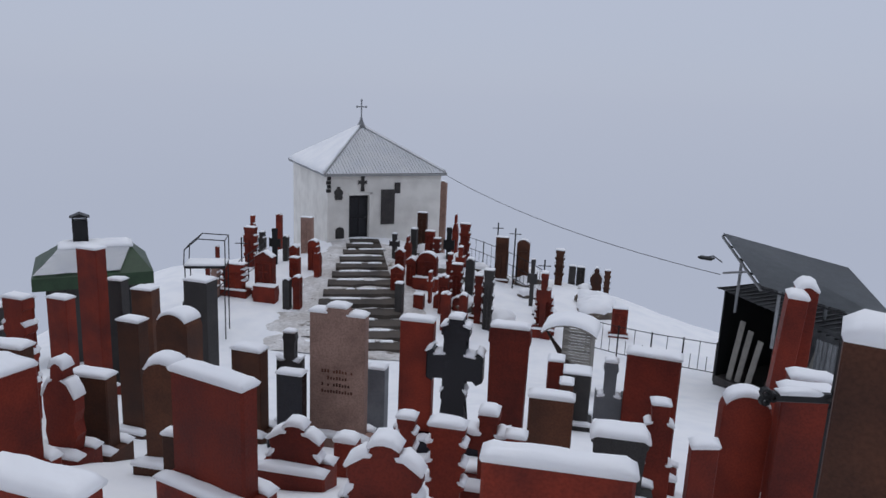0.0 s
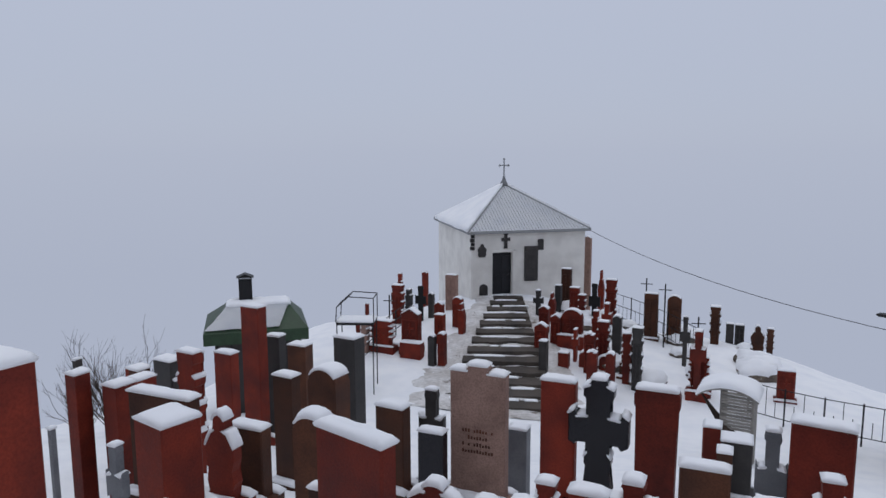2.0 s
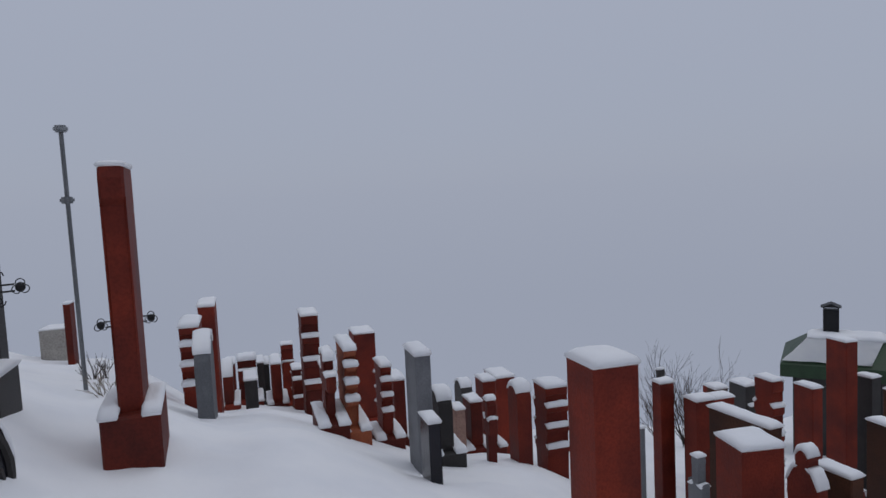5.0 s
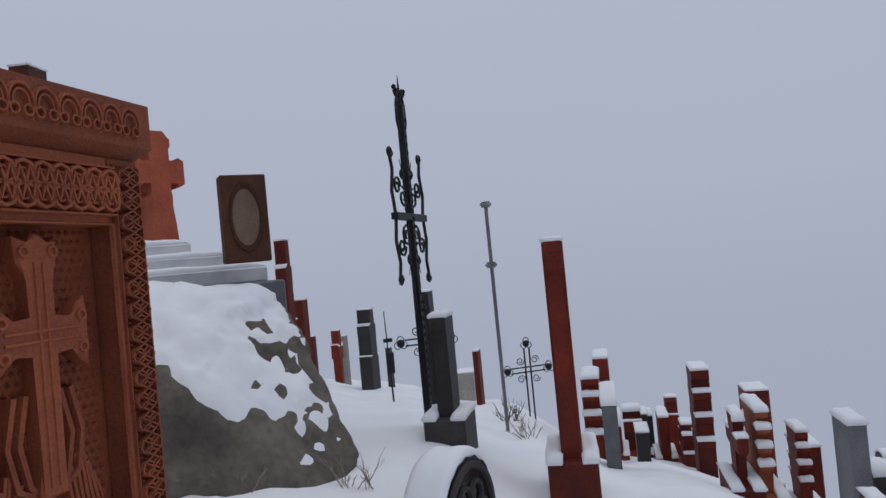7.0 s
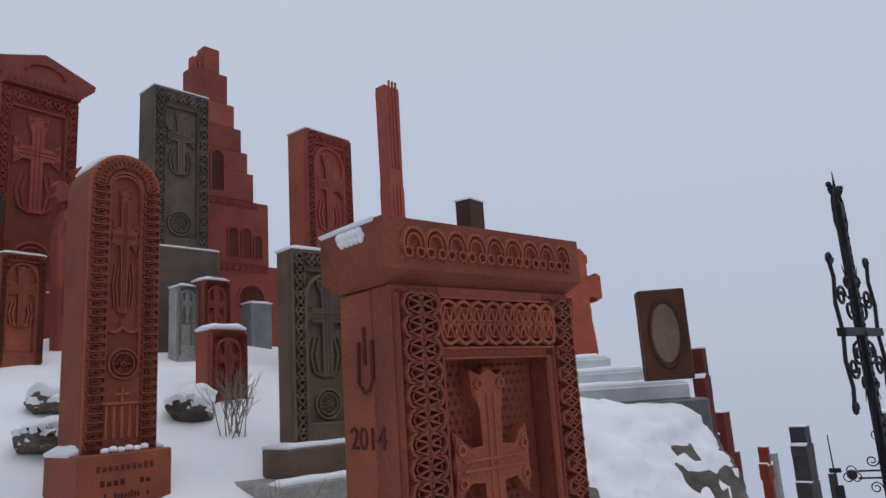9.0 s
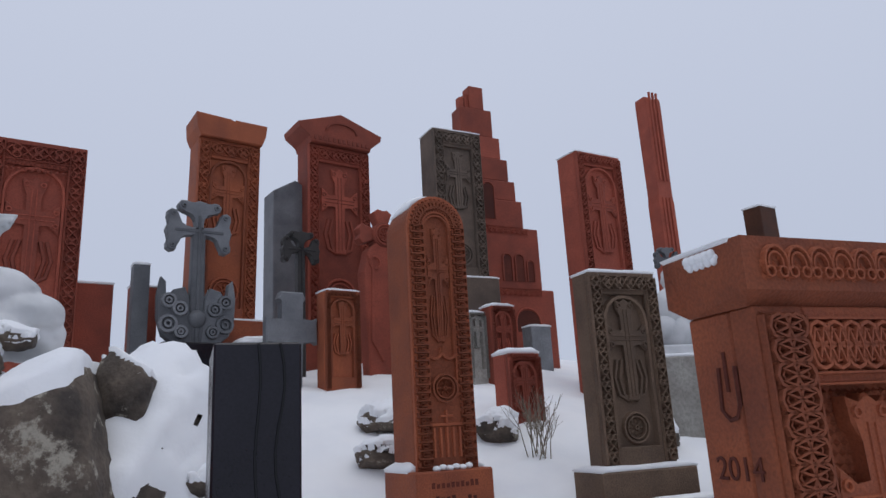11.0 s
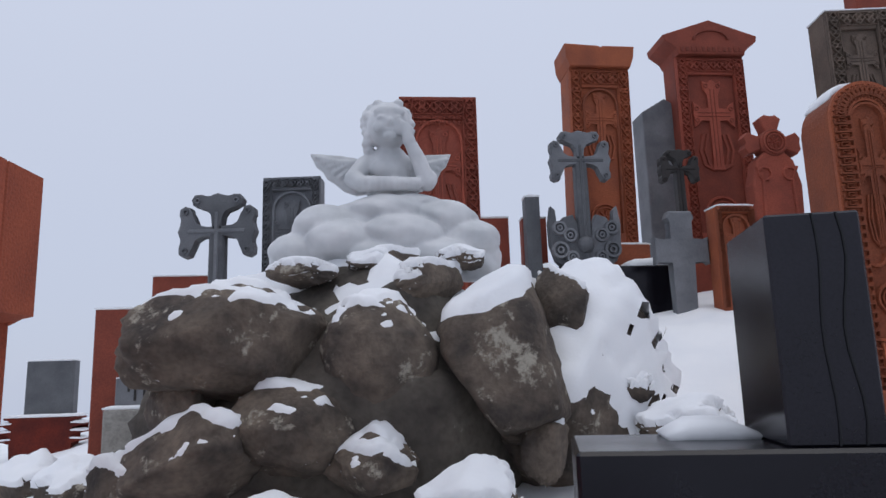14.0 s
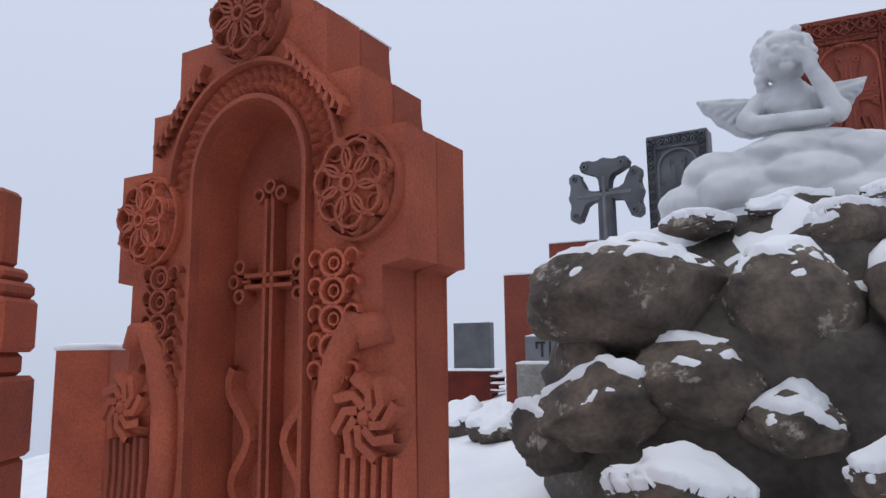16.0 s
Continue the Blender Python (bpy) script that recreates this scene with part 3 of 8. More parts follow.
# the stepped path to the chapel door
for i in range(13):
    u = i / 12
    x, y = -3.80 + 1.05 * u, 32.6 - 11.2 * u
    w = 0.70 + 1.15 * u
    e = thing("stone_step", x, y, ground_z(x, y), 12 - 6 * u, "wet dark stone step swept clear of snow", "step", "steps to the chapel")
    bm = bmesh.new()
    n, front, back = 12, [], []
    for k in range(n + 1):
        v = -w + 2 * w * k / n
        front.append((v, -0.44 + 0.12 * noise.noise(Vector((v * 1.6, i * 2.0, 0)))))
        back.append((v, 0.30 + 0.14 * noise.noise(Vector((v * 1.9, i * 3.0, 4)))))
    ring_ = front + back[::-1]
    lo = [bm.verts.new((p, q, -0.35)) for p, q in ring_]
    hi = [bm.verts.new((p, q, 0.09 + 0.03 * noise.noise(Vector((p * 2, q, i))))) for p, q in ring_]
    bm.faces.new(lo[::-1])
    bm.faces.new(hi)
    for k in range(len(ring_)):
        bm.faces.new((lo[k], lo[(k + 1) % len(ring_)], hi[(k + 1) % len(ring_)], hi[k]))
    part("tread", bm, WETSTONE, e)
    rnd = random.Random(300 + i)
    for k in range(3):
        a = rnd.uniform(-w, w * 0.5)
        bm = bmesh.new()
        snow_bm(bm, [(a, 0.09), (a + rnd.uniform(0.3, 0.9), 0.09)], 0.20, 0.40, 0.03, 0.1, i * 2.3 + k)
        part("step_snow", bm, SNOW, e, "trodden snow along the edge", True)


# ---------------------------------------------------------------- green hut
def hut():
    e = thing("hut", -10.05, 19.6, ground_z(-10.3, 19.6), 28, "green sheet-metal hut with a snowed-up roof and chimney", "hut")
    zb = -4.65 - ground_z(-10.3, 19.6)
    part("wall", cube_bm(-1.25, 1.25, -1.0, 1.1, -0.8, zb - 0.75), DARK, e, "dark metal wall")
    bm = bmesh.new()
    lo = [bm.verts.new(p) for p in ((-1.55, -1.3, zb - 0.8), (1.45, -1.3, zb - 0.8), (1.45, 1.4, zb - 0.8), (-1.55, 1.4, zb - 0.8))]
    ed = [bm.verts.new(p) for p in ((-1.55, -1.3, zb - 0.45), (1.45, -1.3, zb - 0.45), (1.45, 1.4, zb - 0.45), (-1.55, 1.4, zb - 0.45))]
    hi = [bm.verts.new(p) for p in ((-0.85, -0.35, zb + 0.12), (0.95, -0.35, zb + 0.12), (0.95, 0.5, zb + 0.12), (-0.85, 0.5, zb + 0.12))]
    for A, B in ((lo, ed), (ed, hi)):
        for i in range(4):
            bm.faces.new((A[i], A[(i + 1) % 4], B[(i + 1) % 4], B[i]))
    bm.faces.new(lo)
    bm.faces.new(hi)
    part("roof", bm, GREEN, e, "dark green mansard roof of sheet metal")
    bm = bmesh.new()
    rows = []
    for i in range(9):
        u = i / 8
        rows.append([])
        for j in range(9):
            v = j / 8
            A = Vector((-1.5 + 2.1 * v, -1.25, zb - 0.42)).lerp(Vector((-0.85 + 1.8 * v, -0.35, zb + 0.12)), u)
            rows[-1].append(bm.verts.new(A + Vector((0, 0, 0.06 + 0.03 * noise.noise(Vector((i * 0.5, j * 0.5, 0)))))))
    for a, b in zip(rows, rows[1:]):
        for j in range(8):
            bm.faces.new((a[j], a[j + 1], b[j + 1], b[j]))
    bmesh.ops.solidify(bm, geom=bm.faces[:], thickness=0.05)
    part("roof_snow", bm, SNOW, e, "snow on the roof slope", True)
    bm = bmesh.new()
    snow_bm(bm, [(-0.9, zb + 0.12), (1.0, zb + 0.12)], -0.45, 0.55, 0.12, 0.12, 3.0)
    part("roof_snow", bm, SNOW, e, "snow on the flat top", True)
    c = part("chimney", cube_bm(-0.52, -0.12, 0.0, 0.38, zb + 0.1, zb + 0.85), IRON, e, "dark metal chimney with a cap")
    bm = prism(bmesh.new(), [(-0.58, zb + 0.93), (-0.06, zb + 0.93), (-0.32, zb + 1.04)], -0.04, 0.42)
    for p, q in ((-0.5, 0.02), (-0.14, 0.02), (-0.5, 0.36), (-0.14, 0.36)):
        box(bm, p - 0.015, p + 0.015, q - 0.015, q + 0.015, zb + 0.84, zb + 0.94)
    part("chimney_cap", bm, IRON, c)
    part("chimney_collar", cube_bm(-0.62, -0.02, -0.1, 0.48, zb + 0.12, zb + 0.18), IRON, c)
    for i in range(7):
        part("cladding_batten", cube_bm(-1.2 + i * 0.4, -1.16 + i * 0.4, -1.03, -1.0, -0.6, zb - 0.75), IRON, e)


hut()


# ---------------------------------------------------------------- shed with a solar panel
def shed():
    g = -7.5
    e = thing("shed", 9.05, 17.1, g, -62, "corrugated metal shed full of stored boards", "shed")
    # the local x axis runs along the open long side, from its far end to its near end
    L, D, H = 2.3, 2.4, 2.6
    part("floor_slab", cube_bm(-L, L, 0, D, -0.6, 0.02), DARK, e)
    part("back_wall", cube_bm(-L, L, D - 0.05, D, 0, H - 0.2), STEEL, e, "grey corrugated back wall")
    part("end_wall", cube_bm(-L, -L + 0.05, 0, D, 0, H), IRON, e, "dark corrugated end wall")
    part("end_wall", cube_bm(L - 0.05, L, 0.1, D, 0, H - 0.5), STEEL, e, "blue-grey corrugated end wall")
    w = part("front_wall", cube_bm(0.6, L, 0, 0.05, 0, H - 0.5), STEEL, e, "blue-grey corrugated front sheet")
    for i in range(14):
        part("corrugation", tube(bmesh.new(), [(0.65 + i * 0.12, -0.01, 0.02), (0.65 + i * 0.12, -0.01, H - 0.52)], 0.025, 5), STEEL, w)
    for i in range(20):
        part("corrugation", tube(bmesh.new(), [(-L - 0.01, 0.05 + i * 0.12, 0.02), (-L - 0.01, 0.05 + i * 0.12, H - 0.02)], 0.022, 5), IRON, e)
    bm = bmesh.new()
    q = [bm.verts.new(p) for p in ((-L - 0.1, -0.25, H + 0.05), (L + 0.1, -0.2, H - 0.35), (L + 0.1, D + 0.1, H - 0.45), (-L - 0.1, D + 0.1, H - 0.05))]
    bm.faces.new(q)
    bmesh.ops.solidify(bm, geom=bm.faces[:], thickness=0.05)
    roof = part("roof", bm, IRON, e, "dark corrugated roof")
    for i in range(22):
        u = i / 21
        A, B = q0(u, L, H, -0.25), q0(u, L, H, D + 0.1)
        part("roof_rib", tube(bmesh.new(), [A, B], 0.025, 4), IRON, roof)
    for i, (dx, tilt) in enumerate(((-1.9, 0.1), (-1.65, 0.14), (-1.35, 0.2), (0.15, 0.3))):
        bm = cube_bm(-0.09, 0.09, -0.02, 0.02, 0, 1.75 - 0.2 * (i % 3))
        b = thing("board", 0, 0, 0, 0, "weathered grey plank leaning in the shed", "plank", "stored planks")
        b.matrix_world = e.matrix_world @ pose(dx, 0.15 + 0.05 * i, 0.02, -6, tilt * 30, 0)
        part("plank", bm, WOOD, b)
    for i in range(9):
        b = thing("firewood", 0, 0, 0, 0, "split log stacked in the dark shed", "log", "stacked logs")
        b.matrix_world = e.matrix_world @ pose(-0.7 + (i % 5) * 0.24, 0.5, 0.13 + (i // 5) * 0.2, 0, 0, 0)
        bm = tube(bmesh.new(), [(0, -0.3, 0), (0.01, 0.4, 0.01)], 0.1, 7)
        part("log", bm, TWIG, b)
    return e


def q0(u, L, H, y):
    return Vector((-L + 2 * L * u, y, H + 0.04 - 0.42 * u))


shed()


def solar():
    c = [Vector(p) for p in ((7.49, 18.57, -3.2), (10.3, 17.4, -3.75), (9.4, 13.6, -4.15), (7.05, 15.0, -3.72))]
    e = thing("solar_panel", 8.5, 16.2, -5.0, 0, "large tilted solar panel on a steel frame", "solar panel")
    inv = e.matrix_world.inverted()
    p = [inv @ v for v in c]
    bm = bmesh.new()
    bm.faces.new([bm.verts.new(v) for v in p])
    bmesh.ops.solidify(bm, geom=bm.faces[:], thickness=0.05)
    part("panel", bm, PANEL, e, "pale underside of the solar modules")
    for i in range(5):
        u = i / 4
        part("rail", tube(bmesh.new(), [p[0].lerp(p[3], u) - Vector((0, 0, 0.06)), p[1].lerp(p[2], u) - Vector((0, 0, 0.06))], 0.03, 4), IRON, e)
    for i in range(4):
        u = i / 3
        part("rail", tube(bmesh.new(), [p[0].lerp(p[1], u) - Vector((0, 0, 0.1)), p[3].lerp(p[2], u) - Vector((0, 0, 0.1))], 0.035, 4), STEEL, e)
    for u, v in ((0.15, 0.1), (0.85, 0.1), (0.2, 0.85), (0.85, 0.85)):
        t = p[0].lerp(p[1], u).lerp(p[3].lerp(p[2], u), v)
        part("post", tube(bmesh.new(), [t, Vector((t.x, t.y, -0.25))], 0.04, 6), STEEL, e)
    t0, t1 = p[0].lerp(p[3], 0.15), p[0].lerp(p[3], 0.7)
    part("brace", tube(bmesh.new(), [t0 - Vector((0, 0, 0.9)), t1 - Vector((0, 0, 0.1))], 0.03, 5), STEEL, e)
    for k, (dx, dy) in enumerate(((-0.25, 0.3), (0.9, 0.0))):
        f = thing("floodlight", c[0].x + dx, c[0].y + dy - 1.0 * k, -4.0 - 0.2 * k, -40, "small black floodlight on the panel frame", "lamp", "floodlights")
        part("housing", cube_bm(-0.2, 0.2, -0.12, 0.12, 0, 0.06, bevel=0.02), IRON, f)
        part("glass", cube_bm(-0.16, 0.16, -0.09, 0.09, -0.02, 0.0), STEEL, f)
        part("bracket", tube(bmesh.new(), [(0, 0, 0.05), (0.15, 0.1, 0.1), (0.4, 0.15, -0.05)], 0.018, 5), IRON, f)


PANEL = plain_mat("solar_backsheet", (0.26, 0.28, 0.30), 0.45, 0.1, 0.05)
solar()


def trodden_path():
    """Dirty trodden snow round the steps and the saddle."""
    bm, rows = bmesh.new(), []
    for i in range(40):
        u = i / 39
        x, y = -3.9 + 1.5 * u, 32.6 - 12.2 * u
        row = []
        for j in range(13):
            v = -1 + j / 6
            w = (1.7 + 1.6 * u) * (1 + 0.25 * noise.noise(Vector((i * 0.3, v, 0))))
            px, py = x + v * w - 0.5 * u * (v < 0), y
            edge = 1 - abs(v) ** 6
            row.append(bm.verts.new((px, py, ground_z(px, py) + 0.10 * noise.noise(Vector((px * 0.55, py * 0.55, 0))) + 0.045 * noise.noise(Vector((px * 1.7, py * 1.7, 0))) - 0.05 + 0.085 * edge + 0.03 * noise.noise(Vector((px * 4, py * 4, 3))))))
        rows.append(row)
    for a, b in zip(rows, rows[1:]):
        for j in range(12):
            bm.faces.new((a[j], a[j + 1], b[j + 1], b[j]))
    tagged(new("path", mesh_of("path", bm, DIRTY, True)), "trodden dirty snow and mud round the chapel steps", "path", kind="structure")


DIRTY = stone_mat("dirty_snow", (0.80, 0.79, 0.78), (0.56, 0.53, 0.50), 0.85, 9, 1.4, 0.9, ((0.16, 0.13, 0.105), 1.7, 0.60))
trodden_path()

# ---------------------------------------------------------------- graves on the slope
marker("flat", -3.54, 5.29, 0.44, 0.39, 1.03, 155, RED, "red tuff slab with snow on its slanting top", snow=0.050)
marker("flat", -4.24, 6.26, 0.84, 0.17, 1.28, 169, BROWN, "brown tuff slab under a band of snow", snow=0.043)
marker("finial", -3.46, 6.06, 0.34, 0.14, 1.08, 169, RED, "red tuff marker with a cross finial and snowy shoulders", snow=0.050)
marker("flat", -3.43, 6.54, 0.43, 0.17, 0.95, 169, BROWN, "rust-brown tuff slab capped with snow", snow=0.043)
marker("flat", -1.57, 4.64, 0.71, 0.16, 1.03, 152, RED, "wide red tuff slab with thick slanting snow", snow=0.058)
marker("arch", -2.35, 5.73, 0.34, 0.19, 1.13, 169, BROWN, "round-topped brown stone with a snow crescent", snow=0.058)
marker("flat", -6.88, 13.31, 0.49, 0.27, 3.09, 163, RED, "tall red tuff pillar with a snowy top", snow=0.043)
marker("flat", -6.72, 13.96, 0.37, 0.26, 2.51, 169, DARK, "dark basalt slab with a snow edge", snow=0.043)
marker("flat", -5.83, 13.27, 0.44, 0.30, 2.32, 169, BROWN, "carved brown slab beside a dark one", snow=0.036)
marker("flat", -4.03, 11.30, 0.45, 0.32, 2.36, 163, DARK, "tall dark granite block capped with snow", snow=0.043)
marker("flat", -3.84, 8.35, 0.32, 0.19, 1.64, 163, BROWN, "grey-brown tuff block under snow", snow=0.043)
marker("arch", -3.63, 9.31, 0.51, 0.34, 1.79, 163, BROWN, "round-topped brown tuff headstone", snow=0.043)
marker("flat", -2.27, 7.99, 0.40, 0.19, 1.23, 163, BROWN, "small brown slab with a thick snow cap", snow=0.050)
marker("flat", -1.64, 7.44, 0.31, 0.15, 0.95, 169, BLACK, "short black granite slab with snow", snow=0.036)
marker("cross", -1.87, 8.41, 0.35, 0.10, 1.48, 169, DARK, "dark stone cross with snow on its arms", snow=0.036, name="stone_cross")
pink_stone = marker("shoulder", -1.18, 7.93, 0.69, 0.17, 1.80, 169, PINK, "tall pink tuff stone with weathered lettering", snow=0.043)
marker("flat", -0.81, 9.00, 0.26, 0.20, 1.03, 169, GREY, "narrow grey granite slab behind a pink stone", snow=0.029)
marker("flat", -0.24, 7.83, 0.40, 0.15, 1.64, 169, RED, "tall red tuff slab with lobed corners", snow=0.043)
marker("ornate_cross", 0.21, 7.63, 0.66, 0.19, 1.68, 169, BLACK, "large black stone cross with lobed arms", snow=0.036, name="stone_cross")
marker("lip", 0.82, 7.61, 0.48, 0.17, 1.61, 169, RED, "red tuff slab with a moulded top edge", snow=0.043)
marker("flat", 2.10, 11.88, 0.25, 0.30, 1.21, 169, RED, "small red tuff block under snow", snow=0.043)
marker("flat", 2.14, 10.85, 0.22, 0.30, 0.88, 169, BROWN, "low brown block under snow", snow=0.036)
marker("flat", 1.13, 6.36, 0.43, 0.17, 0.86, 169, BROWN, "brown tuff slab with a snow cap", snow=0.043)
marker("cross", 1.90, 7.22, 0.30, 0.12, 1.34, 169, GREY, "grey stone cross on a post", snow=0.036, name="stone_cross")
marker("flat", 2.32, 7.10, 0.56, 0.22, 1.50, 160, RED, "broad red tuff slab with a level snowy top", snow=0.043)
marker("arch", 2.75, 5.81, 0.41, 0.19, 1.26, 169, RED, "round-topped red tuff headstone crowned by snow", snow=0.050)
marker("flat", 3.36, 5.94, 0.37, 0.22, 1.54, 165, RED, "red tuff slab under thick snow", snow=0.050)
marker("flat", 3.06, 5.42, 0.43, 0.19, 1.38, 169, RED, "wide red tuff slab under thick snow", snow=0.058)
marker("flat", 4.26, 8.41, 0.23, 0.35, 2.66, 160, RED, "tall slim red tuff pillar with snow", snow=0.072, lean=(0.0, -3))
marker("gable", 4.60, 8.57, 0.24, 0.40, 2.88, 160, RED, "tall red tuff pillar with a gabled top", snow=0.072)
marker("flat", 1.71, 2.50, 0.33, 0.25, 1.76, 150, BROWN, "large rust-brown slab with mossy stains", snow=0.072)
marker("flat", 0.70, 3.53, 0.83, 0.16, 0.74, 170, RED, "low wide red tuff slab under a thick snow roll", snow=0.06)
marker("finial", -1.14, 5.39, 0.45, 0.12, 0.57, 169, RED, "red tuff marker shaped like a little chapel", snow=0.050)
marker("flat", -0.78, 5.86, 0.21, 0.15, 0.36, 169, RED, "small red tuff post with a snow cap", snow=0.058)
marker("finial", -0.29, 4.10, 0.50, 0.12, 0.68, 169, RED, "red tuff marker with a rounded snowy finial", snow=0.058)
marker("lobed", -0.22, 5.41, 0.17, 0.12, 0.65, 169, RED, "red tuff cross stone with small lobes", snow=0.036)
marker("lobed", 0.11, 4.72, 0.29, 0.12, 0.70, 169, RED, "lobed red tuff cross stone with snow pads", snow=0.043)
marker("cross", 0.43, 5.00, 0.32, 0.15, 0.78, 169, RED, "red tuff cross with snow on three arms", snow=0.050, name="stone_cross")
marker("lobed", 0.63, 4.88, 0.16, 0.12, 0.62, 169, RED, "narrow red tuff marker with snowy lobes", snow=0.036)
marker("flat", -1.79, 2.88, 0.62, 0.19, 0.68, 163, RED, "low red tuff slab under a long pillow of snow", snow=0.06)
marker("lip", 1.50, 5.21, 0.45, 0.22, 0.71, 169, DARK, "dark basalt headstone with a snow cap", snow=0.058)
marker("stepped", 2.03, 5.89, 0.27, 0.14, 1.00, 169, RED, "red tuff stone with a feathered carved edge", snow=0.029)
marker("flat", -2.00, 4.92, 0.10, 0.08, 0.56, 169, BROWN, "narrow brown slab beside a wide red one", snow=0.036)
marker("slant", 2.02, 4.82, 0.19, 0.15, 0.81, 169, RED, "low red tuff slab with a sloping edge", snow=0.036)
marker("flat", -6.40, 11.30, 0.42, 0.21, 2.02, 163, RED, "red tuff slab with a jagged carved edge", snow=0.043)
marker("lobed", -6.38, 10.13, 0.47, 0.21, 1.98, 163, RED, "red tuff cross stone with snowy arms", snow=0.043)
marker("flat", -5.75, 6.88, 0.16, 0.15, 1.64, 163, RED, "slim red tuff pillar", snow=0.043)
marker("flat", -5.19, 6.81, 0.24, 0.25, 1.48, 163, RED, "red tuff slab with snow", snow=0.043)
marker("flat", -7.83, 11.57, 0.48, 0.21, 1.87, 163, DARK, "dark brown slab in the snow", snow=0.036)
marker("flat", -6.43, 8.88, 0.20, 0.22, 1.73, 163, BROWN, "brown tuff slab in the snow", snow=0.036)
marker("cross", -3.64, 4.73, 0.18, 0.08, 0.85, 169, GREY, "small pale grey stone cross", snow=0.022, name="stone_cross")
marker("flat", -3.37, 3.35, 0.41, 0.34, 1.35, 163, RED, "big square red tuff block with a pillow of snow", snow=0.058)
marker("lobed", -5.80, 5.01, 0.38, 0.26, 1.06, 163, RED, "red tuff slab with notched snowy edges", snow=0.043)
marker("arch", -5.71, 4.49, 0.27, 0.16, 0.92, 163, RED, "red tuff stone with snow slipping off its round top", snow=0.058)
marker("flat", -7.30, 5.20, 0.33, 0.17, 1.06, 163, RED, "red tuff slab behind smaller stones", snow=0.036)
marker("flat", -8.47, 6.32, 0.55, 0.30, 1.24, 163, RED, "wide red tuff slab with a thin snow edge", snow=0.036)
marker("arch", -10.45, 6.98, 0.46, 0.21, 1.19, 163, DARK, "small dark round-topped headstone", snow=0.036)
marker("flat", -7.00, 4.77, 0.33, 0.15, 0.76, 163, RED, "small red tuff slab", snow=0.036)
marker("flat", -6.94, 4.50, 0.28, 0.12, 0.65, 163, PINK, "small pale brown slab", snow=0.029)
marker("cross", -5.58, 4.00, 0.18, 0.09, 0.69, 163, RED, "small red tuff cross stuffed with snow", snow=0.050, name="stone_cross")
marker("flat", -5.28, 3.00, 0.41, 0.14, 1.07, 163, GREY, "tall polished grey granite block with snow", snow=0.050)
marker("flat", -4.72, 2.76, 0.29, 0.10, 0.51, 163, BLACK, "small black granite post with snow", snow=0.036)
marker("arch", -5.69, 3.48, 0.35, 0.14, 0.77, 163, DARK, "dark scrolled headstone rimmed with snow", snow=0.043)
marker("flat", -13.24, 6.33, 0.75, 0.44, 1.99, 163, RED, "tall red tuff slab with a snow ridge", snow=0.036)
marker("lobed", -6.84, 3.02, 0.71, 0.13, 1.01, 163, ORANGE, "orange tuff cross stone with snow in every notch", snow=0.058, plinth=.5)
marker("cross", -6.74, 2.75, 0.71, 0.10, 0.84, 163, RED, "red tuff cross on a snowy plinth", snow=0.043, plinth=.5, name="stone_cross")
marker("lobed", -6.98, 3.53, 0.45, 0.12, 0.97, 163, RED, "red tuff cross stone on a plinth", snow=0.043, plinth=.5)
marker("flat", -7.84, 4.15, 0.50, 0.15, 0.94, 163, RED, "plain red tuff slab", snow=0.036)
marker("lobed", -11.17, 4.33, 0.75, 0.28, 1.79, 163, RED, "tall red tuff cross stone with stepped lobes", snow=0.043)
marker("cross", -14.69, 5.19, 0.75, 0.25, 1.43, 163, RED, "far red tuff cross", snow=0.036, name="stone_cross")
marker("stepped", -12.27, 4.51, 0.75, 0.24, 0.84, 163, RED, "low stepped red tuff stone", snow=0.036)
marker("flat", -12.88, 4.29, 0.75, 0.18, 0.93, 163, RED, "red tuff slab in the snow", snow=0.036)
marker("flat", -15.32, 4.87, 0.75, 0.19, 1.03, 163, DARK, "dark slab among red ones", snow=0.036)
marker("cross", -14.46, 4.27, 0.75, 0.28, 1.09, 163, RED, "weathered red tuff cross", snow=0.036, name="stone_cross")
marker("slant", -11.11, 3.26, 0.75, 0.20, 0.58, 163, DARK, "leaning dark basalt slab", snow=0.022)
marker("arch", -12.65, 3.32, 0.75, 0.17, 0.90, 163, RED, "low red tuff headstone", snow=0.036)
marker("flat", -5.70, 6.77, 0.19, 0.18, 1.62, 163, RED, "red tuff pillar with chipped edges", snow=0.036)
marker("cross", -7.77, 9.21, 0.13, 0.13, 1.94, 163, DARK, "dark stone cross in the snow", snow=0.029, name="stone_cross")
marker("flat", -5.40, 7.01, 0.19, 0.21, 1.49, 163, RED, "red tuff slab with slanting snow", snow=0.036)
marker("flat", -5.88, 8.15, 0.26, 0.30, 1.59, 163, RED, "red tuff slab in the snow", snow=0.036)
marker("flat", -7.10, 9.73, 0.24, 0.27, 1.77, 163, RED, "red tuff slab farther down", snow=0.036)
marker("stepped", -7.83, 11.66, 0.75, 0.30, 1.91, 163, DARK, "dark stepped basalt stone", snow=0.029)
marker("lobed", -5.89, 9.34, 0.40, 0.19, 1.96, 163, RED, "red tuff cross stone with snowy lobes", snow=0.043)
marker("flat", -4.71, 5.25, 0.05, 0.05, 0.93, 163, GREY, "narrow grey post in the snow", snow=0.022)
marker("lip", -4.90, 0.60, 0.55, 0.15, 0.34 - ground_z(-4.90, 0.60), 166, RED, "very tall slim red tuff stele on a snowy plinth", snow=0.029, plinth=.9)
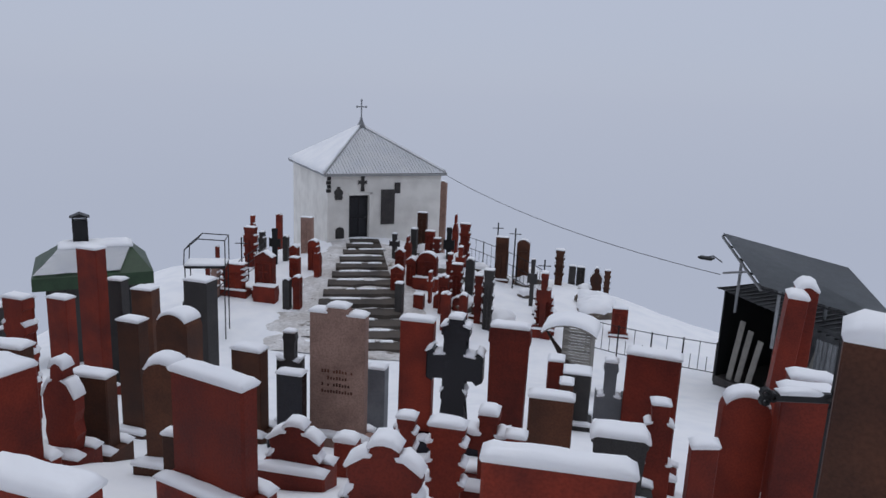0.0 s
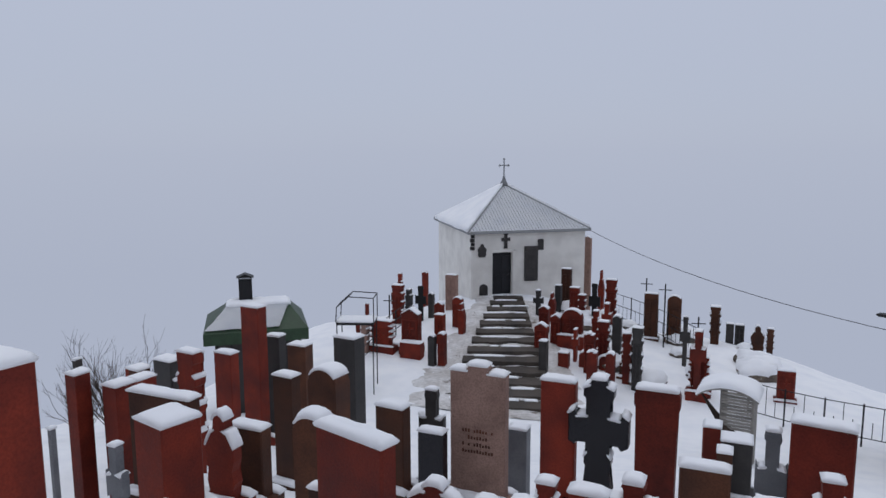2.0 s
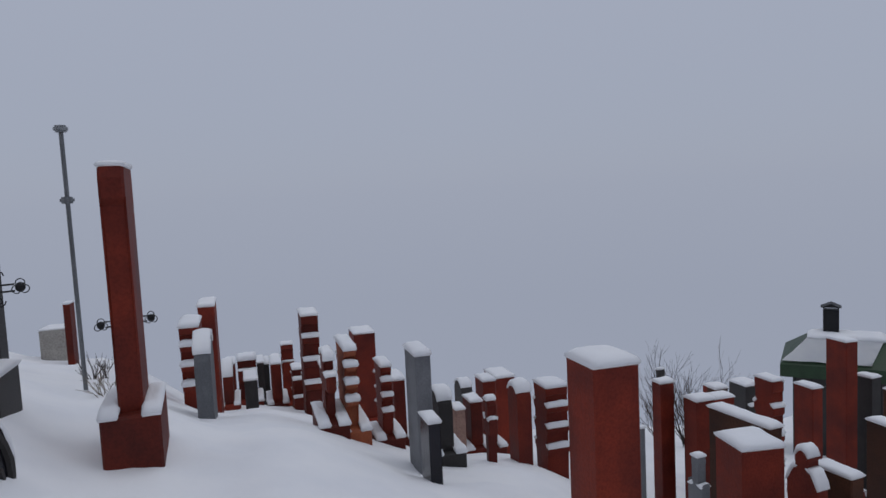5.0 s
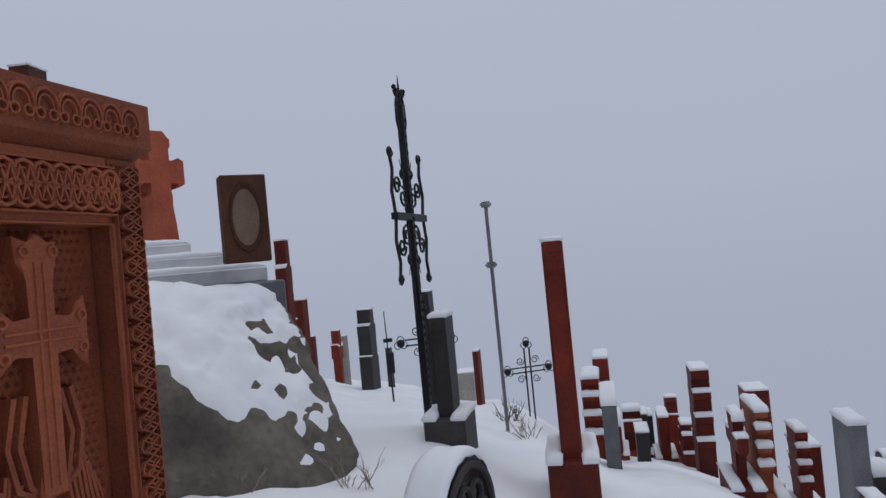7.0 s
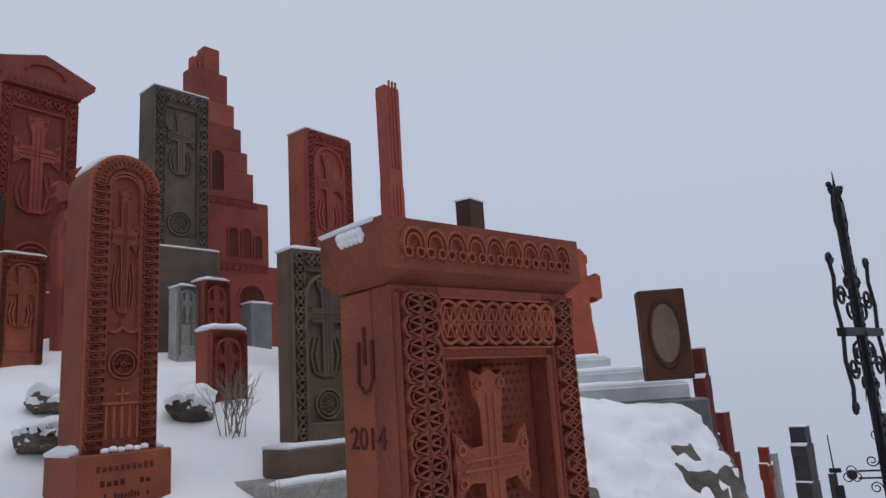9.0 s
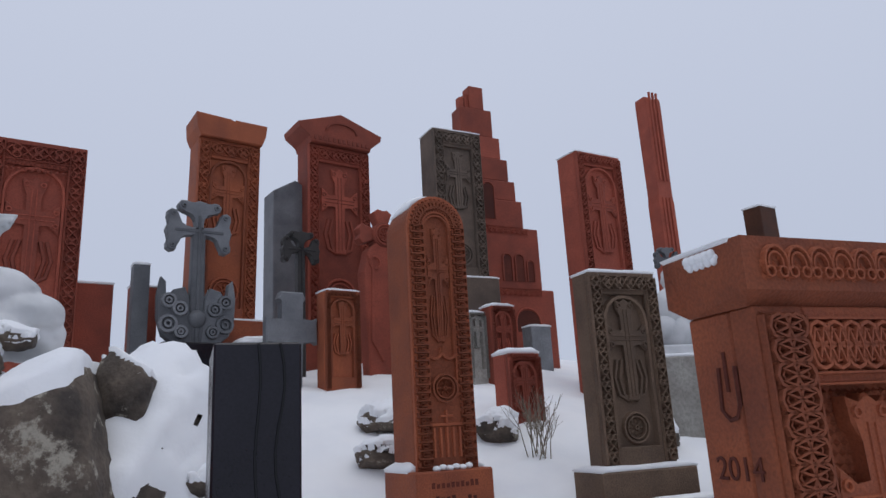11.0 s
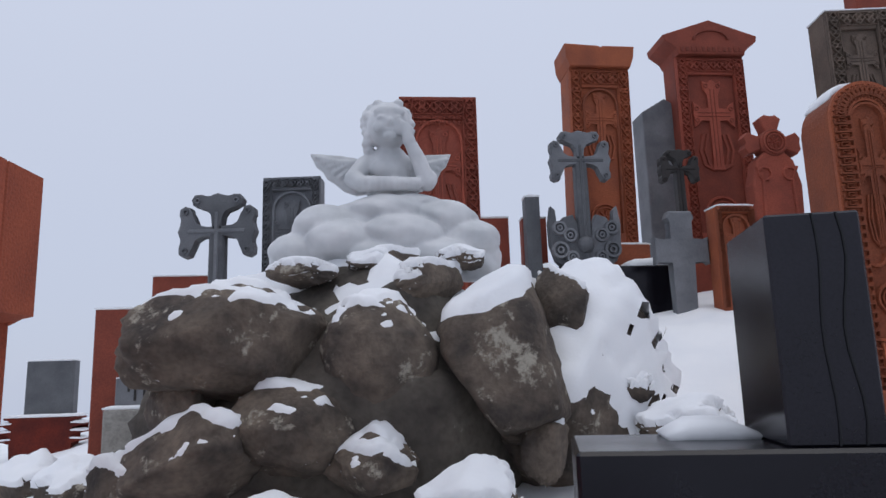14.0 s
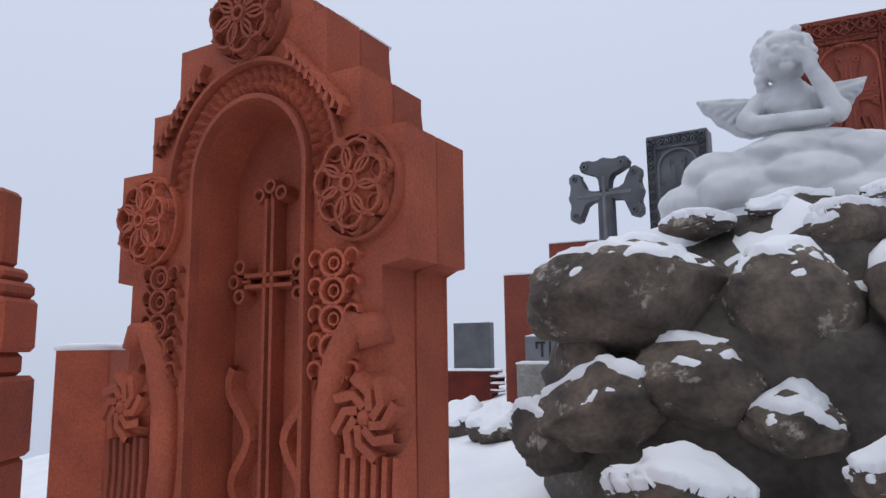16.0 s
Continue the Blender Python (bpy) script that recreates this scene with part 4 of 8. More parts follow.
marker("lobed", -9.04, 1.92, 0.75, 0.23, 1.12, 163, RED, "red tuff cross stone deep in snow", snow=0.058)
marker("flat", -10.43, 2.49, 0.75, 0.23, 1.64, 163, RED, "red tuff slab in the snow", snow=0.043)
marker("arch", -7.55, 1.70, 0.75, 0.16, 0.91, 163, GREY, "grey-blue stone post with rounded top", snow=0.036)
marker("flat", -13.76, 0.96, 0.35, 0.11, 1.09, 163, RED, "narrow red tuff slab on the crest", snow=0.022)
marker("slant", -14.77, 0.81, 0.75, 0.43, 0.67, 163, PALE, "leaning pale stone slab", snow=0.014)
marker("lip", -5.43, -0.24, 0.31, 0.13, 1.00, 163, DARK, "dark basalt stele on a stone plinth", snow=0.036, plinth=.6)
marker("flat", -9.83, -0.13, 0.30, 0.13, 1.64, 163, DARK, "dark stone behind a stele", snow=0.022)
marker("stepped", -12.81, -1.14, 0.42, 0.24, 1.46, 163, DARK, "rough dark basalt stone with split sides", snow=0.014)
marker("flat", -11.70, -2.15, 0.23, 0.16, 1.37, 163, RED, "tall red tuff slab behind a boulder", snow=0.022)
marker("stepped", -10.68, -2.23, 0.24, 0.18, 2.12, 163, RED, "tall stepped red tuff stone behind a boulder", snow=0.029)
marker("cross", -14.76, -1.87, 0.26, 0.17, 1.13, 163, RED, "far red tuff cross on the crest", snow=0.022, name="stone_cross")
marker("flat", -15.77, -1.78, 0.18, 0.11, 1.08, 163, PALE, "far pale stone slab", snow=0.014)
marker("flat", -14.70, -2.37, 0.17, 0.12, 0.89, 163, RED, "far low red stone", snow=0.014)
marker("flat", -13.82, -0.78, 0.17, 0.09, 0.77, 163, DARK, "small dark post in the snow", snow=0.014)
marker("cross", -14.18, 4.13, 0.75, 0.36, 1.06, 163, RED, "red tuff cross on the slope", snow=0.036, name="stone_cross")
marker("flat", -15.05, 4.69, 0.75, 0.14, 1.04, 163, DARK, "dark narrow slab in the snow", snow=0.029)
marker("flat", -16.20, 4.35, 0.75, 0.21, 1.11, 163, RED, "far red tuff slab", snow=0.029)
marker("flat", -13.05, 4.36, 0.75, 0.13, 0.97, 163, RED, "narrow red tuff slab on the slope", snow=0.029)

# graves round the chapel
marker("cross", -8.44, 29.84, 0.57, 0.25, 1.57, 169, DARK, "dark basalt cross in the snow near the chapel", snow=0.036, name="stone_cross")
marker("lobed", -8.87, 31.80, 0.19, 0.20, 1.96, 169, RED, "red tuff headstone in the snow near the chapel", snow=0.022)
marker("shoulder", -7.95, 33.07, 0.28, 0.20, 1.76, 169, RED, "red tuff headstone in the snow near the chapel", snow=0.022)
marker("lobed", -8.15, 28.88, 0.55, 0.30, 1.74, 169, RED, "red tuff carved cross stone in the snow near the chapel", snow=0.036)
marker("flat", -6.17, 30.90, 0.53, 0.30, 1.62, 169, PINK, "pale pink tuff headstone in the snow near the chapel", snow=0.029)
marker("gable", -6.19, 28.35, 0.35, 0.30, 1.08, 169, RED, "red tuff gabled headstone in the snow near the chapel", snow=0.036)
marker("arch", -5.42, 28.50, 0.41, 0.30, 1.24, 169, RED, "red tuff headstone in the snow near the chapel", snow=0.029)
marker("finial", -5.07, 27.55, 0.26, 0.30, 1.27, 169, RED, "red tuff headstone in the snow near the chapel", snow=0.029)
marker("flat", -5.74, 26.40, 0.37, 0.30, 1.20, 169, RED, "red tuff headstone in the snow near the chapel", snow=0.036)
marker("gable", -6.63, 25.36, 0.71, 0.35, 1.76, 169, RED, "red tuff headstone in the snow near the chapel", snow=0.036, plinth=.8)
marker("lobed", -7.80, 25.39, 0.98, 0.35, 1.22, 169, RED, "red tuff carved cross stone in the snow near the chapel", snow=0.043, plinth=.7)
marker("stepped", -8.84, 25.52, 0.16, 0.14, 1.19, 169, RED, "red tuff headstone in the snow near the chapel", snow=0.036)
marker("lobed", -8.42, 25.14, 0.29, 0.25, 1.17, 169, PINK, "pale pink tuff headstone in the snow near the chapel", snow=0.036)
marker("shoulder", -9.13, 27.54, 0.14, 0.12, 1.25, 169, RED, "red tuff headstone in the snow near the chapel", snow=0.022)
marker("arch", -5.23, 24.46, 0.26, 0.30, 1.19, 169, RED, "red tuff round-topped headstone in the snow near the chapel", snow=0.036)
marker("arch", -5.59, 24.38, 0.25, 0.27, 1.11, 169, DARK, "dark basalt round-topped headstone in the snow near the chapel", snow=0.036)
marker("cross", -7.20, 29.14, 0.51, 0.10, 1.58, 169, IRON, "black iron cross in the snow near the chapel", snow=0.000, name="stone_cross")
marker("flat", -6.52, 24.97, 0.86, 0.40, 0.57, 169, RED, "red tuff headstone in the snow near the chapel", snow=0.036)
marker("flat", -1.05, 32.50, 0.45, 0.30, 1.92, 169, BROWN, "brown tuff headstone in the snow near the chapel", snow=0.029)
marker("arch", -0.17, 37.02, 0.40, 0.30, 4.07, 169, PINK, "pale pink tuff headstone in the snow near the chapel", snow=0.029)
marker("finial", 0.53, 33.02, 0.27, 0.30, 2.24, 169, RED, "red tuff headstone in the snow near the chapel", snow=0.022)
marker("flat", -0.63, 31.01, 0.41, 0.30, 1.41, 169, RED, "red tuff headstone in the snow near the chapel", snow=0.036)
marker("cross", 0.22, 30.02, 0.49, 0.12, 1.95, 169, IRON, "black iron cross in the snow near the chapel", snow=0.000, name="stone_cross")
marker("lobed", 0.94, 31.01, 0.50, 0.30, 2.10, 169, RED, "red tuff carved cross stone in the snow near the chapel", snow=0.036)
marker("arch", -0.62, 27.51, 0.82, 0.35, 1.45, 169, RED, "red tuff round-topped headstone in the snow near the chapel", snow=0.029, plinth=.9)
marker("flat", -0.64, 27.36, 1.04, 0.50, 0.47, 169, RED, "red tuff headstone in the snow near the chapel", snow=0.036)
marker("gable", -1.79, 28.46, 0.39, 0.30, 1.11, 169, RED, "red tuff headstone in the snow near the chapel", snow=0.036)
marker("cross", 0.74, 29.01, 0.41, 0.30, 1.46, 169, RED, "red tuff cross in the snow near the chapel", snow=0.036, name="stone_cross")
marker("stepped", 1.48, 24.93, 0.65, 0.35, 1.28, 163, BROWN, "brown tuff headstone in the snow near the chapel", snow=0.029, plinth=.4)
marker("lobed", 1.66, 23.96, 0.39, 0.30, 2.23, 169, DARK, "dark basalt headstone in the snow near the chapel", snow=0.029)
marker("flat", -0.84, 25.30, 0.38, 0.35, 0.53, 169, RED, "red tuff headstone in the snow near the chapel", snow=0.043)
marker("arch", -0.06, 25.57, 0.44, 0.35, 0.58, 169, RED, "red tuff round-topped headstone in the snow near the chapel", snow=0.043)
marker("arch", 0.63, 25.51, 0.37, 0.30, 0.54, 169, RED, "red tuff round-topped headstone in the snow near the chapel", snow=0.036)
marker("shoulder", 0.07, 25.02, 0.35, 0.30, 1.47, 169, RED, "red tuff headstone in the snow near the chapel", snow=0.036)
marker("lobed", 0.57, 26.01, 0.46, 0.30, 1.65, 169, RED, "red tuff carved cross stone in the snow near the chapel", snow=0.036)
marker("flat", 2.55, 29.91, 0.55, 0.30, 1.99, 169, BROWN, "brown tuff headstone in the snow near the chapel", snow=0.022, plinth=.3)
marker("arch", 3.47, 29.82, 0.55, 0.30, 2.02, 169, BROWN, "brown tuff headstone in the snow near the chapel", snow=0.022, plinth=.8)
marker("cross", 3.59, 23.75, 0.51, 0.40, 2.33, 169, RED, "red tuff cross in the snow near the chapel", snow=0.036, plinth=.9, name="stone_cross")
marker("lobed", 3.70, 24.14, 0.67, 0.40, 1.34, 169, RED, "red tuff carved cross stone in the snow near the chapel", snow=0.036, plinth=.4)
marker("lobed", 5.22, 30.58, 0.44, 0.40, 1.60, 169, BROWN, "brown tuff carved cross stone in the snow near the chapel", snow=0.036)
marker("finial", 6.84, 30.26, 0.52, 0.30, 1.17, 169, BROWN, "brown tuff headstone in the snow near the chapel", snow=0.029)
marker("lobed", 7.30, 30.15, 0.30, 0.30, 1.19, 169, BROWN, "brown tuff carved cross stone in the snow near the chapel", snow=0.029)
marker("flat", 5.98, 31.46, 0.32, 0.30, 0.90, 169, DARK, "dark basalt headstone in the snow near the chapel", snow=0.029)
marker("flat", 6.36, 31.39, 0.38, 0.30, 0.94, 169, DARK, "dark basalt headstone in the snow near the chapel", snow=0.029)
marker("flat", 6.44, 24.18, 0.54, 0.35, 1.10, 169, RED, "red tuff headstone in the snow near the chapel", snow=0.029, plinth=.3)
marker("cross", 3.55, 26.79, 0.37, 0.15, 1.91, 169, DARK, "dark basalt cross in the snow near the chapel", snow=0.022, name="stone_cross")
marker("flat", 2.12, 11.83, 0.27, 0.35, 1.23, 169, RED, "red tuff headstone in the snow near the chapel", snow=0.036)
marker("flat", 2.39, 11.27, 0.46, 0.40, 1.07, 169, DARK, "dark basalt headstone in the snow near the chapel", snow=0.029)
marker("gable", -1.76, 26.46, 0.48, 0.30, 1.10, 169, RED, "red tuff headstone in the snow near the chapel", snow=0.043)
marker("gable", -1.26, 27.49, 0.38, 0.30, 1.15, 169, RED, "red tuff gabled headstone in the snow near the chapel", snow=0.036)
marker("stepped", 0.29, 27.52, 0.33, 0.30, 1.53, 169, RED, "red tuff headstone in the snow near the chapel", snow=0.036)
marker("arch", 1.05, 26.00, 0.32, 0.30, 1.94, 169, DARK, "dark basalt round-topped headstone in the snow near the chapel", snow=0.036)
marker("lobed", 1.34, 24.48, 0.31, 0.30, 1.83, 169, RED, "red tuff headstone in the snow near the chapel", snow=0.036)
marker("cross", -0.45, 26.01, 0.26, 0.30, 1.20, 169, RED, "red tuff cross in the snow near the chapel", snow=0.036, name="stone_cross")
marker("shoulder", 0.17, 23.52, 0.32, 0.30, 1.37, 169, RED, "red tuff headstone in the snow near the chapel", snow=0.043)
marker("flat", -1.53, 24.47, 0.28, 0.30, 1.18, 169, DARK, "dark basalt headstone in the snow near the chapel", snow=0.043)
marker("arch", 0.76, 23.01, 0.28, 0.30, 1.56, 169, RED, "red tuff headstone in the snow near the chapel", snow=0.043)
marker("cross", -2.19, 30.44, 0.44, 0.20, 1.13, 169, DARK, "dark basalt cross in the snow near the chapel", snow=0.036, name="stone_cross")
marker("finial", -1.56, 29.98, 0.30, 0.30, 1.24, 169, RED, "red tuff headstone in the snow near the chapel", snow=0.036)
marker("flat", -1.37, 31.49, 0.27, 0.30, 1.26, 169, DARK, "dark basalt headstone in the snow near the chapel", snow=0.036)
marker("lobed", -0.29, 30.52, 0.32, 0.30, 1.26, 169, RED, "red tuff carved cross stone in the snow near the chapel", snow=0.036)
marker("gable", -6.86, 29.73, 0.22, 0.25, 1.12, 169, DARK, "dark basalt headstone in the snow near the chapel", snow=0.029)
marker("stepped", -7.95, 29.98, 0.30, 0.30, 1.31, 169, DARK, "dark basalt headstone in the snow near the chapel", snow=0.029)


# ---------------------------------------------------------------- carved bands and borders
def interlace(bm, x0, z0, x1, z1, width, unit, y, depth=0.042):
    """A band of interlaced rings and leaves from one end to the other."""
    L = math.hypot(x1 - x0, z1 - z0)
    n = max(1, round(L / unit))
    ux, uz = (x1 - x0) / L, (z1 - z0) / L
    for i in range(n):
        s = (i + 0.5) * L / n
        for side in (-1, 1):
            cx, cz = x0 + ux * s - uz * side * width * 0.2, z0 + uz * s + ux * side * width * 0.2
            ring(bm, cx, cz, width * 0.22, width * 0.10, y - depth, y + 0.002, 8)
            ring(bm, cx, cz, width * 0.09, width * 0.07, y - depth * 0.8, y + 0.002, 6)
            stud(bm, x0 + ux * (s + L / n / 2) - uz * side * width * 0.36, z0 + uz * (s + L / n / 2) + ux * side * width * 0.36, width * 0.13, width * 0.07, y - depth, y + 0.002, math.atan2(uz, ux) + side)
        stud(bm, x0 + ux * (s + L / n / 2), z0 + uz * (s + L / n / 2), width * 0.08, width * 0.14, y - depth, y + 0.002, math.atan2(uz, ux))
    for side in (-1, 1):
        o = width * 0.49 * side
        bar(bm, [(x0 - uz * o, z0 + ux * o), (x1 - uz * o, z1 + ux * o)], width * 0.07, y - depth * 0.7, y + 0.002)
    # two strands weaving along the band
    for ph in (0, math.pi):
        pts = []
        for i in range(n * 4 + 1):
            s, o = L * i / (n * 4), math.sin(i * math.pi / 4 * 2 + ph) * width * 0.3
            pts.append((x0 + ux * s - uz * o, z0 + uz * s + ux * o))
        bar(bm, pts, width * 0.1, y - depth * 1.1, y + 0.002)


def key_band(bm, x0, z0, x1, z1, width, unit, y, depth=0.036):
    """A band of angular fretwork."""
    L = math.hypot(x1 - x0, z1 - z0)
    n = max(1, round(L / unit))
    ux, uz = (x1 - x0) / L, (z1 - z0) / L

    def at(s, o):
        return (x0 + ux * s - uz * o, z0 + uz * s + ux * o)

    for i in range(n):
        s, u, w = i * L / n, L / n, width
        for pts in (((0.05, -0.42), (0.05, 0.42), (0.55, 0.42)), ((0.95, 0.42), (0.95, -0.42), (0.45, -0.42)), ((0.28, -0.2), (0.28, 0.2), (0.72, 0.2), (0.72, -0.2))):
            bar(bm, [at(s + a * u, b * w) for a, b in pts], u * 0.16, y - depth, y + 0.002)
        stud(bm, *at(s + 0.5 * u, 0), u * 0.12, u * 0.12, y - depth, y + 0.002)


def cross_outline(w, h, flare=1.0):
    """A flared cross with split ends, counter-clockwise."""
    a, s = w / 2, w * 0.12
    half = [(s * 1.25, 0), (s, h * 0.1), (s * 0.9, h * 0.55), (a * 0.62, h * 0.56), (a * 0.8, h * 0.50), (a, h * 0.47), (a * 0.94, h * 0.56), (a * 1.02, h * 0.615), (a * 0.94, h * 0.67), (a, h * 0.76),
            (a * 0.8, h * 0.73), (a * 0.62, h * 0.67), (s * 0.9, h * 0.68), (s * 0.95, h * 0.83), (a * 0.42, h * 0.90), (a * 0.46, h * 1.0), (a * 0.2, h * 0.96), (a * 0.06, h * 1.01)]
    return [(-half[0][0], 0)] + half + [(-u, v) for u, v in half[:0:-1]]


def moved(outline, dx, dz):
    return [(u + dx, v + dz) for u, v in outline]


def carved_cross(e, mat, cx, z0, w, h, y, depth, label="carved cross with flared split ends"):
    bm = prism(bmesh.new(), moved(cross_outline(w, h), cx, z0), y - depth, y + 0.005, min(0.012, depth * 0.4))
    c = part("carved_cross", bm, mat, e, label)
    bm = bmesh.new()
    f = y - depth
    for o in (-1, 1):
        bar(bm, [(cx + o * w * 0.045, z0 + h * 0.04), (cx + o * w * 0.045, z0 + h * 0.9)], w * 0.03, f - 0.008, f + 0.002)
        bar(bm, [(cx - w * 0.4, z0 + h * 0.615 + o * w * 0.045), (cx + w * 0.4, z0 + h * 0.615 + o * w * 0.045)], w * 0.03, f - 0.008, f + 0.002)
    for px, pz in ((-0.42, 0.55), (-0.42, 0.68), (0.42, 0.55), (0.42, 0.68), (-0.15, 0.94), (0.15, 0.94)):
        ring(bm, cx + px * w, z0 + pz * h, w * 0.045, w * 0.035, f - 0.012, f + 0.002, 8)
    tagged(part("ridge_carving", bm, mat, c), kind="stuff")
    # two leaves rising from the foot
    bm = bmesh.new()
    for o in (-1, 1):
        for k in (0.20, 0.32):
            bar(bm, [(cx + o * w * 0.08, z0), (cx + o * w * k, z0 + h * 0.06), (cx + o * w * (k + 0.08), z0 + h * 0.22), (cx + o * w * (k - 0.02), z0 + h * 0.40)], w * 0.09, y - depth * 0.7, y + 0.002)
    tagged(part("carved_leaf", bm, mat, e, "leaves curling up beside the cross"), kind="stuff")
    return c


def rosette(e, mat, cx, cz, r, y, depth=0.03, petals=8):
    bm = bmesh.new()
    ring(bm, cx, cz, r * 0.92, r * 0.18, y - depth, y + 0.002, 20)
    ring(bm, cx, cz, r * 0.68, r * 0.10, y - depth, y + 0.002, 16)
    for i in range(petals):
        a = i * math.tau / petals
        stud(bm, cx + r * 0.38 * math.cos(a), cz + r * 0.38 * math.sin(a), r * 0.24, r * 0.1, y - depth, y + 0.002, a)
    ring(bm, cx, cz, r * 0.12, r * 0.1, y - depth, y + 0.002, 8)
    tagged(part("rosette", bm, mat, e, "round carved rosette"), kind="stuff")


def lattice(e, mat, x0, x1, z0, z1, y, cell, depth=0.012):
    bm = bmesh.new()
    nx, nz = max(1, int((x1 - x0) / cell)), max(1, int((z1 - z0) / cell))
    for i in range(nx):
        for j in range(nz):
            stud(bm, x0 + (i + 0.5 + 0.5 * (j % 2)) * (x1 - x0) / (nx + 0.5), z0 + (j + 0.5) * (z1 - z0) / nz, cell * 0.42, cell * 0.42, y - depth, y + 0.002)
    tagged(part("lattice", bm, mat, e, "ground of small carved lozenges"), kind="stuff")


def framed_slab(e, mat, w, h, deep, niche, rec, foot=0.0, sink=0.3, back_label=""):
    """A slab whose front (y = 0) has a sunk panel niche = (x0, x1, z0, z1)."""
    x0, x1, z0, z1 = niche
    part("slab", box(bmesh.new(), -w / 2, w / 2, rec, deep, foot - sink, h, 0.012), mat, e, back_label)
    part("frame_side", box(bmesh.new(), -w / 2, x0, 0, rec, foot - sink, h, 0.008), mat, e)
    part("frame_side", box(bmesh.new(), x1, w / 2, 0, rec, foot - sink, h, 0.008), mat, e)
    part("frame_top", box(bmesh.new(), x0, x1, 0, rec, z1, h, 0.008), mat, e)
    part("frame_bottom", box(bmesh.new(), x0, x1, 0, rec, foot - sink, z0, 0.008), mat, e)


def cap_snow(e, x0, x1, y0, y1, z, thick, name="snow_cap"):
    bm = bmesh.new()
    snow_bm(bm, [(x1, z), (x0, z)], y0, y1, thick, 0.06, x0 * 5 + z)
    return part(name, bm, SNOW, e, "thin layer of snow", True)


def letters(e, text, x, y, z, size, mat, turn=(90, 0, 0), name="inscription", label=""):
    cu = bpy.data.curves.new(name, "FONT")
    cu.body, cu.size, cu.extrude, cu.align_x = text, size, 0.004, "CENTER"
    ob = new(name, cu)
    ob.parent = e
    ob.matrix_local = pose(x, y, z, *turn)
    cu.materials.append(mat)
    if label:
        ob["label"] = label
    return ob


def word_bars(e, x0, x1, z, hgt, y, mat, n, seed):
    """A line of writing that cannot be made out: plain strokes."""
    rnd = random.Random(seed)
    bm = bmesh.new()
    u = (x1 - x0) / n
    for i in range(n):
        if rnd.random() < 0.12:
            continue
        q = x0 + i * u
        box(bm, q, q + u * 0.62, y - 0.004, y + 0.002, z, z + hgt * rnd.uniform(0.55, 1.0))
    tagged(part("inscription", bm, mat, e, "worn line of carved writing"), kind="stuff")


# dark red that paints the shade inside cut letters and recesses
CUT_SHADE = stone_mat("carved_shadow_stone", (0.12, 0.03, 0.018), (0.08, 0.02, 0.013), 0.9, 60, 3, 0.3)


